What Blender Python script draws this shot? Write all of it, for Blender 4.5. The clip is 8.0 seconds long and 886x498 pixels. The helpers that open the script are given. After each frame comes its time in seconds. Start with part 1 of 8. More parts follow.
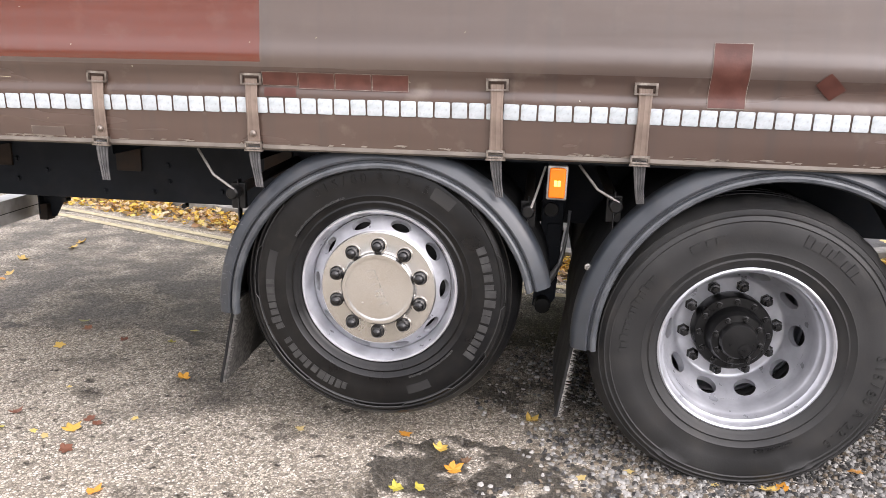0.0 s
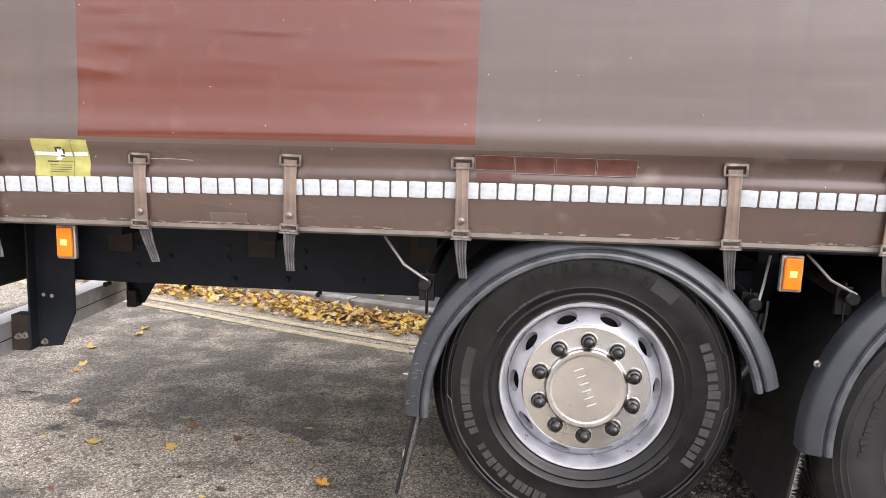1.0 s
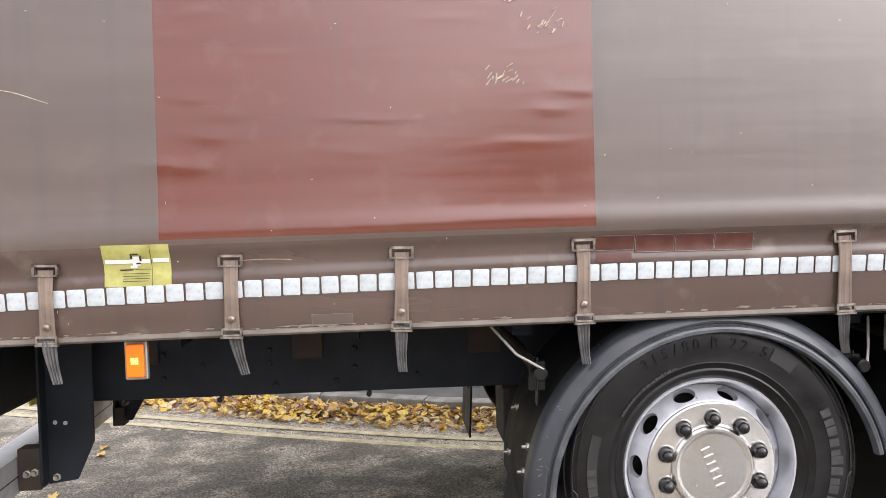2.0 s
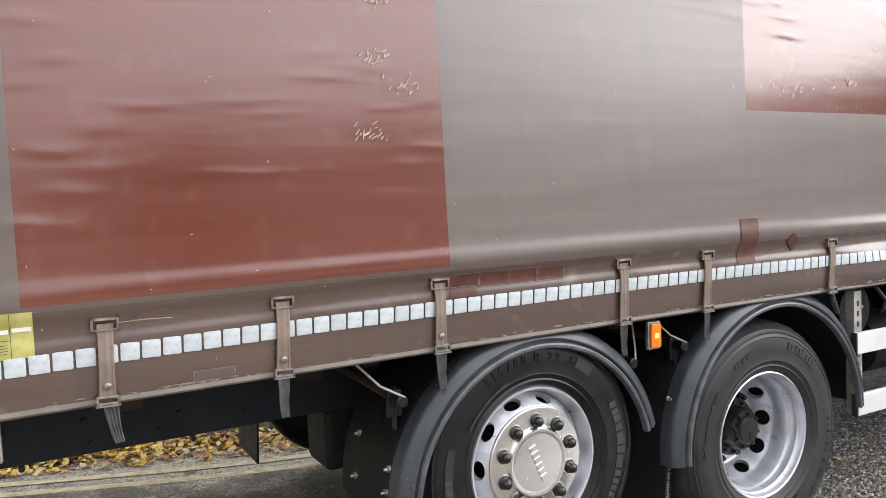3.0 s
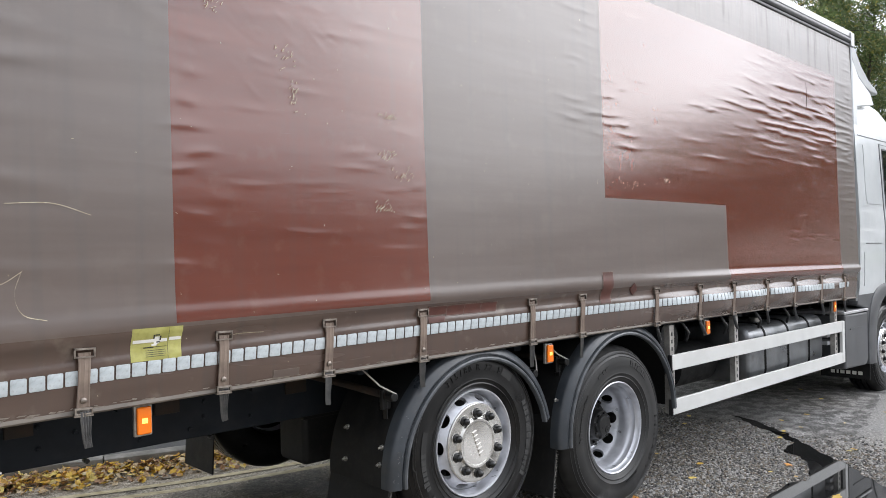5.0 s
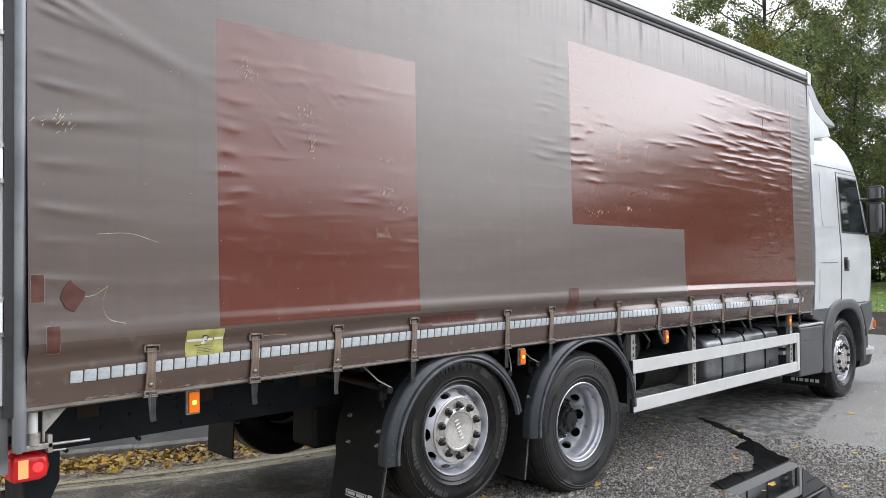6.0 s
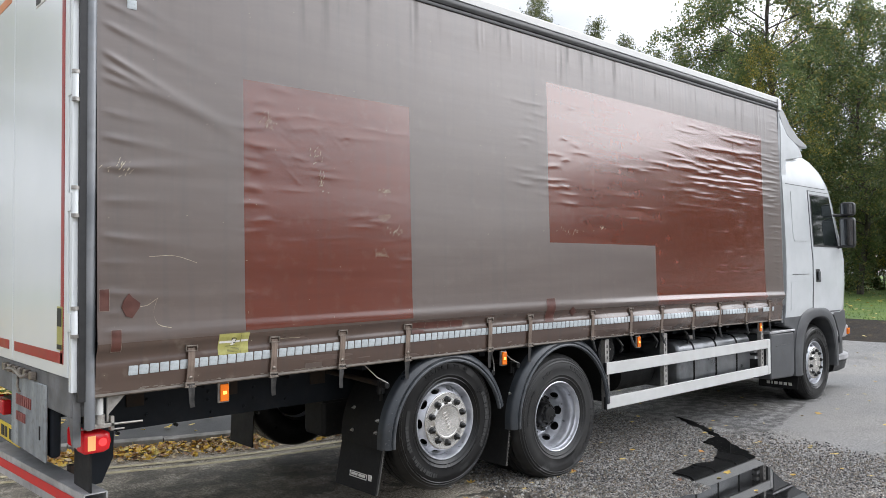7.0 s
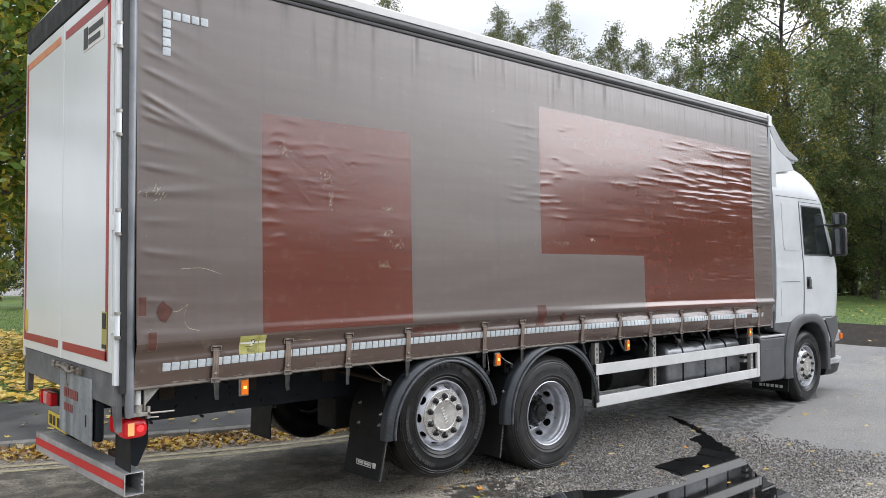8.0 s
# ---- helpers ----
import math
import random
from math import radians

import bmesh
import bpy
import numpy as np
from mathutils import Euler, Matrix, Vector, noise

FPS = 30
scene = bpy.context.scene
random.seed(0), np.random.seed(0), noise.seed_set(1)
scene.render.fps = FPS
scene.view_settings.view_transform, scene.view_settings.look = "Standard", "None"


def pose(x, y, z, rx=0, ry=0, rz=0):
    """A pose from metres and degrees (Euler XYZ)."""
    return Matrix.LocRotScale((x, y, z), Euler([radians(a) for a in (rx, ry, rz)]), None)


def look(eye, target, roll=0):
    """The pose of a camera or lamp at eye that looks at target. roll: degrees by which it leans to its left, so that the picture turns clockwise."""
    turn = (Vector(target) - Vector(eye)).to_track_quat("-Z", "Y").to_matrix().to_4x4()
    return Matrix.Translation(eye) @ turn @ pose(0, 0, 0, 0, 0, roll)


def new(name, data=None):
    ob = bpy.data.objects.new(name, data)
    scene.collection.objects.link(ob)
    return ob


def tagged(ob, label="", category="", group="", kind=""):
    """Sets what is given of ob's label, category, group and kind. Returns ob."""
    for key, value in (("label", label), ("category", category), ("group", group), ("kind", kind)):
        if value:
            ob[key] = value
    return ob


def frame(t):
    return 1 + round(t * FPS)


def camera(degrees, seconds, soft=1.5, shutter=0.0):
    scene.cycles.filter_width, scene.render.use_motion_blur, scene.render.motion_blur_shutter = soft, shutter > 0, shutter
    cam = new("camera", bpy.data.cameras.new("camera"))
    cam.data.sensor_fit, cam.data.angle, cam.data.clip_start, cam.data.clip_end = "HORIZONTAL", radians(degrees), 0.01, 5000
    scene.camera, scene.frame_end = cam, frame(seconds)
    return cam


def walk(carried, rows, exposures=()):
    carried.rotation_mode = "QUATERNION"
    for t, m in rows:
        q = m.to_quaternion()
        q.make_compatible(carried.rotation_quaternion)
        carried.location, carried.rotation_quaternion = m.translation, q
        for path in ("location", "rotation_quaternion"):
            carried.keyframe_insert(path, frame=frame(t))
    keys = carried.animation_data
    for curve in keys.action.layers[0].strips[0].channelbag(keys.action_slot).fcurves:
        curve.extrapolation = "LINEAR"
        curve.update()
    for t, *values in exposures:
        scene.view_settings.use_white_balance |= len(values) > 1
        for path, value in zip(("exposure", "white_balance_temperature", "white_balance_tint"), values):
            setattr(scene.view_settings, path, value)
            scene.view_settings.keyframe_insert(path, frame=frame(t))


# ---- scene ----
cam = camera(60.5, 8.0, soft=0.75)
PATH = [
    (0, (0.568, -2.649, 1.511), (0.335, -0.722, 1.031), 1.6),
    (0.5, (0.159, -2.552, 1.494), (-0.074, -0.604, 1.105), 2.1),
    (1, (-0.269, -2.515, 1.505), (-0.453, -0.544, 1.221), 1.7),
    (1.2, (-0.408, -2.516, 1.508), (-0.601, -0.54, 1.265), 1.5),
    (2.5, (-1.439, -2.342, 1.581), (-0.883, -0.421, 1.537), -3.4),
    (3, (-1.732, -2.405, 1.716), (-0.771, -0.656, 1.598), -2.5),
    (3.5, (-2.052, -2.468, 1.719), (-0.837, -0.881, 1.648), -2.1),
    (4, (-2.4, -2.523, 1.729), (-1.073, -1.027, 1.685), -1.8),
    (5.3, (-3.21, -3.126, 1.741), (-1.837, -1.672, 1.758), -1.0),
    (5.5, (-3.323, -3.256, 1.763), (-1.951, -1.801, 1.783), -0.7),
    (6, (-3.561, -3.606, 1.79), (-2.191, -2.149, 1.827), -0.5),
    (6.5, (-3.811, -3.972, 1.81), (-2.452, -2.506, 1.861), -0.5),
    (7, (-4.014, -4.342, 1.85), (-2.669, -2.862, 1.904), -0.4),
    (7.5, (-4.152, -4.645, 1.879), (-2.825, -3.15, 1.938), -0.3),
    (8, (-4.297, -4.942, 1.91), (-2.993, -3.426, 1.97), -0.2),
]
EXPOSURES = [(0.0, 1.77, 6620, 18), (1.2, 1.79, 6580, 18), (2.5, 1.55, 6490, 14), (3.2, 1.40, 6400, 12), (4.0, 1.17, 6320, 11), (5.5, 1.04, 6220, 11), (6.5, 0.93, 6210, 11), (8.0, 0.89, 6200, 11)]
walk(cam, [(t, look(eye, target, roll)) for t, eye, target, roll in PATH], EXPOSURES)

# ---- sky and sun: bright overcast ----
SUN_EL, SUN_AZ = 27.0, 126.0
world = bpy.data.worlds.new("sky")
scene.world = world
world.use_nodes = True
wn, wl = world.node_tree.nodes, world.node_tree.links
wn.clear()
w_out = wn.new("ShaderNodeOutputWorld")
w_sky = wn.new("ShaderNodeTexSky")
w_sky.sky_type, w_sky.sun_disc = "NISHITA", False
w_sky.sun_elevation, w_sky.sun_rotation = radians(SUN_EL), radians(SUN_AZ)
w_bg1 = wn.new("ShaderNodeBackground")
w_bg1.inputs["Strength"].default_value = 0.10
wl.new(w_sky.outputs[0], w_bg1.inputs["Color"])
w_co = wn.new("ShaderNodeTexCoord")
w_map = wn.new("ShaderNodeMapping")
w_map.inputs["Scale"].default_value = (1.0, 1.0, 3.2)
wl.new(w_co.outputs["Generated"], w_map.inputs["Vector"])
w_no = wn.new("ShaderNodeTexNoise")
w_no.inputs["Scale"].default_value, w_no.inputs["Detail"].default_value = 2.6, 6.0
w_no.inputs["Roughness"].default_value = 0.5
wl.new(w_map.outputs[0], w_no.inputs["Vector"])
w_ra = wn.new("ShaderNodeValToRGB")
w_ra.color_ramp.elements[0].position, w_ra.color_ramp.elements[0].color = 0.34, (0.66, 0.69, 0.74, 1)
w_ra.color_ramp.elements[1].position, w_ra.color_ramp.elements[1].color = 0.60, (1.0, 1.0, 1.0, 1)
wl.new(w_no.outputs[0], w_ra.inputs[0])
w_bg2 = wn.new("ShaderNodeBackground")
w_bg2.inputs["Strength"].default_value = 0.85
w_sep = wn.new("ShaderNodeSeparateXYZ")
wl.new(w_co.outputs["Generated"], w_sep.inputs[0])
w_ov = wn.new("ShaderNodeMapRange")
w_ov.inputs["From Min"].default_value, w_ov.inputs["From Max"].default_value = 0.0, 0.8
w_ov.inputs["To Min"].default_value, w_ov.inputs["To Max"].default_value = 0.80, 1.45
wl.new(w_sep.outputs["Z"], w_ov.inputs[0])
w_mul = wn.new("ShaderNodeMix")
w_mul.data_type, w_mul.blend_type = "RGBA", "MULTIPLY"
w_mul.inputs["Factor"].default_value = 1.0
wl.new(w_ra.outputs[0], w_mul.inputs["A"])
wl.new(w_ov.outputs[0], w_mul.inputs["B"])
w_dir = wn.new("ShaderNodeVectorMath")
w_dir.operation = "DOT_PRODUCT"
w_dir.inputs[1].default_value = (math.sin(radians(SUN_AZ)) * math.cos(radians(SUN_EL)), math.cos(radians(SUN_AZ)) * math.cos(radians(SUN_EL)), math.sin(radians(SUN_EL)))
wl.new(w_co.outputs["Generated"], w_dir.inputs[0])
w_glow = wn.new("ShaderNodeMapRange")
w_glow.interpolation_type = "SMOOTHSTEP"
w_glow.inputs["From Min"].default_value, w_glow.inputs["From Max"].default_value = 0.30, 1.0
w_glow.inputs["To Min"].default_value, w_glow.inputs["To Max"].default_value = 0.73, 1.66
wl.new(w_dir.outputs["Value"], w_glow.inputs[0])
w_mul2 = wn.new("ShaderNodeMix")
w_mul2.data_type, w_mul2.blend_type = "RGBA", "MULTIPLY"
w_mul2.inputs["Factor"].default_value = 1.0
wl.new(w_mul.outputs["Result"], w_mul2.inputs["A"])
wl.new(w_glow.outputs[0], w_mul2.inputs["B"])
wl.new(w_mul2.outputs["Result"], w_bg2.inputs["Color"])
w_mix = wn.new("ShaderNodeMixShader")
w_mix.inputs[0].default_value = 0.93
wl.new(w_bg1.outputs[0], w_mix.inputs[1])
wl.new(w_bg2.outputs[0], w_mix.inputs[2])
wl.new(w_mix.outputs[0], w_out.inputs[0])

sun = new("sun", bpy.data.lights.new("sun", "SUN"))
sun.data.energy, sun.data.angle, sun.data.color = 0.5, radians(38), (1.0, 0.975, 0.95)
s_el, s_az = radians(SUN_EL), radians(SUN_AZ)
sun.matrix_world = look((0, 0, 30), (0 - 30 * math.sin(s_az) * math.cos(s_el), -30 * math.cos(s_az) * math.cos(s_el), 30 - 30 * math.sin(s_el)))

# ---- materials ----
def surface(name, c1, c2, scale=4.0, rough=(0.5, 0.7), metal=0.0, bump=0.1, bscale=60.0, stretch=(1, 1, 1), c3=None, grime=0.0, coat=0.0,
            objrand=0.0, island=0.0, spec=0.5, depth=0.002):
    """A surface with two colours mixed by coarse noise, fine grain in its relief, and gloss that varies with both."""
    m = bpy.data.materials.new(name)
    m.use_nodes = True
    n, l = m.node_tree.nodes, m.node_tree.links
    b = n["Principled BSDF"]
    b.inputs["Metallic"].default_value = metal
    b.inputs["Specular IOR Level"].default_value = spec
    b.inputs["Coat Weight"].default_value = coat
    co = n.new("ShaderNodeTexCoord")
    mp = n.new("ShaderNodeMapping")
    mp.inputs["Scale"].default_value = stretch
    l.new(co.outputs["Object"], mp.inputs["Vector"])
    big = n.new("ShaderNodeTexNoise")
    big.inputs["Scale"].default_value, big.inputs["Detail"].default_value = scale, 5.0
    l.new(mp.outputs[0], big.inputs["Vector"])
    fine = n.new("ShaderNodeTexNoise")
    fine.inputs["Scale"].default_value, fine.inputs["Detail"].default_value = bscale, 3.0
    l.new(mp.outputs[0], fine.inputs["Vector"])
    ramp = n.new("ShaderNodeValToRGB")
    ramp.color_ramp.elements[0].position, ramp.color_ramp.elements[0].color = 0.36, (*c1, 1)
    ramp.color_ramp.elements[1].position, ramp.color_ramp.elements[1].color = 0.64, (*c2, 1)
    if c3:
        e = ramp.color_ramp.elements.new(0.8)
        e.color = (*c3, 1)
    l.new(big.outputs[0], ramp.inputs[0])
    col = ramp.outputs[0]
    if grime:
        g = n.new("ShaderNodeTexNoise")
        g.inputs["Scale"].default_value, g.inputs["Detail"].default_value = scale * 3.7, 8.0
        l.new(co.outputs["Object"], g.inputs["Vector"])
        gr = n.new("ShaderNodeMapRange")
        gr.inputs["From Min"].default_value, gr.inputs["From Max"].default_value = 0.5, 0.75
        gr.inputs["To Max"].default_value = grime
        l.new(g.outputs[0], gr.inputs[0])
        mx = n.new("ShaderNodeMix")
        mx.data_type = "RGBA"
        mx.inputs["B"].default_value = (0.13, 0.105, 0.08, 1)
        l.new(gr.outputs[0], mx.inputs["Factor"])
        l.new(col, mx.inputs["A"])
        col = mx.outputs["Result"]
    if objrand or island:
        r = n.new("ShaderNodeObjectInfo" if objrand else "ShaderNodeNewGeometry")
        hs = n.new("ShaderNodeHueSaturation")
        vr = n.new("ShaderNodeMapRange")
        amount = objrand or island
        vr.inputs["To Min"].default_value, vr.inputs["To Max"].default_value = 1 - amount, 1 + amount
        l.new(r.outputs["Random" if objrand else "Random Per Island"], vr.inputs[0])
        l.new(vr.outputs[0], hs.inputs["Value"])
        l.new(col, hs.inputs["Color"])
        col = hs.outputs[0]
    l.new(col, b.inputs["Base Color"])
    rr = n.new("ShaderNodeMapRange")
    rr.inputs["From Min"].default_value, rr.inputs["From Max"].default_value = 0.3, 0.7
    rr.inputs["To Min"].default_value, rr.inputs["To Max"].default_value = rough
    l.new(big.outputs[0], rr.inputs[0])
    l.new(rr.outputs[0], b.inputs["Roughness"])
    if bump:
        bp = n.new("ShaderNodeBump")
        bp.inputs["Strength"].default_value, bp.inputs["Distance"].default_value = bump, depth
        l.new(fine.outputs[0], bp.inputs["Height"])
        l.new(bp.outputs[0], b.inputs["Normal"])
    return m


def leafy(name, colours, rough=0.5, through_light=0.25, single=False):
    """Leaves: each island picks a colour from a ramp; a little light comes through."""
    m = bpy.data.materials.new(name)
    m.use_nodes = True
    n, l = m.node_tree.nodes, m.node_tree.links
    b = n["Principled BSDF"]
    b.inputs["Roughness"].default_value = rough
    g = n.new("ShaderNodeObjectInfo" if single else "ShaderNodeNewGeometry")
    ramp = n.new("ShaderNodeValToRGB")
    ramp.color_ramp.interpolation = "CONSTANT"
    while len(ramp.color_ramp.elements) < len(colours):
        ramp.color_ramp.elements.new(0.5)
    for i, c in enumerate(colours):
        ramp.color_ramp.elements[i].position = i / len(colours)
        ramp.color_ramp.elements[i].color = (*c, 1)
    l.new(g.outputs["Random" if single else "Random Per Island"], ramp.inputs[0])
    l.new(ramp.outputs[0], b.inputs["Base Color"])
    t = n.new("ShaderNodeBsdfTranslucent")
    l.new(ramp.outputs[0], t.inputs["Color"])
    mix = n.new("ShaderNodeMixShader")
    mix.inputs[0].default_value = through_light
    l.new(b.outputs[0], mix.inputs[1])
    l.new(t.outputs[0], mix.inputs[2])
    l.new(mix.outputs[0], n["Material Output"].inputs["Surface"])
    return m


def pvc(name, dark, light, streaks=0.5, rough=(0.24, 0.36), spec=1.0, brushed=0.0, scratches=0.10, coat=0.0, matt=0.45, ribbed=0.0, worn=0.10):
    """Curtain fabric: coated PVC, faded in long horizontal bands, with vertical run-off streaks, scratches and a fine weave."""
    m = bpy.data.materials.new(name)
    m.use_nodes = True
    n, l = m.node_tree.nodes, m.node_tree.links
    b = n["Principled BSDF"]
    co = n.new("ShaderNodeTexCoord")

    def noise_at(stretch, scale, detail=4.0):
        mp = n.new("ShaderNodeMapping")
        mp.inputs["Scale"].default_value = stretch
        l.new(co.outputs["Object"], mp.inputs["Vector"])
        t = n.new("ShaderNodeTexNoise")
        t.inputs["Scale"].default_value, t.inputs["Detail"].default_value = scale, detail
        l.new(mp.outputs[0], t.inputs["Vector"])
        return t.outputs[0]

    def span(value, a, z, lo=0.0, hi=1.0):
        r = n.new("ShaderNodeMapRange")
        r.inputs["From Min"].default_value, r.inputs["From Max"].default_value = a, z
        r.inputs["To Min"].default_value, r.inputs["To Max"].default_value = lo, hi
        l.new(value, r.inputs[0])
        return r.outputs[0]

    def mixed(fac, a, bcol):
        mx = n.new("ShaderNodeMix")
        mx.data_type = "RGBA"
        l.new(fac, mx.inputs["Factor"])
        for sock, val in (("A", a), ("B", bcol)):
            if isinstance(val, tuple):
                mx.inputs[sock].default_value = (*val, 1)
            else:
                l.new(val, mx.inputs[sock])
        return mx.outputs["Result"]

    bands = noise_at((0.5, 1, 5.0), 1.8, 2.5)
    runs = noise_at((7.0, 1, 0.35), 2.0, 4.0)
    grit = noise_at((1, 1, 1), 9.0, 8.0)
    scratch = noise_at((3.0, 1, 90.0), 2.0, 2.0)
    col = mixed(span(bands, 0.2, 0.8), dark, light)
    col = mixed(span(runs, 0.52, 0.75, 0.0, streaks), col, (0.055, 0.045, 0.04))
    col = mixed(span(grit, 0.58, 0.8, 0.0, worn), col, (0.26, 0.22, 0.18))
    col = mixed(span(scratch, 0.70, 0.84, 0.0, scratches), col, (0.45, 0.42, 0.38))
    high = n.new("ShaderNodeSeparateXYZ")
    l.new(co.outputs["Object"], high.inputs[0])
    drip = n.new("ShaderNodeMath")
    drip.operation = "MULTIPLY"
    some = n.new("ShaderNodeMath")
    some.operation = "MULTIPLY"
    l.new(span(noise_at((5.5, 1, 0.42), 2.0, 3.5), 0.52, 0.74), some.inputs[0])
    l.new(span(noise_at((0.9, 1, 1.1), 1.7, 2.0), 0.40, 0.58, 0.1, 1.0), some.inputs[1])
    l.new(some.outputs[0], drip.inputs[0])
    l.new(span(high.outputs["Z"], 3.1, 3.85, 0.0, 0.8), drip.inputs[1])
    col = mixed(drip.outputs[0], col, (0.022, 0.019, 0.017))
    l.new(col, b.inputs["Base Color"])
    gloss = n.new("ShaderNodeMath")
    l.new(span(bands, 0.2, 0.8, *rough), gloss.inputs[0])
    l.new(span(noise_at((0.9, 1, 26.0), 2.0, 4.0), 0.30, 0.70, -brushed, brushed), gloss.inputs[1])
    dull = n.new("ShaderNodeMath")
    dull.operation = "MULTIPLY_ADD"
    dull.inputs[1].default_value = matt
    l.new(drip.outputs[0], dull.inputs[0])
    l.new(gloss.outputs[0], dull.inputs[2])
    l.new(dull.outputs[0], b.inputs["Roughness"])
    b.inputs["Specular IOR Level"].default_value = spec
    b.inputs["Coat Weight"].default_value, b.inputs["Coat Roughness"].default_value = coat, 0.5 * (rough[0] + rough[1])
    bp = n.new("ShaderNodeBump")
    bp.inputs["Strength"].default_value, bp.inputs["Distance"].default_value = 0.12, 0.004
    soft = noise_at((1.0, 1, 3.2), 5.0, 3.0)
    l.new(soft, bp.inputs["Height"])
    bp2 = n.new("ShaderNodeBump")
    bp2.inputs["Strength"].default_value, bp2.inputs["Distance"].default_value = 0.15, 0.0006
    l.new(noise_at((1, 1, 1), 420.0, 1.0), bp2.inputs["Height"])
    bp3 = n.new("ShaderNodeBump")
    bp3.inputs["Strength"].default_value, bp3.inputs["Distance"].default_value = ribbed, 0.0035
    l.new(noise_at((0.5, 1, 9.0), 2.0, 5.0), bp3.inputs["Height"])
    l.new(bp.outputs[0], bp3.inputs["Normal"])
    l.new(bp3.outputs[0], bp2.inputs["Normal"])
    l.new(bp2.outputs[0], b.inputs["Normal"])
    l.new(bp2.outputs[0], b.inputs["Coat Normal"])
    return m


def asphalt(name, wet=0.0, blots=(7.0, 0.42, 0.56)):
    """Worn road: pale and dark chippings in a dark binder, with damp and oily stains that shine more."""
    m = bpy.data.materials.new(name)
    m.use_nodes = True
    n, l = m.node_tree.nodes, m.node_tree.links
    b = n["Principled BSDF"]
    co = n.new("ShaderNodeTexCoord")
    vor = n.new("ShaderNodeTexVoronoi")
    vor.inputs["Scale"].default_value = 88.0
    l.new(co.outputs["Object"], vor.inputs["Vector"])
    edge = n.new("ShaderNodeTexVoronoi")
    edge.feature = "DISTANCE_TO_EDGE"
    edge.inputs["Scale"].default_value = 88.0
    l.new(co.outputs["Object"], edge.inputs["Vector"])
    sep = n.new("ShaderNodeSeparateColor")
    l.new(vor.outputs["Color"], sep.inputs[0])
    chip = n.new("ShaderNodeValToRGB")
    stops = ((0.0, (0.035, 0.034, 0.033)), (0.30, (0.10, 0.095, 0.088)), (0.53, (0.30, 0.28, 0.25)), (0.75, (0.52, 0.49, 0.445)), (0.92, (0.74, 0.71, 0.66)))
    while len(chip.color_ramp.elements) < len(stops):
        chip.color_ramp.elements.new(0.5)
    for e, (p, c) in zip(chip.color_ramp.elements, stops):
        e.position, e.color = p, (*c, 1)
    l.new(sep.outputs[0], chip.inputs[0])
    gap = n.new("ShaderNodeMapRange")
    gap.inputs["From Max"].default_value = 0.20
    l.new(edge.outputs["Distance"], gap.inputs[0])
    binder = n.new("ShaderNodeMix")
    binder.data_type = "RGBA"
    binder.inputs["A"].default_value = (0.05, 0.048, 0.046, 1)
    l.new(gap.outputs[0], binder.inputs["Factor"])
    l.new(chip.outputs[0], binder.inputs["B"])

    dusty = n.new("ShaderNodeValToRGB")
    tan = ((0.0, (0.12, 0.108, 0.090)), (0.17, (0.24, 0.212, 0.170)), (0.38, (0.40, 0.352, 0.280)), (0.70, (0.53, 0.475, 0.388)), (0.93, (0.70, 0.65, 0.565)))
    while len(dusty.color_ramp.elements) < len(tan):
        dusty.color_ramp.elements.new(0.5)
    for e, (p, c) in zip(dusty.color_ramp.elements, tan):
        e.position, e.color = p, (*c, 1)
    l.new(sep.outputs[1], dusty.inputs[0])
    seam = n.new("ShaderNodeMapRange")
    seam.inputs["From Max"].default_value = 0.15
    l.new(edge.outputs["Distance"], seam.inputs[0])
    dry = n.new("ShaderNodeMix")
    dry.data_type = "RGBA"
    dry.inputs["A"].default_value = (0.115, 0.101, 0.080, 1)
    l.new(seam.outputs[0], dry.inputs["Factor"])
    l.new(dusty.outputs[0], dry.inputs["B"])

    def blot(scale, a, z, detail=6.0, shift=0.0):
        mp = n.new("ShaderNodeMapping")
        mp.inputs["Location"].default_value = (shift, shift * 0.7, 0)
        l.new(co.outputs["Object"], mp.inputs["Vector"])
        t = n.new("ShaderNodeTexNoise")
        t.inputs["Scale"].default_value, t.inputs["Detail"].default_value = scale, detail
        l.new(mp.outputs[0], t.inputs["Vector"])
        r = n.new("ShaderNodeMapRange")
        r.inputs["From Min"].default_value, r.inputs["From Max"].default_value = a, z
        l.new(t.outputs[0], r.inputs[0])
        return r.outputs[0]

    damp = blot(1.0, 0.57, 0.66) if not wet else blot(*blots, 9.0)
    oil = blot(3.3, 0.60, 0.72, 6.0, 7.0)
    flecks = blot(12.0, 0.63, 0.70, 3.0, 5.0)
    dust = blot(0.6, 0.36, 0.60, 6.0, 3.0)
    pale = n.new("ShaderNodeMix")
    pale.data_type, pale.blend_type = "RGBA", "ADD"
    pale.inputs["B"].default_value = (0.175, 0.143, 0.108, 1)
    pm = n.new("ShaderNodeMath")
    pm.operation = "MULTIPLY"
    pm.inputs[1].default_value = 0.3
    l.new(dust, pm.inputs[0])
    l.new(pm.outputs[0], pale.inputs["Factor"])
    where = n.new("ShaderNodeSeparateXYZ")
    l.new(co.outputs["Object"], where.inputs[0])
    wav = n.new("ShaderNodeMath")
    wav.operation = "MULTIPLY_ADD"
    wav.inputs[1].default_value = 2.2
    l.new(blot(0.9, 0.2, 0.8, 7.0, 11.0), wav.inputs[0])
    l.new(where.outputs["X"], wav.inputs[2])
    reach = n.new("ShaderNodeMapRange")
    reach.inputs["From Min"].default_value, reach.inputs["From Max"].default_value = 2.7, 1.5
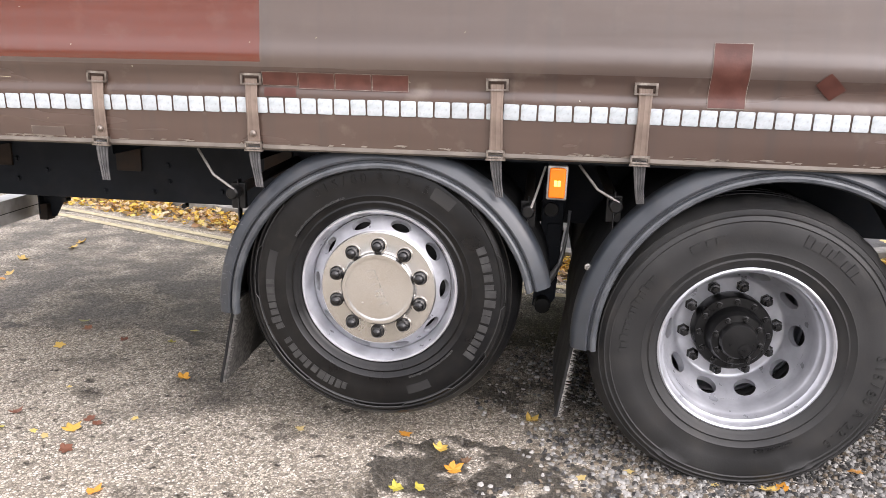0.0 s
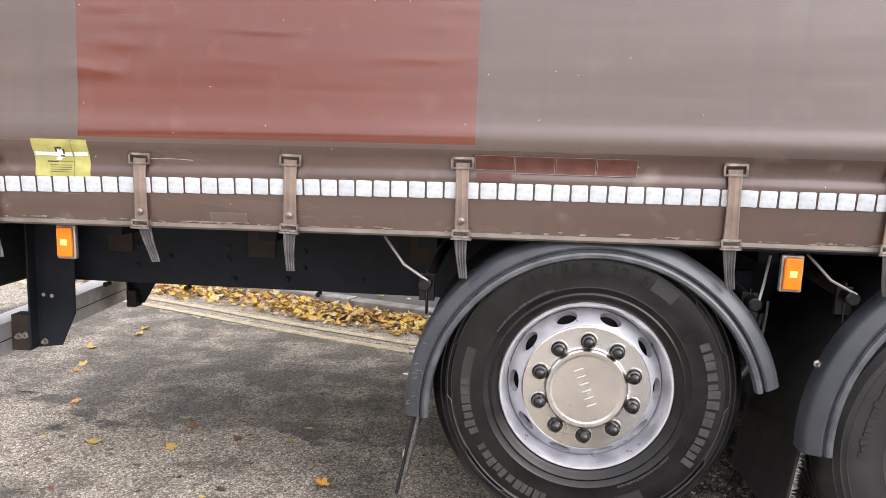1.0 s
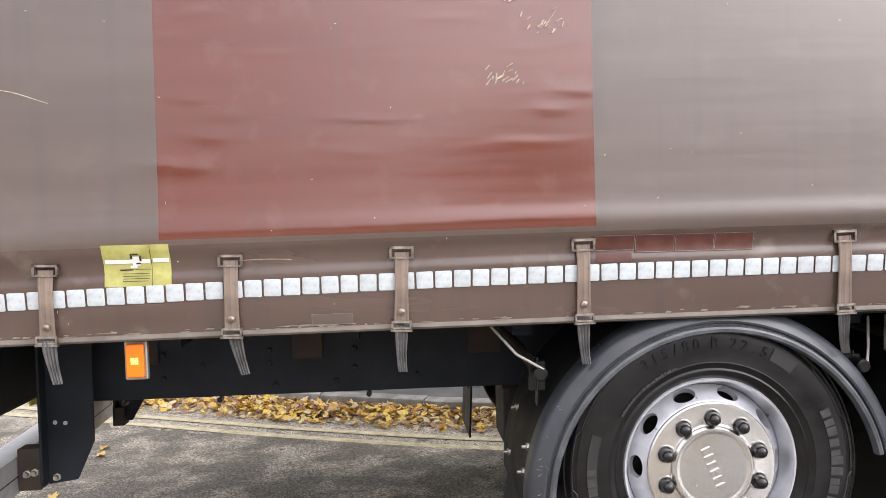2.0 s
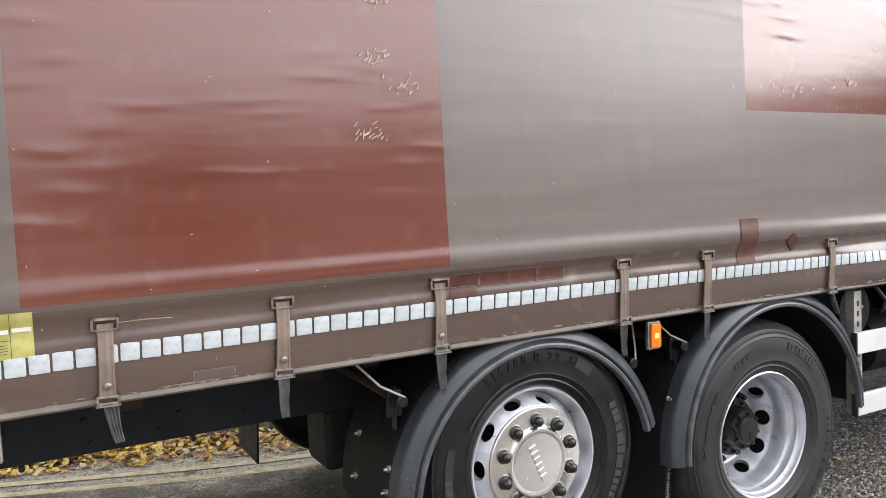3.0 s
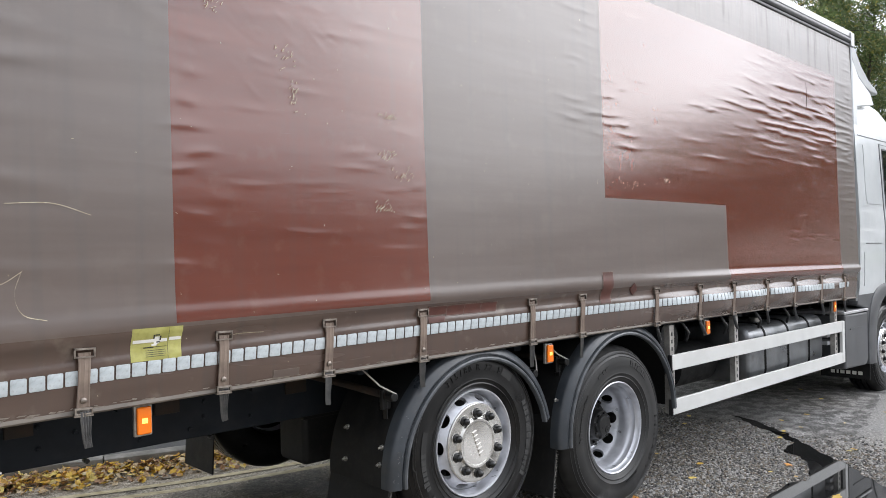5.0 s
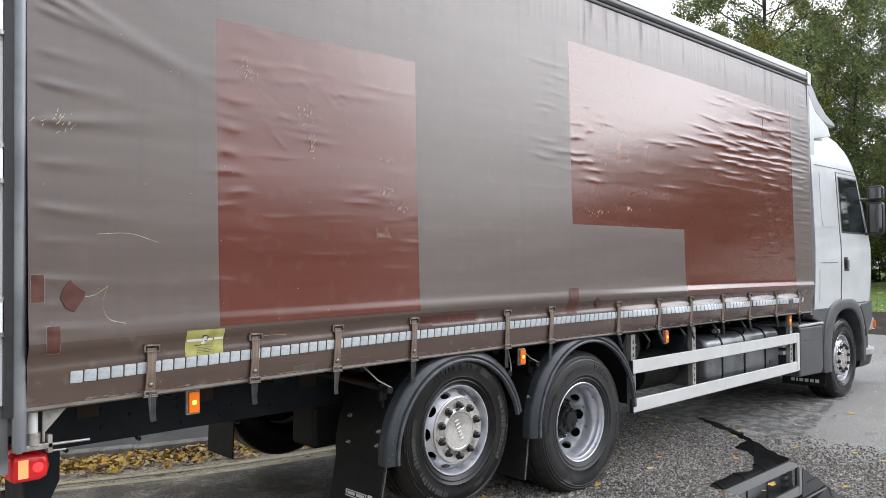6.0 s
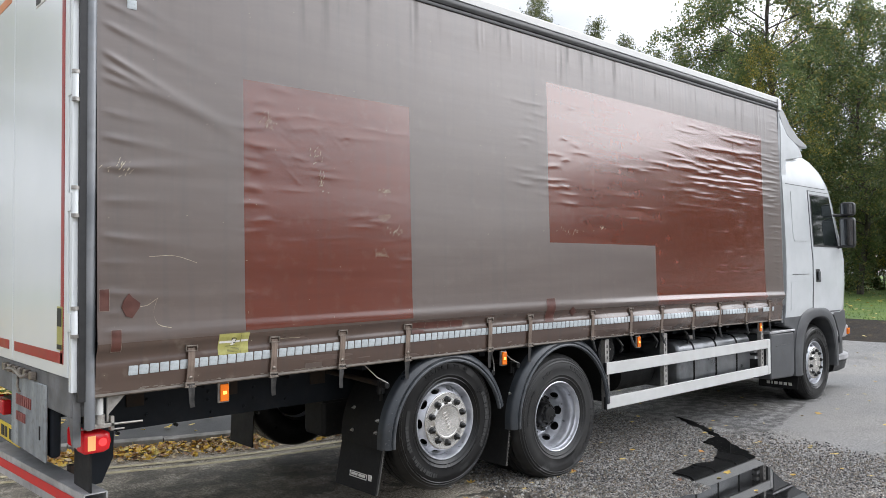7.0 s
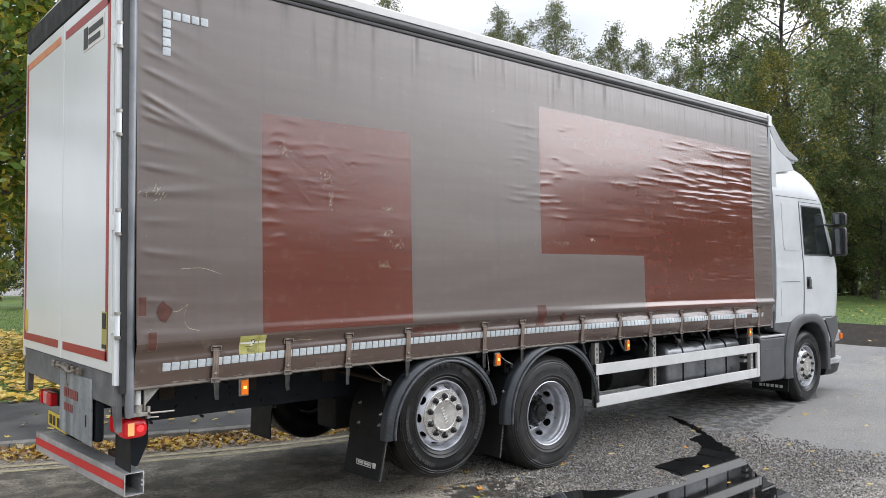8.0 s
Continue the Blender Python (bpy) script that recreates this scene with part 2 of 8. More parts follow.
    reach.inputs["To Max"].default_value = 0.85
    l.new(wav.outputs[0], reach.inputs[0])
    blend = n.new("ShaderNodeMix")
    blend.data_type = "RGBA"
    l.new(reach.outputs[0], blend.inputs["Factor"])
    l.new(binder.outputs["Result"], blend.inputs["A"])
    l.new(dry.outputs["Result"], blend.inputs["B"])
    # a smoother, paler stretch of surfacing towards the cab
    fine = n.new("ShaderNodeTexNoise")
    fine.inputs["Scale"].default_value, fine.inputs["Detail"].default_value = 52.0, 6.0
    fine.inputs["Roughness"].default_value = 0.75
    l.new(co.outputs["Object"], fine.inputs["Vector"])
    closed = n.new("ShaderNodeValToRGB")
    closed.color_ramp.elements[0].position, closed.color_ramp.elements[0].color = 0.36, (0.105, 0.106, 0.108, 1)
    closed.color_ramp.elements[1].position, closed.color_ramp.elements[1].color = 0.66, (0.46, 0.455, 0.445, 1)
    l.new(fine.outputs[0], closed.inputs[0])
    ahead = n.new("ShaderNodeMapRange")
    ahead.inputs["From Min"].default_value, ahead.inputs["From Max"].default_value = 4.2, 5.6
    ahead.inputs["To Max"].default_value = 0.8
    l.new(wav.outputs[0], ahead.inputs[0])
    smoother = n.new("ShaderNodeMix")
    smoother.data_type = "RGBA"
    l.new(ahead.outputs[0], smoother.inputs["Factor"])
    l.new(blend.outputs["Result"], smoother.inputs["A"])
    l.new(closed.outputs[0], smoother.inputs["B"])
    l.new(smoother.outputs["Result"], pale.inputs["A"])
    dk = n.new("ShaderNodeMix")
    dk.data_type, dk.blend_type = "RGBA", "MULTIPLY"
    dk.inputs["B"].default_value = (0.16, 0.155, 0.15, 1)
    mxm = n.new("ShaderNodeMath")
    mxm.operation = "MAXIMUM"
    clean = n.new("ShaderNodeMapRange")
    clean.inputs["From Min"].default_value, clean.inputs["From Max"].default_value = 3.2, 4.6
    clean.inputs["To Min"].default_value, clean.inputs["To Max"].default_value = 1.0, 0.25
    l.new(wav.outputs[0], clean.inputs[0])
    drier = n.new("ShaderNodeMath")
    drier.operation = "MULTIPLY"
    l.new(damp, drier.inputs[0])
    if wet:
        drier.inputs[1].default_value = 1.0
    else:
        l.new(clean.outputs[0], drier.inputs[1])
    l.new(drier.outputs[0], mxm.inputs[0])
    spots = n.new("ShaderNodeMath")
    spots.operation = "MULTIPLY"
    either = n.new("ShaderNodeMath")
    either.operation = "MAXIMUM"
    l.new(oil, either.inputs[0])
    l.new(flecks, either.inputs[1])
    l.new(either.outputs[0], spots.inputs[0])
    l.new(clean.outputs[0], spots.inputs[1])
    l.new(spots.outputs[0], mxm.inputs[1])
    mm = n.new("ShaderNodeMath")
    mm.operation = "MULTIPLY"
    mm.inputs[1].default_value = wet or 0.9
    l.new(mxm.outputs[0], mm.inputs[0])
    l.new(mm.outputs[0], dk.inputs["Factor"])
    l.new(pale.outputs["Result"], dk.inputs["A"])
    l.new(dk.outputs["Result"], b.inputs["Base Color"])
    rg = n.new("ShaderNodeMapRange")
    rg.inputs["To Min"].default_value, rg.inputs["To Max"].default_value = 0.80, 0.36 if wet > 0.9 else 0.58
    l.new(damp, rg.inputs[0])
    l.new(rg.outputs[0], b.inputs["Roughness"])
    b.inputs["Specular IOR Level"].default_value = 0.5 if wet > 0.9 else 0.25
    bp = n.new("ShaderNodeBump")
    bp.inputs["Strength"].default_value, bp.inputs["Distance"].default_value = 0.7, 0.004
    l.new(gap.outputs[0], bp.inputs["Height"])
    l.new(bp.outputs[0], b.inputs["Normal"])
    return m


def plain(name, colour, rough=0.4, metal=0.0, emit=0.0, alpha=1.0, trans=0.0):
    m = bpy.data.materials.new(name)
    m.use_nodes = True
    b = m.node_tree.nodes["Principled BSDF"]
    b.inputs["Base Color"].default_value = (*colour, 1)
    b.inputs["Roughness"].default_value, b.inputs["Metallic"].default_value = rough, metal
    b.inputs["Transmission Weight"].default_value = trans
    if emit:
        b.inputs["Emission Color"].default_value, b.inputs["Emission Strength"].default_value = (*colour, 1), emit
    return m


M_CURTAIN = pvc("grey_brown_pvc", (0.069, 0.0455, 0.036), (0.101, 0.0725, 0.060), rough=(0.305, 0.36), brushed=0.022, scratches=0.05, coat=0.08, ribbed=0.17)
M_HEMCLOTH = pvc("brown_hem_pvc", (0.066, 0.041, 0.031), (0.096, 0.063, 0.050), 0.6, rough=(0.22, 0.30), spec=0.8, scratches=0.02, worn=0.40, ribbed=0.06)
M_RED = pvc("oxide_red_pvc", (0.094, 0.0165, 0.0060), (0.126, 0.0250, 0.0098), 0.12, (0.14, 0.20), spec=1.0, brushed=0.02, coat=0.14, matt=0.03, ribbed=0.04)
M_PATCH = surface("brick_red_patch", (0.068, 0.021, 0.014), (0.100, 0.034, 0.024), 18, (0.3, 0.5), bump=0.2, bscale=120)
M_TAPE = surface("white_reflective_tape", (0.39, 0.43, 0.45), (0.51, 0.55, 0.57), 30, (0.25, 0.45), bump=0.25, bscale=500, grime=0.35, objrand=0.07)
M_BUCKLE = surface("tarnished_buckle", (0.17, 0.14, 0.12), (0.36, 0.32, 0.28), 30, (0.3, 0.5), metal=0.8, bump=0.3, bscale=150, grime=0.5)
M_RAIL = surface("black_roof_rail", (0.028, 0.028, 0.029), (0.050, 0.050, 0.051), 4, (0.34, 0.5), bump=0.06, bscale=30, grime=0.10, spec=0.4)
M_WEB = surface("brown_webbing", (0.135, 0.098, 0.076), (0.225, 0.172, 0.138), 9, (0.7, 0.85), bump=0.5, bscale=700, grime=0.5, depth=0.001)
M_TAIL = surface("grey_webbing", (0.05, 0.05, 0.052), (0.11, 0.107, 0.105), 20, (0.7, 0.9), bump=0.5, bscale=700, depth=0.001)
M_STEEL = surface("dull_zinc_steel", (0.30, 0.29, 0.27), (0.46, 0.44, 0.41), 25, (0.35, 0.6), metal=0.85, bump=0.2, bscale=200, grime=0.5)
M_RUBBER = surface("tyre_rubber", (0.0036, 0.0036, 0.004), (0.0075, 0.0075, 0.0076), 7, (0.26, 0.40), bump=0.25, bscale=160, grime=0.04, depth=0.001, spec=0.32)
M_HOOK = surface("grey_black_strap_end", (0.022, 0.023, 0.025), (0.045, 0.046, 0.048), 20, (0.35, 0.5), bump=0.3, bscale=400, depth=0.001)
M_WORN = surface("dusty_tyre_rubber", (0.0135, 0.0135, 0.0136), (0.030, 0.0297, 0.0293), 3, (0.42, 0.6), bump=0.3, bscale=130, grime=0.07, depth=0.001, spec=0.35)
M_LETTER = surface("raised_rubber_letters", (0.022, 0.022, 0.022), (0.038, 0.038, 0.037), 30, (0.5, 0.6), bump=0.1)
M_RIM = surface("silver_wheel_paint", (0.45, 0.46, 0.495), (0.58, 0.59, 0.625), 12, (0.26, 0.40), metal=0.55, bump=0.05, bscale=180, grime=0.08)
M_STAIN = surface("brushed_stainless", (0.60, 0.588, 0.562), (0.635, 0.622, 0.596), 5, (0.24, 0.28), metal=1.0, bump=0.0)
_b = M_STAIN.node_tree.nodes["Principled BSDF"]
_b.inputs["Anisotropic"].default_value = 0.6
_tan = M_STAIN.node_tree.nodes.new("ShaderNodeTangent")
_tan.direction_type, _tan.axis = "RADIAL", "Y"
M_STAIN.node_tree.links.new(_tan.outputs[0], _b.inputs["Tangent"])
M_NUT = surface("black_plastic_nut_cap", (0.004, 0.004, 0.004), (0.010, 0.010, 0.010), 30, (0.15, 0.3), bump=0.05)
M_HEM = surface("brown_hem", (0.085, 0.070, 0.056), (0.15, 0.128, 0.105), 9, (0.5, 0.7), bump=0.3, bscale=90, grime=0.5)
M_HUB = surface("black_painted_hub", (0.004, 0.004, 0.0042), (0.011, 0.011, 0.011), 20, (0.26, 0.42), bump=0.25, bscale=90, grime=0.01, spec=0.30)
M_GUARD = surface("grey_mudguard_plastic", (0.023, 0.027, 0.033), (0.043, 0.0495, 0.058), 5, (0.26, 0.40), bump=0.15, bscale=220, grime=0.12)
# paler than the guard: scuffs plus the lip's highlight put into the colour
M_LIP = surface("scuffed_highlit_lip", (0.045, 0.051, 0.058), (0.085, 0.092, 0.10), 14, (0.28, 0.42), bump=0.15, bscale=220, grime=0.1)
M_FLAP = surface("black_rubber_flap", (0.005, 0.0053, 0.0058), (0.012, 0.012, 0.0124), 9, (0.5, 0.7), bump=0.3, bscale=150, grime=0.06, spec=0.3)
M_MAT = surface("dusty_bristle_mat", (0.035, 0.034, 0.032), (0.11, 0.105, 0.098), 55, (0.8, 0.9), bump=0.9, bscale=420, depth=0.003)
M_BRUSH = surface("dusty_spray_bristle", (0.15, 0.145, 0.135), (0.27, 0.255, 0.235), 40, (0.8, 0.9), bump=0.6, bscale=300)
M_CHASSIS = surface("blue_black_chassis_paint", (0.008, 0.0105, 0.0145), (0.017, 0.021, 0.0275), 3, (0.55, 0.70), bump=0.15, bscale=80, grime=0.05, spec=0.2)
M_RUST = surface("rusty_bracket", (0.016, 0.011, 0.008), (0.038, 0.024, 0.016), 14, (0.7, 0.9), bump=0.4, bscale=90)
M_ALU = surface("dull_aluminium", (0.42, 0.42, 0.43), (0.60, 0.60, 0.61), 5, (0.35, 0.55), metal=0.6, bump=0.1, bscale=140, grime=0.3)
M_GALV = surface("galvanised_post", (0.27, 0.26, 0.245), (0.40, 0.385, 0.36), 15, (0.5, 0.7), metal=0.5, bump=0.2, bscale=90, grime=0.4)
M_WHITE = surface("white_rail_paint", (0.56, 0.56, 0.545), (0.61, 0.61, 0.595), 6, (0.3, 0.42), bump=0.05, grime=0.015)
M_CAB = surface("white_cab_paint", (0.53, 0.548, 0.558), (0.58, 0.598, 0.608), 2, (0.18, 0.26), bump=0.0, coat=0.3, grime=0.05)
M_FIN = surface("grey_deflector_plastic", (0.25, 0.257, 0.257), (0.33, 0.337, 0.337), 3, (0.3, 0.42), bump=0.03, grime=0.05)
M_DOOR = surface("white_door_panel", (0.74, 0.775, 0.79), (0.78, 0.81, 0.825), 0.8, (0.14, 0.20), bump=0.02, bscale=6, grime=0.015)
M_TAPE_RED = surface("red_contour_tape", (0.30, 0.024, 0.024), (0.40, 0.044, 0.036), 10, (0.35, 0.5), bump=0.1, grime=0.1)
# orange paints reflected light onto tape that is otherwise red
M_TAPE_ORANGE = surface("lit_orange_tape", (0.58, 0.20, 0.07), (0.66, 0.26, 0.10), 10, (0.4, 0.5), bump=0.1)
M_BUMPRED = surface("red_bumper_stripe", (0.52, 0.022, 0.018), (0.62, 0.035, 0.028), 10, (0.5, 0.65), bump=0.1)
M_SKIRT = surface("dark_grey_cab_plastic", (0.050, 0.052, 0.056), (0.080, 0.083, 0.088), 6, (0.4, 0.55), bump=0.15, bscale=300, grime=0.15)
M_TANK = surface("dark_fuel_tank", (0.15, 0.158, 0.168), (0.25, 0.26, 0.27), 5, (0.26, 0.42), metal=0.7, bump=0.1, grime=0.25)
M_GLASS = surface("dark_cab_glass", (0.012, 0.016, 0.016), (0.02, 0.024, 0.024), 2, (0.03, 0.06), bump=0.0, spec=0.8)
M_MIRROR = plain("mirror_glass", (0.16, 0.17, 0.18), 0.03, 1.0)
M_BLACK = surface("black_trim", (0.012, 0.012, 0.013), (0.022, 0.022, 0.023), 20, (0.4, 0.55), bump=0.05)
M_AMBER = plain("amber_lens", (0.80, 0.175, 0.006), 0.18)
M_AMBER_LIT = plain("amber_lamp_core", (1.0, 0.50, 0.07), 0.3, emit=1.3)
M_REDLENS = plain("red_lamp_lens", (0.62, 0.015, 0.02), 0.15)
M_RED_LIT = plain("red_lamp_core", (0.9, 0.03, 0.03), 0.3, emit=0.9)
M_PINKLENS = plain("pale_pink_lamp_lens", (0.72, 0.36, 0.33), 0.2)
M_CLEARLENS = plain("pale_lamp_lens", (0.80, 0.36, 0.14), 0.2, emit=0.25)
M_LABEL = surface("yellow_green_sticker", (0.33, 0.315, 0.085), (0.44, 0.42, 0.14), 20, (0.3, 0.5), bump=0.2, bscale=60, grime=0.2)
M_YELLOW = surface("yellow_plate", (0.62, 0.46, 0.03), (0.72, 0.54, 0.05), 10, (0.4, 0.5), bump=0.05)
M_INK = plain("black_print", (0.02, 0.02, 0.02), 0.5)
M_PALE = plain("pale_print", (0.75, 0.74, 0.70), 0.5)
M_RUSTINK = surface("faded_red_print", (0.20, 0.05, 0.045), (0.30, 0.10, 0.085), 30, (0.6, 0.8), bump=0.1)
M_CHIP = surface("pale_hem_chips", (0.16, 0.13, 0.105), (0.27, 0.235, 0.20), 60, (0.6, 0.8), bump=0.3, bscale=300)
M_SCRAPE = surface("scraped_plastic", (0.10, 0.105, 0.11), (0.17, 0.175, 0.18), 60, (0.6, 0.8), bump=0.2, bscale=300)
M_SILL = surface("weathered_grey_steel", (0.10, 0.103, 0.108), (0.19, 0.192, 0.197), 7, (0.5, 0.7), metal=0.2, bump=0.2, bscale=90, grime=0.35)
M_PLATE = surface("blue_grey_plate", (0.15, 0.17, 0.19), (0.36, 0.385, 0.40), 7, (0.45, 0.6), metal=0.2, bump=0.1, bscale=90, stretch=(1, 1, 0.22), grime=0.5)
M_POLE = surface("dull_curtain_pole", (0.17, 0.18, 0.195), (0.26, 0.27, 0.285), 4, (0.3, 0.45), metal=0.3, bump=0.08, bscale=90, grime=0.2)
M_SCUFF = surface("pale_scuff", (0.34, 0.29, 0.195), (0.56, 0.50, 0.37), 60, (0.6, 0.8), bump=0.3, bscale=300)
M_ROAD = asphalt("worn_asphalt")
M_STONE = leafy("stone_chippings", ((0.028, 0.027, 0.026), (0.09, 0.088, 0.085), (0.20, 0.194, 0.183), (0.125, 0.102, 0.075), (0.25, 0.243, 0.23), (0.045, 0.043, 0.041), (0.36, 0.35, 0.33), (0.16, 0.13, 0.095)), 0.45, 0.0)
M_WET = asphalt("wet_asphalt", 0.85)
M_SOAK = asphalt("soaked_asphalt", 0.96, (6.0, 0.40, 0.50))
M_GRIME_SHADE = asphalt("grimy_shaded_asphalt", 0.76, (3.2, 0.36, 0.56))
M_DAMP_SHADE = asphalt("damp_shaded_asphalt", 0.69)
M_PAVE = surface("pavement_asphalt", (0.050, 0.050, 0.052), (0.105, 0.102, 0.100), 2.2, (0.7, 0.9), bump=0.6, bscale=130, c3=(0.16, 0.155, 0.145), depth=0.003)
M_KERB = surface("weathered_kerbstone", (0.15, 0.145, 0.13), (0.27, 0.26, 0.24), 8, (0.75, 0.9), bump=0.5, bscale=60, grime=0.4, objrand=0.18, depth=0.004)
M_LINE = surface("worn_yellow_line", (0.36, 0.30, 0.175), (0.52, 0.46, 0.31), 14, (0.7, 0.85), bump=0.6, bscale=120, grime=0.6, depth=0.003)
M_WATER = plain("dark_puddle_water", (0.012, 0.012, 0.012), 0.025)
M_GRASS = surface("mown_grass", (0.085, 0.145, 0.030), (0.150, 0.215, 0.045), 1.1, (0.7, 0.9), bump=0.9, bscale=90, c3=(0.20, 0.19, 0.055), depth=0.02)
M_BLADE = leafy("grass_blades", [(0.09, 0.16, 0.03), (0.12, 0.21, 0.04), (0.17, 0.24, 0.06), (0.11, 0.18, 0.04)])
M_SOIL = surface("bare_verge_soil", (0.018, 0.014, 0.010), (0.045, 0.034, 0.024), 5, (0.8, 0.95), bump=0.8, bscale=70, c3=(0.13, 0.10, 0.05), depth=0.02)
M_FALLEN = leafy("fallen_autumn_leaves", [(0.66, 0.41, 0.05), (0.74, 0.51, 0.09), (0.58, 0.34, 0.07), (0.34, 0.19, 0.09), (0.66, 0.52, 0.15), (0.26, 0.15, 0.08), (0.62, 0.50, 0.30), (0.50, 0.34, 0.18), (0.56, 0.44, 0.28)], 0.55, 0.15)
M_LITTER = leafy("yellow_litter_leaves", [(0.70, 0.50, 0.09), (0.76, 0.58, 0.15), (0.60, 0.42, 0.09), (0.45, 0.32, 0.14), (0.68, 0.54, 0.20), (0.58, 0.38, 0.07)], 0.55, 0.15)
M_LEAF = {
    "yellow": leafy("yellow_leaf", [(0.58, 0.39, 0.09), (0.55, 0.34, 0.07), (0.60, 0.42, 0.13)], 0.5, 0.1, True),
    "pale yellow": leafy("pale_yellow_leaf", [(0.64, 0.50, 0.20), (0.58, 0.44, 0.13), (0.50, 0.38, 0.16)], 0.5, 0.1, True),
    "orange": leafy("orange_leaf", [(0.60, 0.27, 0.04), (0.64, 0.33, 0.05), (0.50, 0.22, 0.05)], 0.5, 0.1, True),
    "yellow-green": leafy("yellow_green_leaf", [(0.42, 0.37, 0.06), (0.30, 0.29, 0.06), (0.50, 0.44, 0.07)], 0.5, 0.1, True),
    "red-brown": leafy("red_brown_leaf", [(0.17, 0.070, 0.042), (0.17, 0.10, 0.06), (0.22, 0.10, 0.055)], 0.5, 0.1, True),
}
M_BIRCH = leafy("birch_leaves", [(0.128, 0.181, 0.064), (0.164, 0.215, 0.076), (0.105, 0.155, 0.056), (0.195, 0.237, 0.088), (0.331, 0.299, 0.091), (0.145, 0.181, 0.076), (0.119, 0.164, 0.069)], 0.45, 0.45)
M_GREY = leafy("thin_grey_green_leaves", [(0.13, 0.16, 0.075), (0.17, 0.20, 0.09), (0.10, 0.13, 0.055), (0.20, 0.21, 0.10), (0.24, 0.23, 0.09), (0.15, 0.17, 0.08)], 0.45, 0.5)
M_GOLD = leafy("turning_leaves", [(0.132, 0.168, 0.046), (0.204, 0.216, 0.050), (0.456, 0.348, 0.054), (0.102, 0.138, 0.038), (0.312, 0.276, 0.060), (0.156, 0.180, 0.050)], 0.45, 0.4)
M_MAPLE = leafy("maple_leaves", [(0.12, 0.20, 0.035), (0.17, 0.27, 0.045), (0.09, 0.15, 0.03), (0.25, 0.30, 0.05), (0.15, 0.23, 0.045), (0.52, 0.42, 0.06), (0.44, 0.40, 0.06), (0.20, 0.28, 0.05)], 0.4, 0.5)
# dark greens: the wood's shade is put into the leaf colour
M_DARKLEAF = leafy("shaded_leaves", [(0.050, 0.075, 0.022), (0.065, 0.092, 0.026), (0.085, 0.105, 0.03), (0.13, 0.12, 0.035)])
M_BARK = surface("tree_bark", (0.045, 0.038, 0.030), (0.12, 0.105, 0.088), 6, (0.8, 0.95), bump=0.8, bscale=22, stretch=(1, 1, 0.3), depth=0.02)

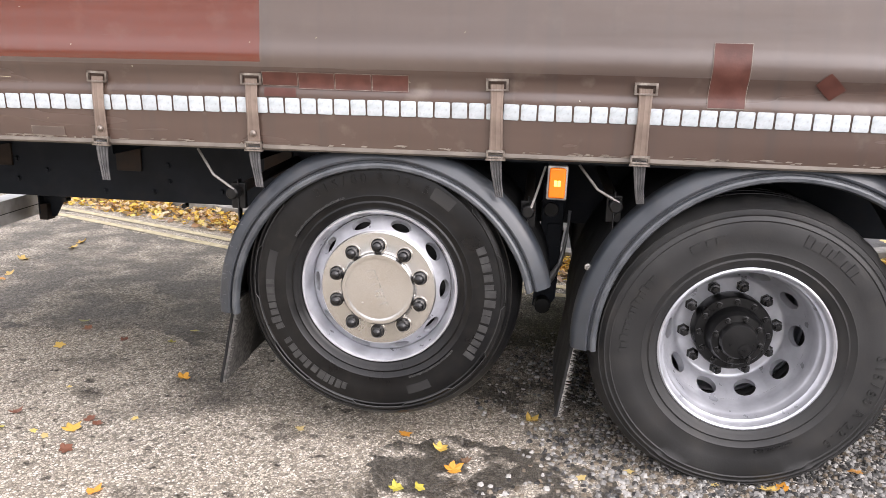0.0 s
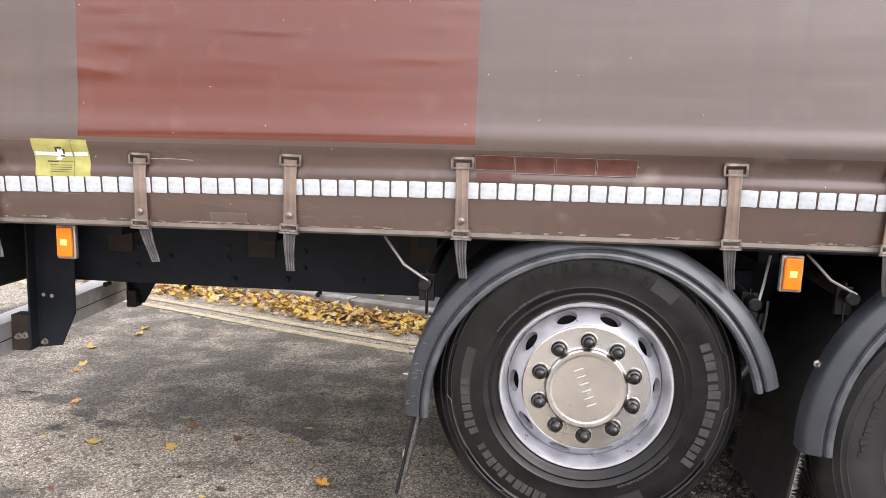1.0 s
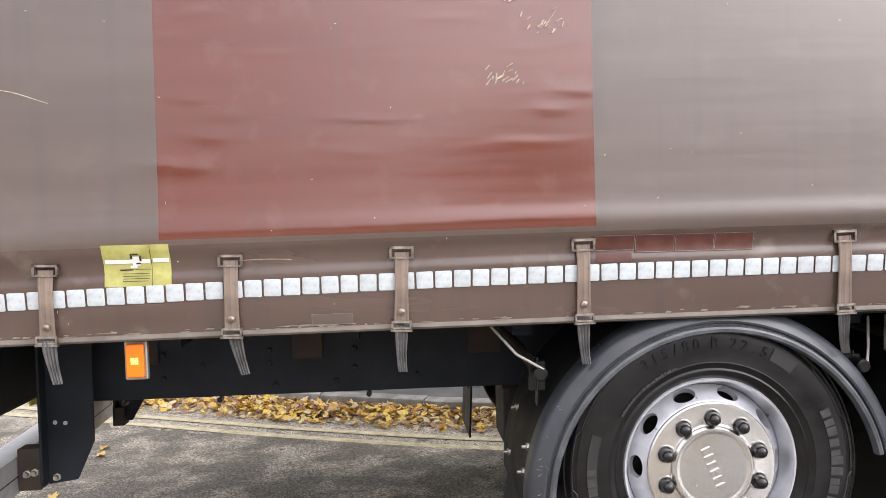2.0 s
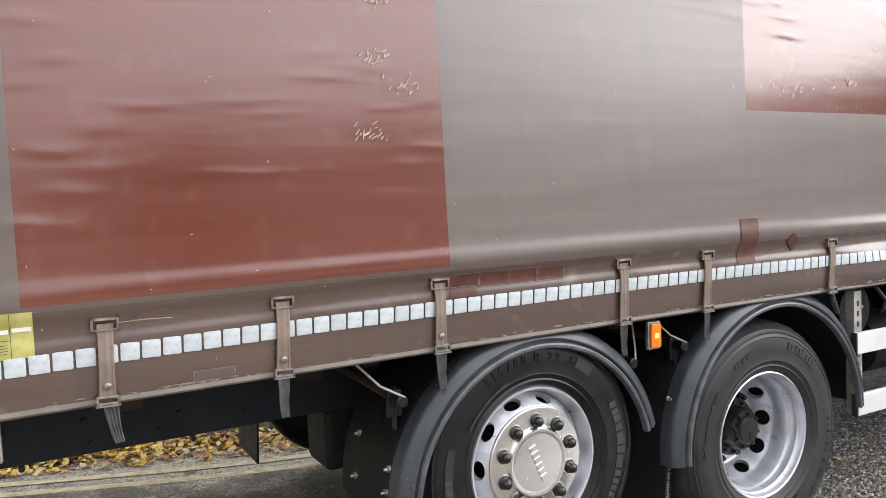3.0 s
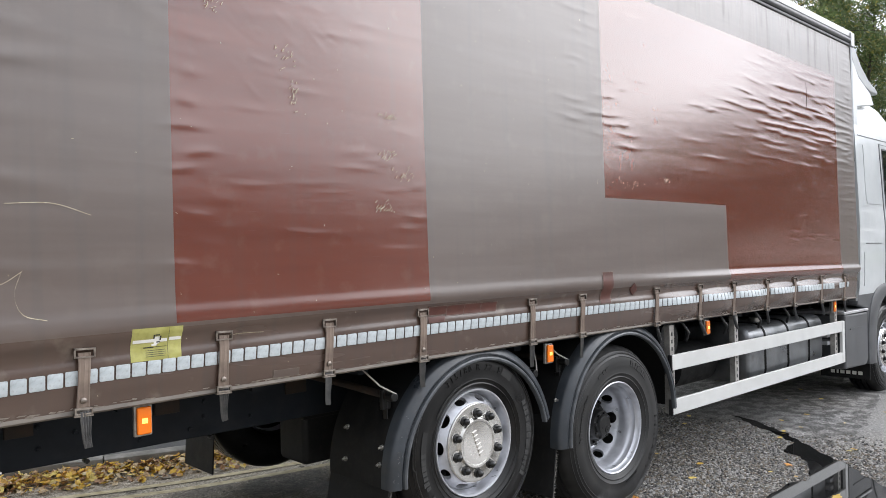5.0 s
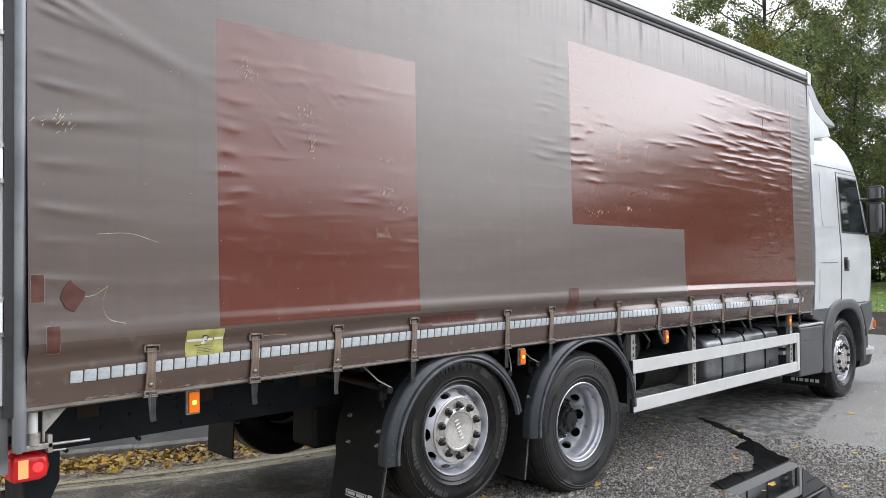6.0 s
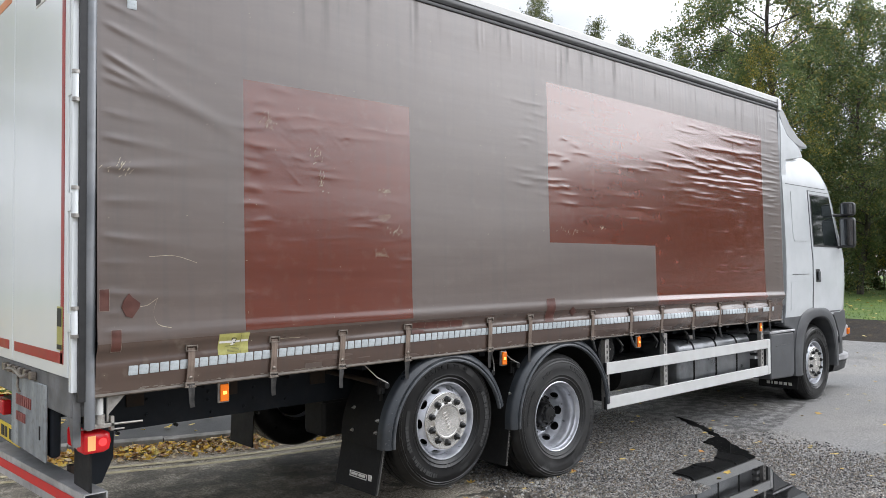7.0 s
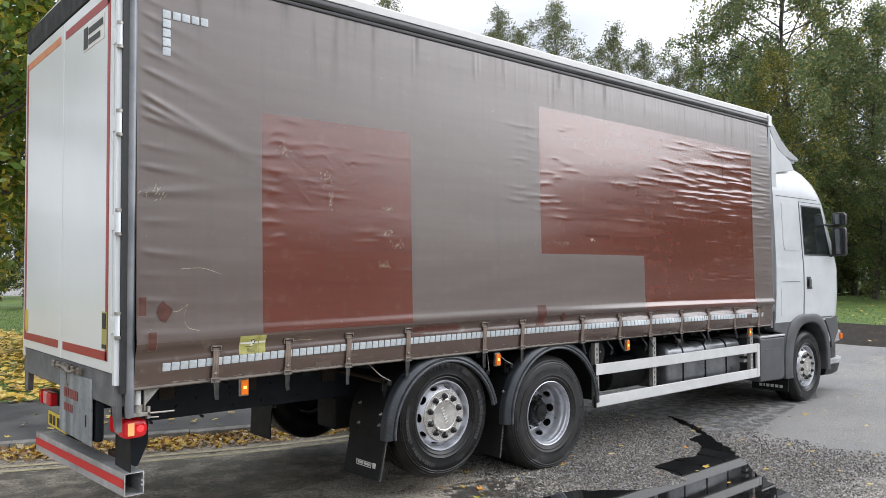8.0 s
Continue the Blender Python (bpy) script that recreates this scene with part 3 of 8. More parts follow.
# ---- mesh building ----
class Geo:
    """Collects vertices and faces of one mesh."""

    def __init__(self):
        self.v, self.f = [], []

    def add(self, verts, faces):
        k = len(self.v)
        self.v += [tuple(p) for p in verts]
        self.f += [tuple(i + k for i in f) for f in faces]
        return self

    def box(self, x0, x1, y0, y1, z0, z1):
        return self.add([(x, y, z) for x in (x0, x1) for y in (y0, y1) for z in (z0, z1)],
                        [(0, 1, 3, 2), (4, 6, 7, 5), (0, 4, 5, 1), (2, 3, 7, 6), (0, 2, 6, 4), (1, 5, 7, 3)])

    def beam(self, a, b, w, h):
        """A square bar from a to b."""
        a, b = Vector(a), Vector(b)
        d = (b - a).normalized()
        s = d.cross(Vector((0, 0, 1)))
        s = (s if s.length > 0.01 else Vector((1, 0, 0))).normalized()
        u = s.cross(d)
        pts = [p + s * i * w / 2 + u * j * h / 2 for p in (a, b) for i, j in ((-1, -1), (1, -1), (1, 1), (-1, 1))]
        return self.add(pts, [(0, 1, 2, 3), (7, 6, 5, 4), (0, 4, 5, 1), (1, 5, 6, 2), (2, 6, 7, 3), (3, 7, 4, 0)])

    def lathe(self, profile, n=64, c=(0, 0, 0), closed=False, ripple=None):
        """Turns (radius, y) pairs about the y axis through c. ripple(ring, step) may add to a radius."""
        k, m = len(self.v), len(profile)
        for i in range(n):
            a = 2 * math.pi * i / n
            for j, (r, y) in enumerate(profile):
                rr = r + (ripple(j, i) if ripple else 0)
                self.v.append((c[0] + rr * math.sin(a), c[1] + y, c[2] + rr * math.cos(a)))
        for i in range(n):
            p, q = k + i * m, k + ((i + 1) % n) * m
            for j in range(m if closed else m - 1):
                jj = (j + 1) % m
                self.f.append((p + j, p + jj, q + jj, q + j))
        return self

    def disc(self, r, y, n=32, c=(0, 0, 0)):
        k = len(self.v)
        self.v += [(c[0] + r * math.sin(2 * math.pi * i / n), c[1] + y, c[2] + r * math.cos(2 * math.pi * i / n)) for i in range(n)]
        self.f.append(tuple(range(k, k + n)))
        return self

    def prism(self, pts, y0, y1):
        """An outline of (x, z) pairs, carried from y0 to y1."""
        n = len(pts)
        return self.add([(x, y0, z) for x, z in pts] + [(x, y1, z) for x, z in pts],
                        [tuple(range(n)), tuple(range(2 * n - 1, n - 1, -1))] + [(i, i + n, (i + 1) % n + n, (i + 1) % n) for i in range(n)])

    def prism_x(self, pts, x0, x1):
        """An outline of (y, z) pairs, carried from x0 to x1."""
        n = len(pts)
        return self.add([(x0, y, z) for y, z in pts] + [(x1, y, z) for y, z in pts],
                        [tuple(range(n)), tuple(range(2 * n - 1, n - 1, -1))] + [(i, i + n, (i + 1) % n + n, (i + 1) % n) for i in range(n)])

    def tube(self, path, r, n=8, caps=True):
        path = [Vector(p) for p in path]
        radii = r if isinstance(r, (list, tuple)) else [r] * len(path)
        k = len(self.v)
        up = Vector((0, 0, 1))
        for i, p in enumerate(path):
            d = (path[min(i + 1, len(path) - 1)] - path[max(i - 1, 0)]).normalized()
            s = d.cross(up)
            s = (s if s.length > 0.05 else d.cross(Vector((1, 0, 0)))).normalized()
            u = s.cross(d)
            for j in range(n):
                a = 2 * math.pi * j / n
                self.v.append(tuple(p + (s * math.cos(a) + u * math.sin(a)) * radii[i]))
        for i in range(len(path) - 1):
            for j in range(n):
                a, b = k + i * n + j, k + i * n + (j + 1) % n
                self.f.append((a, b, b + n, a + n))
        if caps:
            self.f.append(tuple(range(k + n - 1, k - 1, -1)))
            e = k + (len(path) - 1) * n
            self.f.append(tuple(range(e, e + n)))
        return self

    def grid(self, rows):
        """A sheet through rows of points, all of one length."""
        k, m = len(self.v), len(rows[0])
        for row in rows:
            self.v += [tuple(p) for p in row]
        for i in range(len(rows) - 1):
            for j in range(m - 1):
                a = k + i * m + j
                self.f.append((a, a + 1, a + m + 1, a + m))
        return self

    def loop_sweep(self, sections, caps=True):
        """Joins closed outlines of one length."""
        k, m = len(self.v), len(sections[0])
        for s in sections:
            self.v += [tuple(p) for p in s]
        for i in range(len(sections) - 1):
            for j in range(m):
                a, b = k + i * m + j, k + i * m + (j + 1) % m
                self.f.append((a, b, b + m, a + m))
        if caps:
            self.f.append(tuple(range(k + m - 1, k - 1, -1)))
            e = k + (len(sections) - 1) * m
            self.f.append(tuple(range(e, e + m)))
        return self

    def moved(self, m):
        self.v = [tuple(m @ Vector(p)) for p in self.v]
        return self

    def mesh(self, name, material, smooth=35.0, tidy=True):
        me = bpy.data.meshes.new(name)
        me.from_pydata(self.v, [], self.f)
        if tidy:
            bm = bmesh.new()
            bm.from_mesh(me)
            bmesh.ops.recalc_face_normals(bm, faces=bm.faces)
            bm.to_mesh(me)
            bm.free()
        me.materials.append(material)
        if smooth:
            me.shade_smooth()
            me.set_sharp_from_angle(angle=radians(smooth))
        return me


def under(ob, parent):
    """Hangs ob under parent, leaving it where it is."""
    if parent:
        ob.parent = parent
        ob.matrix_parent_inverse = parent_world[parent].inverted()
    return ob


parent_world = {}


def part(name, geo, material=None, parent=None, label="", bevel=0.0, m=None, smooth=35.0, tidy=True):
    """One mesh object, from a Geo or a mesh, under a thing or a part."""
    me = geo if isinstance(geo, bpy.types.Mesh) else geo.mesh(name, material, smooth, tidy)
    ob = new(name, me)
    mw = m or Matrix()
    ob.matrix_basis = mw
    parent_world[ob] = mw
    under(ob, parent)
    if label:
        ob["label"] = label
    if bevel:
        bv = ob.modifiers.new("bevel", "BEVEL")
        bv.width, bv.segments, bv.limit_method, bv.angle_limit = bevel, 2, "ANGLE", radians(40)
        bv.harden_normals = True
    return ob


def hub(name, m, parent=None):
    """An empty at the base of a thing or part."""
    ob = new(name)
    ob.empty_display_size = 0.2
    ob.matrix_basis = m
    parent_world[ob] = m
    return under(ob, parent)


def lettering(text, size, depth=0.002):
    """The flat mesh of a word in the built-in font, as (vertices, faces), centred on x."""
    cu = bpy.data.curves.new("word", "FONT")
    cu.body, cu.size, cu.extrude, cu.align_x = text, size, depth / 2, "CENTER"
    cu.resolution_u = 2
    ob = bpy.data.objects.new("word", cu)
    scene.collection.objects.link(ob)
    me = ob.evaluated_get(bpy.context.evaluated_depsgraph_get()).to_mesh()
    out = ([tuple(v.co) for v in me.vertices], [tuple(p.vertices) for p in me.polygons])
    bpy.data.objects.remove(ob)
    bpy.data.curves.remove(cu)
    return out


def waves(seed, count, fx, fz):
    """A smooth pseudo-random function of x and z, about -1 to 1."""
    r = random.Random(seed)
    terms = [(r.uniform(0.4, 1.6) * fx * r.choice((-1, 1)), r.uniform(0.5, 1.5) * fz, r.uniform(0, 6.28)) for _ in range(count)]
    return lambda x, z: sum(np.sin(a * x + b * z + c) for a, b, c in terms) / (0.75 * count ** 0.5 * 1.3)


def smoothstep(a, b, x):
    t = np.clip((x - a) / (b - a), 0, 1)
    return t * t * (3 - 2 * t)

# ---- ground ----
def curve_through(pts, step=0.3):
    """A smooth line through points of the plan, sampled evenly."""
    p = [np.array(q, float) for q in pts]
    p = [2 * p[0] - p[1]] + p + [2 * p[-1] - p[-2]]
    out = []
    for i in range(1, len(p) - 2):
        n = max(2, int(np.linalg.norm(p[i + 1] - p[i]) / step))
        for k in range(n):
            t = k / n
            out.append(0.5 * (2 * p[i] + (p[i + 1] - p[i - 1]) * t + (2 * p[i - 1] - 5 * p[i] + 4 * p[i + 1] - p[i + 2]) * t ** 2
                              + (3 * p[i] - p[i - 1] - 3 * p[i + 1] + p[i + 2]) * t ** 3))
    out.append(p[-2])
    return np.array(out)


def offset_line(line, d):
    """The line moved d to its left."""
    t = np.gradient(line, axis=0)
    t /= np.linalg.norm(t, axis=1)[:, None]
    return line + d * np.stack([-t[:, 1], t[:, 0]], 1)


def strip(line, d0, d1, z0, z1=None):
    a, b = offset_line(line, d0), offset_line(line, d1)
    return Geo().grid([[(*p, z0) for p in a], [(*p, z0 if z1 is None else z1) for p in b]])


KERB = curve_through([(-60, 30), (-20, 11.6), (-8, 6.5), (-3, 4.42), (-1.5, 3.78), (0, 3.27), (1.6, 3.1), (3.2, 3.6), (4.8, 5.0), (5.9, 7.2), (6.8, 11), (9, 26), (14, 60)], 0.25)
ground = part("ground", Geo().grid([[(x, y, 0.0) for x in np.linspace(-400, 400, 9)] for y in np.linspace(-400, 400, 9)]), M_ROAD)
tagged(ground, "worn grey asphalt road with damp dark stains", "road", kind="structure")

for d in (-0.82, -0.62):
    ln = part("yellow_line", strip(KERB[(KERB[:, 0] > -25) & (KERB[:, 1] < 9)], d - 0.04, d + 0.04, 0.006), M_LINE)
    tagged(ln, "worn yellow line painted along the gutter", "road marking", "double yellow lines", "structure")

pavement = part("pavement", strip(KERB, 0.13, 2.75, 0.105, 0.14), M_PAVE)
tagged(pavement, "dark asphalt footpath behind the kerb", "pavement", kind="structure")
LAWN_MID, FAR_MID = np.array((-22.0, 80.0)), np.array((80.0, 46.0))


def lawn(line, mid, z0, z1):
    """Grass from a line to a far middle, and a function that gives a place on it."""
    us = (0, 0.03, 0.1, 0.25, 0.5, 0.8, 1.0)
    g = Geo().grid([[(*(p + (mid - p) * u), z0 + (z1 - z0) * u) for p in line] for u in us[:-1]])

    def spot(k, d):
        way = mid - line[k]
        far_off = float(np.linalg.norm(way))
        q = line[k] + way / far_off * d
        return float(q[0]), float(q[1]), z0 + (z1 - z0) * d / far_off
    return g, spot


EDGE = offset_line(KERB, 2.75)
lawn_mesh, lawn_spot = lawn(EDGE, LAWN_MID, 0.14, 0.5)
verge = part("verge", lawn_mesh, M_GRASS)
tagged(verge, "mown green grass strewn with fallen leaves", "grass", kind="structure")

KERB_FAR = curve_through([(60, -26), (36, -12), (24, -4.2), (18.2, -0.2), (16.4, 2.0), (16.8, 4.8), (18.5, 10), (22, 30), (28, 60)], 0.4)
far_soil = part("verge", strip(KERB_FAR, 0.0, -1.3, 0.0, 0.46), M_SOIL)
tagged(far_soil, "bare earth bank edge covered in litter leaves", "verge", kind="structure")
EDGE_FAR = offset_line(KERB_FAR, -1.3)
far_mesh, far_spot = lawn(EDGE_FAR, FAR_MID, 0.46, 1.3)
far_grass = part("verge", far_mesh, M_GRASS)
tagged(far_grass, "sunless green lawn below the trees", "grass", kind="structure")


def pool_outline(pts, seed=3):
    ring = curve_through(list(pts) + [pts[0]], 0.05)[:-1]
    w = waves(seed, 6, 17, 19)
    t = np.gradient(ring, axis=0)
    t /= np.maximum(np.linalg.norm(t, axis=1)[:, None], 1e-6)
    return ring + (0.022 * w(ring[:, 0], ring[:, 1]))[:, None] * np.stack([-t[:, 1], t[:, 0]], 1)


def puddle(pts, seed):
    ring = pool_outline(pts, seed)
    g = Geo()
    g.v = [(x, y, 0.005) for x, y in ring]
    g.f = [tuple(range(len(ring)))]
    ob = part("puddle", g, M_WATER, smooth=0)
    return tagged(ob, "shallow dark puddle mirroring the truck's side", "puddle", kind="structure")


patch_count = []


def damp_stain(pts, seed, material=None):
    ring = curve_through(list(pts) + [pts[0]], 0.016)[:-1]
    t = np.gradient(ring, axis=0)
    t /= np.maximum(np.linalg.norm(t, axis=1)[:, None], 1e-6)
    push = 0.030 * waves(seed, 6, 10, 11)(ring[:, 0], ring[:, 1]) + 0.012 * waves(seed + 1, 6, 40, 44)(ring[:, 0], ring[:, 1]) + 0.007 * waves(seed + 2, 6, 110, 120)(ring[:, 0], ring[:, 1])
    ring = ring + push[:, None] * np.stack([-t[:, 1], t[:, 0]], 1)
    g = Geo()
    patch_count.append(seed)
    g.v = [(x, y, 0.0016 + 0.0005 * len(patch_count)) for x, y in ring]
    g.f = [tuple(range(len(ring)))]
    return tagged(part("damp_stain", g, material or M_WET, smooth=0), "dark asphalt patch, damp and with shade painted in under the truck", "stain", kind="structure")


damp_stain([(-0.02, 0.0), (0.05, 0.15), (0.15, 0.12), (0.28, 0.20), (0.45, 0.12), (0.75, 0.10), (0.90, -0.1), (0.75, -0.5), (0.5, -0.9), (0.20, -0.85), (0.02, -0.55), (0.04, -0.25)], 21, M_SOAK)
# damp ground, with part of the truck's shade painted into its colour
damp_stain([(1.9, 0.4), (2.6, 0.0), (3.2, -0.45), (4.0, -0.55), (5.2, -0.3), (6.6, 0.0), (7.6, 0.2), (8.2, 1.0), (7.4, 2.4), (5.0, 2.6), (3.0, 2.5), (2.1, 1.4)], 31, M_DAMP_SHADE)
damp_stain([(1.2, -0.2), (1.8, -0.5), (2.6, -0.4), (3.4, -0.9), (3.2, -1.5), (2.5, -2.2), (1.6, -2.4), (0.9, -1.7), (0.7, -0.9)], 33, M_DAMP_SHADE)
damp_stain([(-2.9, 1.7), (-2.2, 2.0), (-1.5, 1.75), (-0.9, 1.65), (-0.6, 1.3), (-1.1, 1.0), (-1.7, 1.25), (-2.3, 1.05), (-2.9, 1.3)], 35)
# grime and damp, its dark colour also carrying shade beneath the truck
damp_stain([(-3.9, 2.3), (-3.8, 3.70), (-2.9, 3.40), (-2.4, 3.20), (-1.5, 2.96), (-0.6, 2.58), (0.4, 2.36), (1.6, 2.3), (2.4, 1.7), (1.8, 1.25), (0.6, 1.25), (-0.2, 1.15), (-0.45, 1.05), (-0.95, 1.02), (-1.5, 1.12), (-2.1, 1.05), (-2.7, 1.35), (-3.3, 1.6)], 37, M_GRIME_SHADE)
damp_stain([(-0.10, 0.75), (0.30, 0.55), (0.75, 0.50), (0.95, 0.62), (0.60, 0.85), (0.15, 0.95)], 24)
POOL = [(4.5, 0.75), (4.2, 0.42), (3.84, -0.10), (3.49, -0.19), (3.3, -0.42), (2.94, -0.62), (2.2, -0.60), (2.05, -0.82), (1.95, -1.10), (1.58, -1.06), (1.25, -0.90),
        (0.9, -0.62), (0.48, -0.60), (0.26, -0.80), (0.45, -1.2), (1.1, -1.7), (1.9, -2.2), (2.15, -1.97), (2.47, -1.58), (2.75, -1.30), (3.42, -0.68), (4.08, 0.08), (4.42, 0.5)]
puddle(POOL, 5)


def inside(ring, px, py):
    """Which points lie within a closed outline."""
    hit = np.zeros(px.shape, bool)
    for (ax, ay), (bx, by) in zip(ring, np.roll(ring, -1, axis=0)):
        cuts = (ay > py) != (by > py)
        hit ^= cuts & (px < (bx - ax) * (py - ay) / (by - ay + 1e-12) + ax)
    return hit


def loose_chippings(x0, x1, y0, y1, pitch):
    """Coarse chippings standing proud of the worn binder, thinning out at the patch's edges and keeping out of the water."""
    rg = np.random.default_rng(9)
    X, Y = np.meshgrid(np.arange(x0, x1, pitch), np.arange(y0, y1, pitch))
    X, Y = (X + rg.uniform(-0.5, 0.5, X.shape) * pitch).ravel(), (Y + rg.uniform(-0.5, 0.5, Y.shape) * pitch).ravel()
    rim = np.minimum(np.minimum(X - x0, x1 - X) / 0.7, np.minimum(Y - y0, y1 - Y) / 0.5)
    ring = pool_outline(POOL, 5)
    keep = (rim + 0.28 * waves(71, 7, 6, 6)(X, Y) > rg.uniform(0.0, 1.0, X.shape)) & ~inside(ring, X, Y) & (rg.random(X.shape) < 0.93)
    g = Geo()
    for cx, cy in zip(X[keep], Y[keep]):
        r, a = rg.uniform(0.007, 0.0150), rg.uniform(0, 6.28)
        n = 5
        low = [(cx + r * math.cos(a + k * 1.2566) * rg.uniform(0.8, 1.25), cy + r * math.sin(a + k * 1.2566) * rg.uniform(0.7, 1.1), 0.0) for k in range(n)]
        tip = (cx + rg.uniform(-0.3, 0.3) * r, cy + rg.uniform(-0.3, 0.3) * r)
        h = rg.uniform(0.006, 0.013)
        top = [(tip[0] + (px - tip[0]) * 0.62, tip[1] + (py - tip[1]) * 0.62, h * rg.uniform(0.65, 1.1)) for px, py, _ in low]
        g.add(low + top, [(k, (k + 1) % n, n + (k + 1) % n, n + k) for k in range(n)] + [tuple(range(n, 2 * n))])
    return g


chips = part("chippings", loose_chippings(0.35, 4.4, -2.3, 1.6, 0.0215), M_STONE, smooth=0, tidy=False)
tagged(chips, "coarse grey and tan stone chippings in the worn road", "gravel", kind="stuff")

# ---- the truck ----
truck = hub("box_truck", Matrix.Translation((1.5, 1.27, 0)))
tagged(truck, "white lorry with brown curtain-sided body, tag axle lifted", "truck")

REAR, FRONT, ROOF = -2.715, 5.86, 4.03          # ends and top of the load body
SIDE, FAR = 0.0, 2.52                           # its two sides


def bow(x):
    """The slight upward bow of the body's lower edge."""
    return 0.022 * (1 - ((x - 1.5) / 3.9) ** 2)


_z = np.arange(1.0, 4.2, 0.005)
_y = np.interp(_z, (1.0, 1.19, 1.335, 1.358, 1.372, 1.385, 1.40, 1.43, 1.46, 1.49, 1.515, 1.545, 1.58, 1.64, 2.4, 3.2, 3.7, 4.1), (0.006, 0.0, -0.012, -0.0155, -0.0155, -0.0125, -0.011, -0.019, -0.036, -0.043, -0.0412, -0.0365, -0.0342, -0.0315, -0.015, -0.004, 0.002, 0.012))
_y = np.convolve(np.pad(_y, 3, mode="edge"), np.hanning(9)[1:-1] / np.hanning(9).sum(), "valid")
_w1 = waves(11, 7, 1.1, 9.0)
TUCKS = ((3.70, -0.25, 0.14, 0.008), (3.60, -0.30, 0.18, 0.010), (3.47, -0.42, 0.22, 0.008), (3.36, -0.28, 0.16, 0.010), (3.24, -0.32, 0.24, 0.012), (3.08, -0.46, 0.32, 0.015), (3.00, -0.36, 0.30, 0.014), (2.93, -0.22, 0.25, 0.010),
         (2.74, -0.12, 0.16, 0.006), (2.60, -0.10, 0.22, 0.009), (2.42, 0.10, 0.30, 0.011), (2.24, 0.04, 0.16, 0.006), (2.05, -0.10, 0.22, 0.008), (1.90, -0.02, 0.12, 0.006), (1.74, -0.10, 0.22, 0.008), (1.62, 0.02, 0.14, 0.006), (1.52, -0.04, 0.22, 0.006))


STRAPS = (-2.10, -1.549, -1.024, -0.444, 0.422, 0.911, 1.791, 2.415, 2.975, 3.60, 4.19, 4.83, 5.45)


def crease_list():
    """Places of the curtain's creases: x, z, half length, slope, half width, depth."""
    r = random.Random(64)
    out = []
    # long ripples, packed one over another, drawn towards the front post
    for band in range(17):
        pz = 3.42 - 0.082 * band + r.uniform(-0.02, 0.02)
        px = 5.72
        strong = math.exp(-((pz - 2.98) / 0.36) ** 2) + 0.22
        while px > 3.1:
            half = r.uniform(0.09, 0.26)
            fade = smoothstep(2.9, 5.0, px)
            if r.random() < 0.25 + 0.75 * fade * strong:
                out.append((px - half, pz + r.uniform(-0.025, 0.025), half, r.uniform(-0.05, 0.02), r.uniform(0.013, 0.021), float((0.0010 + 0.0030 * fade) * strong * r.uniform(0.55, 1.2))))
            px -= half * r.uniform(1.3, 2.3)
    # short pulls at the front edge, all the way up
    for k in range(30):
        out.append((5.70, 3.80 - 0.072 * k + r.uniform(-0.02, 0.02), r.uniform(0.06, 0.14), r.uniform(-0.08, 0.05), r.uniform(0.010, 0.016), r.uniform(0.0008, 0.0022)))
    # a few taut, bright pulls low down
    for _ in range(16):
        out.append((r.uniform(4.2, 5.3), r.uniform(1.75, 2.5), r.uniform(0.06, 0.15), r.uniform(-0.04, 0.02), r.uniform(0.010, 0.014), r.uniform(0.0012, 0.0024)))
    # lone soft ripples between the fields
    for _ in range(30):
        out.append((r.uniform(0.85, 1.75), r.uniform(2.35, 3.4), r.uniform(0.05, 0.16), r.uniform(-0.04, 0.04), r.uniform(0.012, 0.018), r.uniform(0.0005, 0.0014)))
    for _ in range(24):
        out.append((r.uniform(2.4, 4.6), r.uniform(2.2, 2.9), r.uniform(0.08, 0.24), r.uniform(-0.03, 0.03), r.uniform(0.012, 0.018), r.uniform(0.0003, 0.0010)))
    # dimples along the rear field's edge
    for k in range(15):
        out.append((-1.72 + 0.22 * r.random() ** 2, 1.72 + 0.095 * k + r.uniform(-0.03, 0.03), r.uniform(0.05, 0.11), r.uniform(-0.05, 0.05), r.uniform(0.016, 0.026), r.uniform(0.0006, 0.0018)))
    for _ in range(30):
        out.append((r.uniform(-1.6, -0.3), r.uniform(1.7, 2.9), r.uniform(0.05, 0.16), r.uniform(-0.05, 0.05), r.uniform(0.012, 0.020), r.uniform(0.0003, 0.0008)))
    # crumpled places
    for cx, cz, sx, sz, count in ((-1.56, 2.80, 0.08, 0.09, 12), (-1.22, 2.63, 0.10, 0.09, 12), (-1.00, 2.72, 0.05, 0.14, 8), (-2.50, 2.42, 0.07, 0.05, 8), (-1.30, 2.52, 0.09, 0.05, 6), (-2.36, 1.60, 0.12, 0.07, 8)):
        for _ in range(count):
            out.append((r.gauss(cx, sx), r.gauss(cz, sz), r.uniform(0.018, 0.055), r.uniform(-1.2, 1.2), r.uniform(0.009, 0.014), r.uniform(0.0002, 0.0006) * r.choice((1, 1, -1))))
    return out


CREASES = crease_list()


def pleat_list():
    """Upright folds below the hanging rail: x, top, length, half width, depth."""
    r = random.Random(91)
    return [(r.uniform(2.2, 5.7) if k % 3 else r.uniform(-0.6, 2.2), r.uniform(3.70, 3.86), r.uniform(0.10, 0.34), r.uniform(0.010, 0.018), r.uniform(0.0004, 0.0013)) for k in range(60)]


PLEATS = pleat_list()


def drop(x):
    """How far the tape, the ledge and the strap tops sink towards the rear."""
    return 0.030 * (np.clip(0.3 - np.asarray(x, float), 0, 9) / 2.75) ** 2


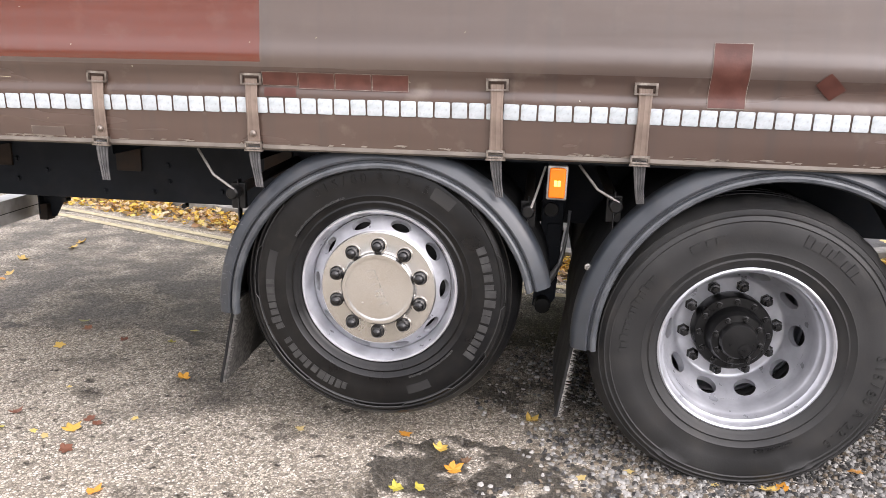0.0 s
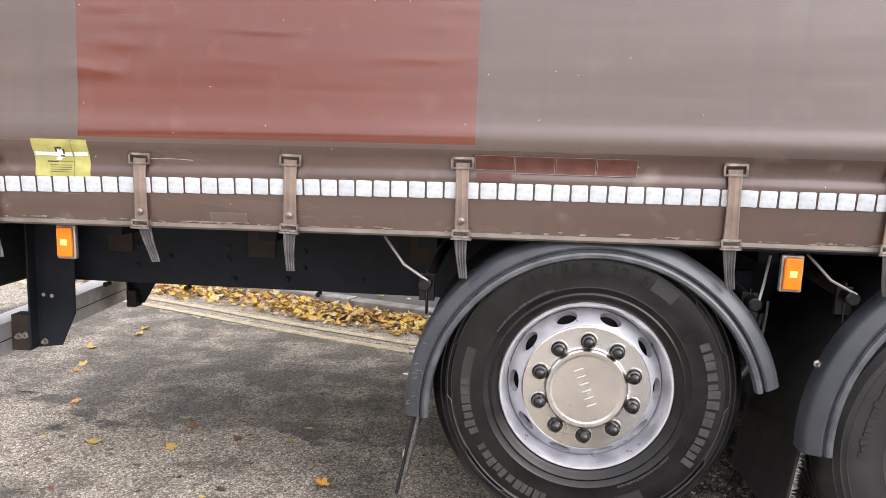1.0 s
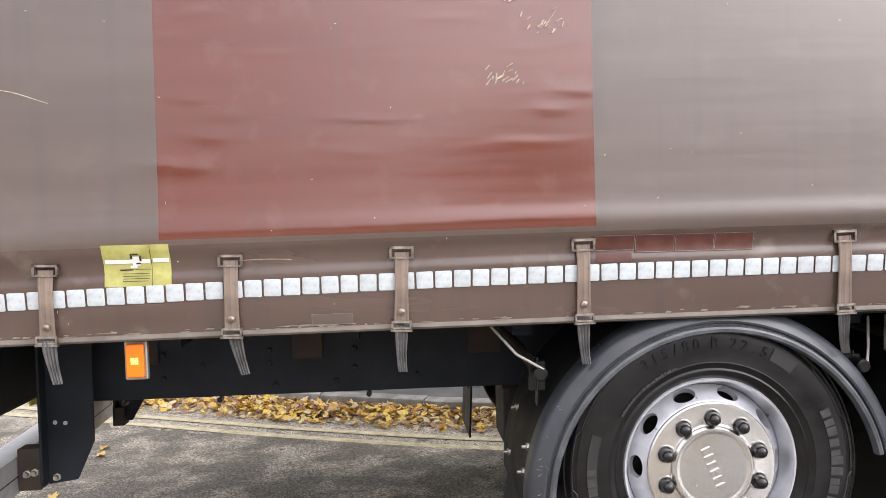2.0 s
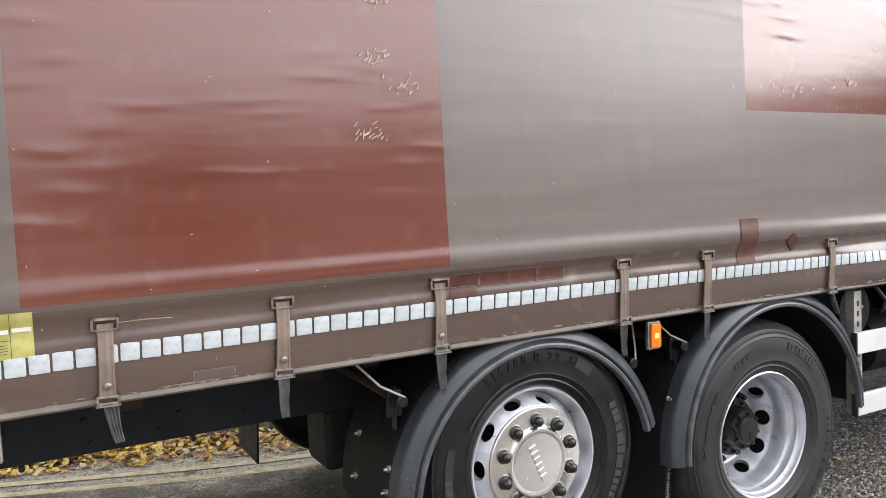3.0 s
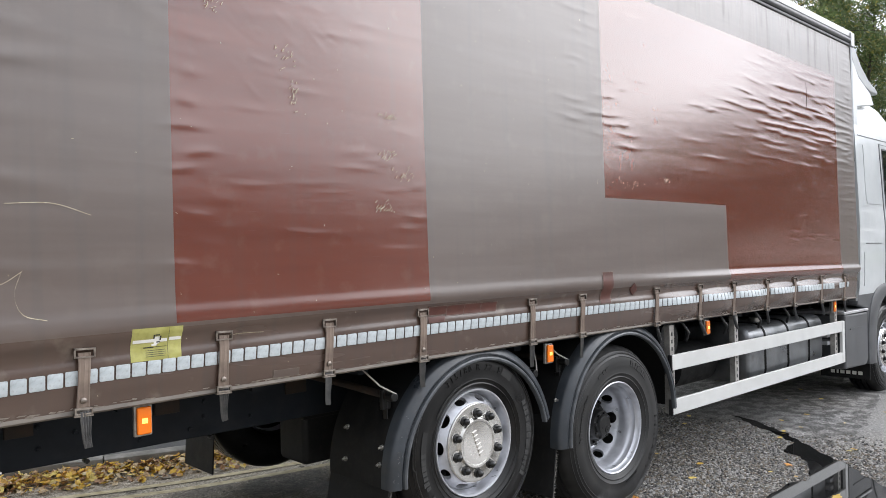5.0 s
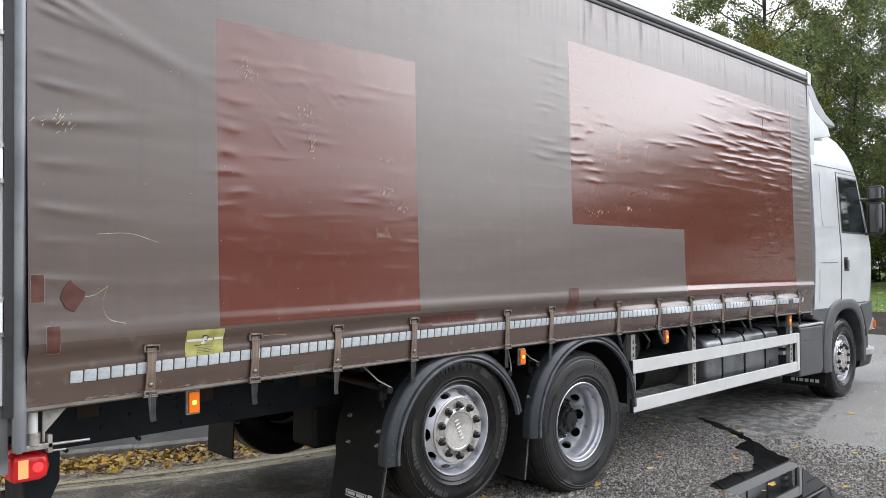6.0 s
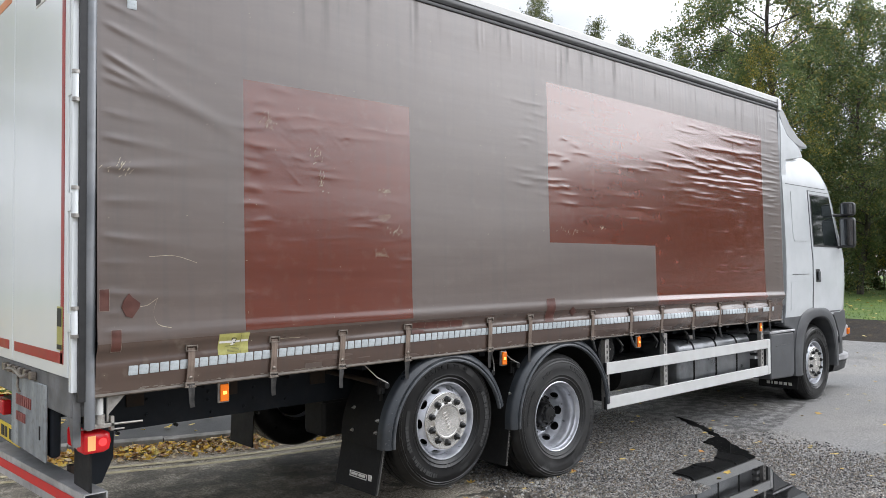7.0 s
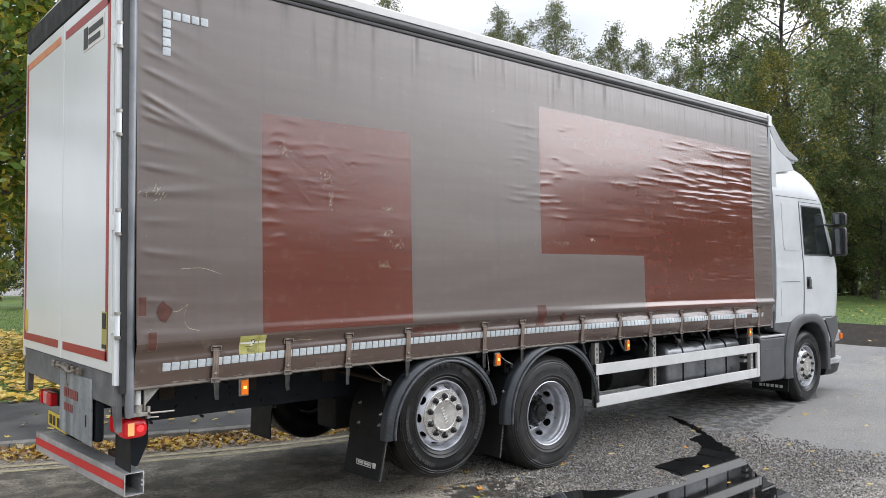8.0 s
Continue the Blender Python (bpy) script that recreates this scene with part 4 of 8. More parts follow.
def cloth(x, z):
    """The curtain's y at a place on the truck's side: its hem, its belly and its creases."""
    x, z = np.asarray(x, float), np.asarray(z, float)
    y = np.interp(z - bow(x) + drop(x) * smoothstep(1.20, 1.30, z) * smoothstep(1.56, 1.45, z), _z, _y)
    field = smoothstep(1.50, 1.68, z) * smoothstep(3.92, 3.7, z)
    y = y - 0.0008 * field * _w1(x, z)
    # short sharp creases, most of them towards the front
    flat_x, flat_z = x.ravel(), z.ravel()
    add = np.zeros(flat_x.shape)
    for cx, cz, half, slope, wide, amp in CREASES:
        pick = np.abs(flat_x - cx) < half * 2.6
        if not pick.any():
            continue
        u = (flat_x[pick] - cx) / half
        off = flat_z[pick] - cz - slope * (flat_x[pick] - cx) - 0.004 * np.sin(u * 2.1 + cz * 9)
        add[pick] += amp * np.exp(-(off / wide) ** 2 - u * u)
    y = y - add.reshape(x.shape) * smoothstep(1.58, 1.70, z) * smoothstep(3.92, 3.80, z)
    fold = np.zeros(x.shape)
    for px, top, length, wide, amp in PLEATS:
        fold = fold + amp * np.exp(-((x - px) / wide) ** 2) * smoothstep(top - length, top - 0.3 * length, z)
    y = y - fold * smoothstep(3.94, 3.88, z)
    # the fuller bulge above the hem at the front
    y = y - 0.014 * smoothstep(1.2, 3.2, x) * np.exp(-((z - bow(x) - 1.490) / 0.032) ** 2)
    # the hem puffs out between the straps
    ends = np.searchsorted(np.array(STRAPS), np.clip(x, -2.09, 5.44))
    left, right = np.array(STRAPS)[np.clip(ends - 1, 0, 12)], np.array(STRAPS)[np.clip(ends, 0, 12)]
    across = np.clip((x - left) / np.maximum(right - left, 0.01), 0, 1)
    y = y - 0.004 * np.sin(np.pi * across) ** 0.8 * smoothstep(1.18, 1.27, z) * smoothstep(1.44, 1.36, z)
    y = y - 0.046 * smoothstep(1.0, 3.0, x) * np.sin(np.pi * across) ** 0.6 * smoothstep(1.17, 1.28, z) * smoothstep(1.445, 1.32, z)
    # tucks that fan out from the rear edge
    d = x - (REAR + 0.09)
    for z0, slope, length, amp in TUCKS:
        off = z - (z0 + slope * d)
        wide = 0.016 + 0.050 * np.clip(d, 0, 2)
        y = y - 0.6 * amp * np.exp(-(off / wide) ** 2) * np.exp(-np.clip(d, 0, 9) / length) * smoothstep(0.0, 0.10, d)
    return y


def cloth_sheet(x0, x1, z0, z1, step, lift, follow=True):
    """A piece of the side's cloth, lift proud of it."""
    xs = np.linspace(x0, x1, max(2, int((x1 - x0) / step) + 1))
    zs = np.linspace(z0, z1, max(2, int((z1 - z0) / step) + 1))
    X, Z = np.meshgrid(xs, zs)
    Zb = Z + (bow(X) if follow else 0)
    Y = cloth(X, Zb) - lift
    return Geo().grid([[(X[i, j], Y[i, j], Zb[i, j]) for j in range(len(xs))] for i in range(len(zs))])


RED_A = (-1.755, -0.405, 1.475, 3.045)
RED_B = (1.185, 5.335, 1.445, 3.49)
STEP_X, STEP_Z = 2.87, 2.06          # the lower rear corner left out of the second field


def side_cloth():
    """The whole side as one net, its faces shared out between the plain cloth and the two printed fields."""
    xs = np.linspace(REAR + 0.085, FRONT - 0.02, 760)
    zs = np.linspace(1.165, 3.93, 350)
    for edge in (*RED_A[:2], *RED_B[:2], STEP_X):
        xs[np.argmin(np.abs(xs - edge))] = edge
    for edge in (*RED_A[2:], *RED_B[2:], STEP_Z):
        zs[np.argmin(np.abs(zs - edge))] = edge
    X, Z = np.meshgrid(xs, zs)
    Zb = Z + bow(X)
    Y = cloth(X, Zb)
    cx, cz = np.meshgrid((xs[1:] + xs[:-1]) / 2, (zs[1:] + zs[:-1]) / 2)
    in_a = (cx > RED_A[0]) & (cx < RED_A[1]) & (cz > RED_A[2]) & (cz < RED_A[3])
    in_b = (cx > RED_B[0]) & (cx < RED_B[1]) & (cz > RED_B[2]) & (cz < RED_B[3]) & ~((cx < STEP_X) & (cz < STEP_Z))
    out = []
    in_hem = (cz < 1.462) & ~(in_a | in_b)
    for mask in (~(in_a | in_b | in_hem), in_a, in_b, in_hem):
        g = Geo()
        index = {}
        for r, c in zip(*np.nonzero(mask)):
            face = []
            for rr, cc in ((r, c), (r, c + 1), (r + 1, c + 1), (r + 1, c)):
                if (rr, cc) not in index:
                    index[(rr, cc)] = len(g.v)
                    g.v.append((float(X[rr, cc]), float(Y[rr, cc]), float(Zb[rr, cc])))
                face.append(index[(rr, cc)])
            g.f.append(tuple(face))
        out.append(g)
    return out


plain_cloth, field_a, field_b, hem_cloth = side_cloth()
curtain = part("curtain", plain_cloth, M_CURTAIN, truck, "grey-brown PVC side curtain, creased and scratched", tidy=False)
part("red_panel", field_a, M_RED, curtain, "faded oxide-red field printed on the curtain", tidy=False)
part("red_panel", field_b, M_RED, curtain, "stepped oxide-red field printed on the curtain", tidy=False)
part("hem_band", hem_cloth, M_HEMCLOTH, curtain, "darker glossy brown hem band", tidy=False)
# hem: the rope-edge rail below the curtain
part("hem_rail", Geo().grid([[(x, y, z + bow(x)) for x in np.linspace(REAR + 0.08, FRONT, 60)] for y, z in
                             ((0.012, 1.195), (-0.004, 1.182), (-0.007, 1.172), (0.0, 1.165), (0.03, 1.165), (0.034, 1.195))]), M_HEM, truck, "dull hem rail along the curtain")


def hem_frays():
    """Chips and threads along the curtain's lower edge."""
    r = random.Random(9)
    g = Geo()
    for _ in range(150):
        px = r.uniform(REAR + 0.3, 3.5)
        w, h, pz = r.uniform(0.004, 0.03), r.uniform(0.0015, 0.005), 1.187 + r.uniform(-0.003, 0.008)
        py = float(cloth(px, pz + bow(px))) - 0.0045
        g.add([(px - w, py, pz + bow(px)), (px + w * 0.6, py, pz + bow(px) - h * 0.3), (px + w, py - 0.002, pz + bow(px) + h), (px - w * 0.4, py - 0.001, pz + bow(px) + h * r.uniform(0.6, 1.6))], [(0, 1, 2, 3)])
    return g


part("frayed_edge", hem_frays(), M_CHIP, curtain, "pale frayed bits along the hem", smooth=0, tidy=False)["kind"] = "stuff"


def piece_mesh(name, w, h, t, material):
    """A small bevelled tile, w wide, h high, that faces -y."""
    g = Geo()
    r = min(w, h) * 0.09

    def ring(inset, y):
        out = []
        for sx, sz, a0 in ((1, 1, 0), (-1, 1, 90), (-1, -1, 180), (1, -1, 270)):
            for a in (0, 45, 90):
                out.append((sx * (w / 2 - r) + (r - inset) * math.cos(radians(a0 + a)), y, sz * (h / 2 - r) + (r - inset) * math.sin(radians(a0 + a))))
        return out[::-1]
    g.loop_sweep([ring(0, 0), ring(0, -t * 0.7), ring(0.0012, -t)])
    return g.mesh(name, material, 30)


def on_cloth(x, z, lift=0.003, turn=0.0):
    """The pose of a small flat thing on the curtain."""
    e = 0.02
    y = float(cloth(x, z))
    dz = Vector((0, float(cloth(x, z + e) - cloth(x, z - e)), 2 * e)).normalized()
    dx = Vector((2 * e, float(cloth(x + e, z) - cloth(x - e, z)), 0)).normalized()
    ny = dz.cross(dx).normalized()
    return Matrix.Translation(Vector((x, y, z)) - ny * lift) @ Matrix((dx, ny, ny.cross(dx) * -1)).transposed().to_4x4() @ pose(0, 0, 0, 0, turn, 0)


tile = piece_mesh("reflector", 0.0525, 0.054, 0.0018, M_TAPE)
x = -2.43
while x < 5.66:
    z = 1.328 + bow(x) - float(drop(x))
    if not (x > 5.05 and random.random() < 0.2):
        part("reflector", tile, parent=curtain, m=on_cloth(x, z, 0.003, random.uniform(-1.5, 1.5)))
    x += 0.0592
for i in range(4):
    part("reflector", tile, parent=curtain, m=on_cloth(-2.375 + 0.064 * i, 3.612, 0.003))
for i in range(5):
    part("reflector", tile, parent=curtain, m=on_cloth(-2.442, 3.612 - 0.062 * i, 0.003))


def patch(name, x0, x1, z0, z1, material, label, shape=None, lift=0.006):
    """A cut piece of cloth stuck on the curtain; shape gives its outline in the unit square."""
    if not shape:
        return part(name, cloth_sheet(x0, x1, z0, z1, 0.012, lift * 0.4, False), material, curtain, label, tidy=False)
    g = Geo()
    n = len(shape)
    for t in (0.0, lift):
        for u, v in shape:
            px, pz = x0 + u * (x1 - x0), z0 + v * (z1 - z0)
            g.v.append((px, float(cloth(px, pz)) - 0.003 - t * 0.5, pz))
    cx, cz = (x0 + x1) / 2, (z0 + z1) / 2
    g.v.append((cx, float(cloth(cx, cz)) - 0.004 - lift * 0.5, cz))
    g.f = [(i, (i + 1) % n, (i + 1) % n + n, i + n) for i in range(n)] + [(i + n, (i + 1) % n + n, 2 * n) for i in range(n)]
    return part(name, g, material, curtain, label, smooth=25)


for i in range(4):
    patch("repair_patch", -0.405 + 0.131 * i, -0.405 + 0.131 * (i + 1) - 0.004, 1.402 if i else 1.412, 1.458, M_PATCH, "brick-red repair patch")
patch("repair_patch", -0.40, -0.285, 1.375, 1.405, M_PATCH, "brick-red repair patch")
patch("repair_patch", 1.113, 1.230, 1.385, 1.590, M_PATCH, "tall brick-red repair patch", lift=0.008)


def patch_edge(x0, x1, z0, z1, w=0.0022):
    """The pale glue line round a patch."""
    g = Geo()
    for a, b, c, d in ((x0, x1, z0, z0 + w), (x0, x1, z1 - w, z1), (x0, x0 + w, z0, z1), (x1 - w, x1, z0, z1)):
        k = cloth_sheet(a, b, c, d, 0.012, 0.0045, False)
        g.add(k.v, k.f)
    return part("patch_edge", g, M_CHIP, curtain, "pale glue edge of a patch", smooth=0)


patch_edge(1.111, 1.232, 1.383, 1.592, 0.0016)
for i in range(4):
    patch_edge(-0.405 + 0.131 * i, -0.405 + 0.131 * (i + 1) - 0.003, 1.404 if i else 1.412, 1.460, 0.0014)
patch_edge(-2.622, -2.566, 1.633, 1.757, 0.0022)
patch_edge(-2.562, -2.503, 1.408, 1.532, 0.0022)
patch_edge(-1.307, -1.178, 1.203, 1.238, 0.0016)
patch("repair_patch", 1.434, 1.537, 1.418, 1.506, M_PATCH, "small diamond repair patch", ((0.05, 0.55), (0.30, 0.28), (0.55, 0.02), (0.75, 0.20), (0.98, 0.42), (0.70, 0.72), (0.42, 1.0), (0.22, 0.80)))
patch("repair_patch", -2.620, -2.568, 1.635, 1.755, M_PATCH, "brick-red repair patch")
patch("repair_patch", -2.515, -2.400, 1.590, 1.730, M_PATCH, "torn red repair patch", ((0.1, 0.45), (0.3, 0.1), (0.6, 0.0), (0.95, 0.4), (1.0, 0.6), (0.6, 0.85), (0.45, 1.0), (0.2, 0.7)))
patch("repair_patch", -2.560, -2.505, 1.410, 1.530, M_PATCH, "brick-red repair patch")
patch("repair_patch", -1.307, -1.178, 1.203, 1.236, M_CURTAIN, "worn brown repair patch", lift=0.003)
patch("repair_patch", 4.60, 4.95, 3.08, 3.33, M_RED, "square red repair patch")

label = patch("sticker", -1.928, -1.728, 1.342, 1.470, M_LABEL, "yellow-green warning sticker, creased", lift=0.003)
for nm, mat, rows in (("band", M_PALE, ((0.03, 0.70, 0.55, 0.10), (0.74, 0.98, 0.57, 0.10), (0.44, 0.55, 0.50, 0.22), (0.40, 0.50, 0.44, 0.06))),
                      ("print", M_INK, ((0.415, 0.445, 0.66, 0.12), (0.545, 0.575, 0.60, 0.14), (0.45, 0.54, 0.75, 0.04), (0.49, 0.56, 0.53, 0.04), (0.24, 0.44, 0.385, 0.03), (0.46, 0.70, 0.40, 0.012), (0.28, 0.68, 0.30, 0.014), (0.28, 0.68, 0.24, 0.014), (0.28, 0.68, 0.18, 0.014), (0.28, 0.66, 0.12, 0.014), (0.715, 0.722, 0.0, 0.98)))):
    g = Geo()
    for a, b, zz, t in rows:
        px0, px1, pz = -1.928 + a * 0.2, -1.928 + b * 0.2, 1.342 + zz * 0.128
        k = cloth_sheet(px0, px1, pz, pz + t * 0.128, 0.01, 0.0036 if nm == "band" else 0.0048, False)
        g.add(k.v, k.f)
    part(nm, g, mat, label, smooth=0)["kind"] = "stuff"


def scuff(x0, z0, w, h, seed, count=20, slant=0.9):
    """A rubbed place: a cluster of thin pale strokes."""
    r = random.Random(seed)
    g = Geo()
    for _ in range(count):
        u, v = r.gauss(0, 0.28), r.gauss(0, 0.28)
        px, pz, ln, wd = x0 + u * w, z0 + v * h, r.uniform(0.004, 0.014), r.uniform(0.0006, 0.0018)
        a = slant + r.uniform(-0.5, 0.5)
        dx, dz = math.cos(a) * ln, math.sin(a) * ln
        ex, ez = -math.sin(a) * wd, math.cos(a) * wd
        y = float(cloth(px, pz)) - 0.0062
        g.add([(px - dx - ex, y, pz - dz - ez), (px + dx - ex, y, pz + dz - ez), (px + dx + ex, y, pz + dz + ez), (px - dx + ex, y, pz - dz + ez)], [(0, 1, 2, 3)])
    mark = part("scuff_mark", g, M_SCUFF, curtain, "pale rubbed scuff on the cloth", smooth=0)
    mark["kind"] = "stuff"
    return mark


for i, (a, b, w, h) in enumerate(((-0.646, 2.415, 0.07, 0.04), (-0.664, 2.223, 0.10, 0.05), (-0.546, 2.127, 0.12, 0.05), (-0.697, 1.970, 0.11, 0.06), (-1.577, 2.80, 0.12, 0.14), (-1.231, 2.62, 0.10, 0.10),
                                  (1.46, 2.19, 0.5, 0.06), (-2.50, 2.42, 0.16, 0.08), (-1.18, 2.45, 0.05, 0.14), (1.96, 2.236, 0.06, 0.03))):
    scuff(a, b, w, h, 40 + i)


def nicks():
    """Small pale nicks and specks strewn over the cloth."""
    r = random.Random(77)
    g = Geo()
    for k in range(110):
        px = r.uniform(-2.6, 0.6) if k % 3 else r.uniform(0.6, 5.4)
        pz = r.uniform(1.21, 3.6)
        ln, wd, a = r.uniform(0.0012, 0.0042), r.uniform(0.0007, 0.0014), r.uniform(0, 3.14)
        dx, dz, ex, ez = math.cos(a) * ln, math.sin(a) * ln, -math.sin(a) * wd, math.cos(a) * wd
        y = float(cloth(px, pz)) - 0.002
        g.add([(px - dx - ex, y, pz - dz - ez), (px + dx - ex, y, pz + dz - ez), (px + dx + ex, y, pz + dz + ez), (px - dx + ex, y, pz - dz + ez)], [(0, 1, 2, 3)])
    return g


part("nicks", nicks(), M_SCUFF, curtain, "tiny pale nicks in the cloth", smooth=0, tidy=False)["kind"] = "stuff"


def scratch_line(pts, w):
    """A long thin scratch through points of the cloth."""
    g = Geo()
    line = curve_through(pts, 0.02)
    rows = []
    for s in (-1, 1):
        rows.append([(px, float(cloth(px, pz + s * w)) - 0.0055, pz + s * w) for px, pz in line])
    g.grid(rows)
    return part("scratch", g, M_SCUFF, curtain, "long pale scratch", smooth=0)


scratch_line([(-2.35, 1.935), (-2.20, 1.94), (-2.067, 1.90)], 0.0012)
scratch_line([(-2.302, 1.70), (-2.325, 1.62), (-2.30, 1.55), (-2.224, 1.525)], 0.0016)
scratch_line([(-2.40, 1.655), (-2.36, 1.66), (-2.30, 1.70)], 0.0012)
scratch_line([(-1.52, 1.413), (-1.44, 1.415), (-1.36, 1.412)], 0.001)

# ---- straps ----
def strap_meshes():
    prof = [(-0.022, 1.425), (-0.027, 1.375), (-0.026, 1.33), (-0.021, 1.28), (-0.016, 1.20)]
    secs = []
    for k, (y, z) in enumerate(prof):
        wide = 0.0215 * (1.06, 1.0, 0.97, 1.0, 1.08)[k]
        front = [(wide * u, y - lift, z) for u, lift in ((-1.0, 0.0), (-0.92, 0.0016), (-0.72, 0.0016), (-0.66, 0.0004), (-0.1, 0.0002), (0.0, 0.0012), (0.1, 0.0002), (0.66, 0.0004), (0.72, 0.0016), (0.92, 0.0016), (1.0, 0.0))]
        secs.append(front + [(wide, y + 0.004, z), (-wide, y + 0.004, z)])
    web = Geo().loop_sweep(secs)
    top = Geo()
    for (a, b, c, d) in ((-0.038, 0.038, 1.436, 1.444), (-0.038, 0.038, 1.404, 1.410), (-0.038, -0.031, 1.404, 1.444), (0.031, 0.038, 1.404, 1.444)):
        top.box(a, b, -0.028, -0.018, c, d)
    low = Geo()
    for (a, b, c, d) in ((-0.032, 0.032, 1.196, 1.203), (-0.032, 0.032, 1.176, 1.182), (-0.032, -0.026, 1.172, 1.203), (0.026, 0.032, 1.172, 1.203), (-0.034, 0.034, 1.168, 1.174)):
        low.box(a, b, -0.026, -0.012, c, d)
    tail = Geo()
    secs = []
    for z, w, y, sx in ((1.185, 0.021, -0.012, 0.0), (1.15, 0.020, -0.010, 0.0), (1.12, 0.018, -0.004, 0.002), (1.09, 0.016, 0.004, 0.005), (1.06, 0.015, 0.010, 0.009), (1.035, 0.014, 0.012, 0.013)):
        n_ = 9
        front = [(sx + w * (2 * k / (n_ - 1) - 1), y - (0.005 if k % 2 else 0.0), z) for k in range(n_)]
        secs.append(front + [(sx + w, y + 0.005, z), (sx - w, y + 0.005, z)])
    tail.loop_sweep(secs)
    curled = Geo().tube([(-0.004, -0.014, 1.188), (-0.006, -0.018, 1.15), (0.0, -0.020, 1.115), (0.010, -0.020, 1.085), (0.026, -0.016, 1.062), (0.044, -0.010, 1.052)], [0.012, 0.013, 0.013, 0.0125, 0.012, 0.009], 10)
    rivet = Geo().lathe([(0.0, -0.0285), (0.005, -0.028), (0.0075, -0.0255), (0.0115, -0.0245), (0.0125, -0.016)], 16, (0, 0, 1.232))
    return (("webbing", web.mesh("webbing", M_WEB)), ("buckle", top.mesh("buckle", M_BUCKLE)), ("lower_buckle", low.mesh("lower_buckle", M_BUCKLE)),
            ("tail", tail.mesh("tail", M_TAIL)), ("curled_tail", curled.mesh("tail", M_HOOK)), ("rivet", rivet.mesh("rivet", M_BUCKLE)))


strap_parts = strap_meshes()
for i, sx in enumerate(STRAPS):
    lean = random.uniform(-1.5, 1.5)
    m = Matrix.Translation((sx, float(cloth(sx, 1.40)) + 0.010, bow(sx) - 0.006)) @ pose(0, 0, 1.3, 0, lean, 0) @ pose(0, 0, -0.11) @ Matrix.Diagonal((1, 1, 1 - float(drop(sx)) / 0.234, 1)) @ pose(0, 0, -1.19)
    st = hub("strap", m, truck)
    st["label"] = "brown webbing strap with steel buckles" if i < 9 else "dark worn webbing strap with steel buckles"
    for nm, me in strap_parts:
        if (nm == "rivet" and i > 3) or (nm == "tail" and i > 5) or (nm == "curled_tail" and i < 6):
            continue
        mm = m
        if nm in ("tail", "curled_tail"):
            mm = m @ Matrix.Translation((0, 0, 1.18)) @ pose(0, 0, 0, random.uniform(-8, 4), random.uniform(-9, 9), random.uniform(-20, 20)) @ Matrix.Translation((0, 0, -1.18))
        part(nm, me, parent=st, m=mm)

# ---- body shell: floor, roof, posts, front wall, far curtain ----
part("floor", Geo().box(REAR + 0.03, FRONT - 0.01, 0.05, FAR - 0.05, 1.172, 1.25), M_CHASSIS, truck, "dark load-bed floor edge")
part("hanging_rail", Geo().loop_sweep([[(x, y, z) for y, z in ((0.10, 3.915), (0.006, 3.915), (-0.010, 3.920), (-0.019, 3.938), (-0.020, 3.955), (-0.014, 3.972), (-0.004, 3.980), (0.004, 3.990), (0.06, ROOF), (0.14, ROOF))]
                                       for x in (REAR + 0.02, 1.5, FRONT + 0.02)]), M_RAIL, truck, "dark hanging rail along the roof edge")
# black strip paints in the shade of the groove below the rail
part("rail_seal", Geo().loop_sweep([[(x, y, z) for y, z in ((0.05, 3.885), (-0.004, 3.888), (-0.007, 3.900), (-0.004, 3.913), (0.05, 3.914))] for x in (REAR + 0.02, FRONT + 0.02)]), M_BLACK, truck, "black strip painting the shaded groove over the curtain's top")
part("roof", Geo().loop_sweep([[(x, y, z) for y, z in ((-0.002, 3.992), (-0.004, 4.048), (0.010, 4.062), (0.4, 4.075), (1.26, 4.085), (2.12, 4.075), (2.51, 4.062), (2.524, 4.048), (2.522, 3.992))] for x in (REAR + 0.01, FRONT + 0.03)]),
     M_WHITE, truck, "pale translucent roof sheet")
part("corner_bracket", Geo().box(FRONT - 0.05, FRONT + 0.045, -0.022, 0.10, 3.885, 4.035), M_ALU, truck, "metal corner bracket of the roof", bevel=0.008)
part("front_post", Geo().box(FRONT - 0.035, FRONT + 0.025, -0.004, 0.10, 1.13, 3.90), M_TANK, truck, "dark front corner post", bevel=0.008)
part("front_wall", Geo().box(FRONT - 0.01, FRONT + 0.03, 0.10, FAR - 0.1, 1.13, 4.0), M_ALU, truck, "grey front bulkhead")
part("far_curtain", Geo().box(REAR + 0.08, FRONT - 0.02, FAR - 0.03, FAR - 0.02, 1.17, 3.95), M_CURTAIN, truck, "brown PVC curtain of the far side")
part("front_post", Geo().box(FRONT - 0.035, FRONT + 0.025, FAR - 0.10, FAR, 1.13, 3.90), M_TANK, truck)

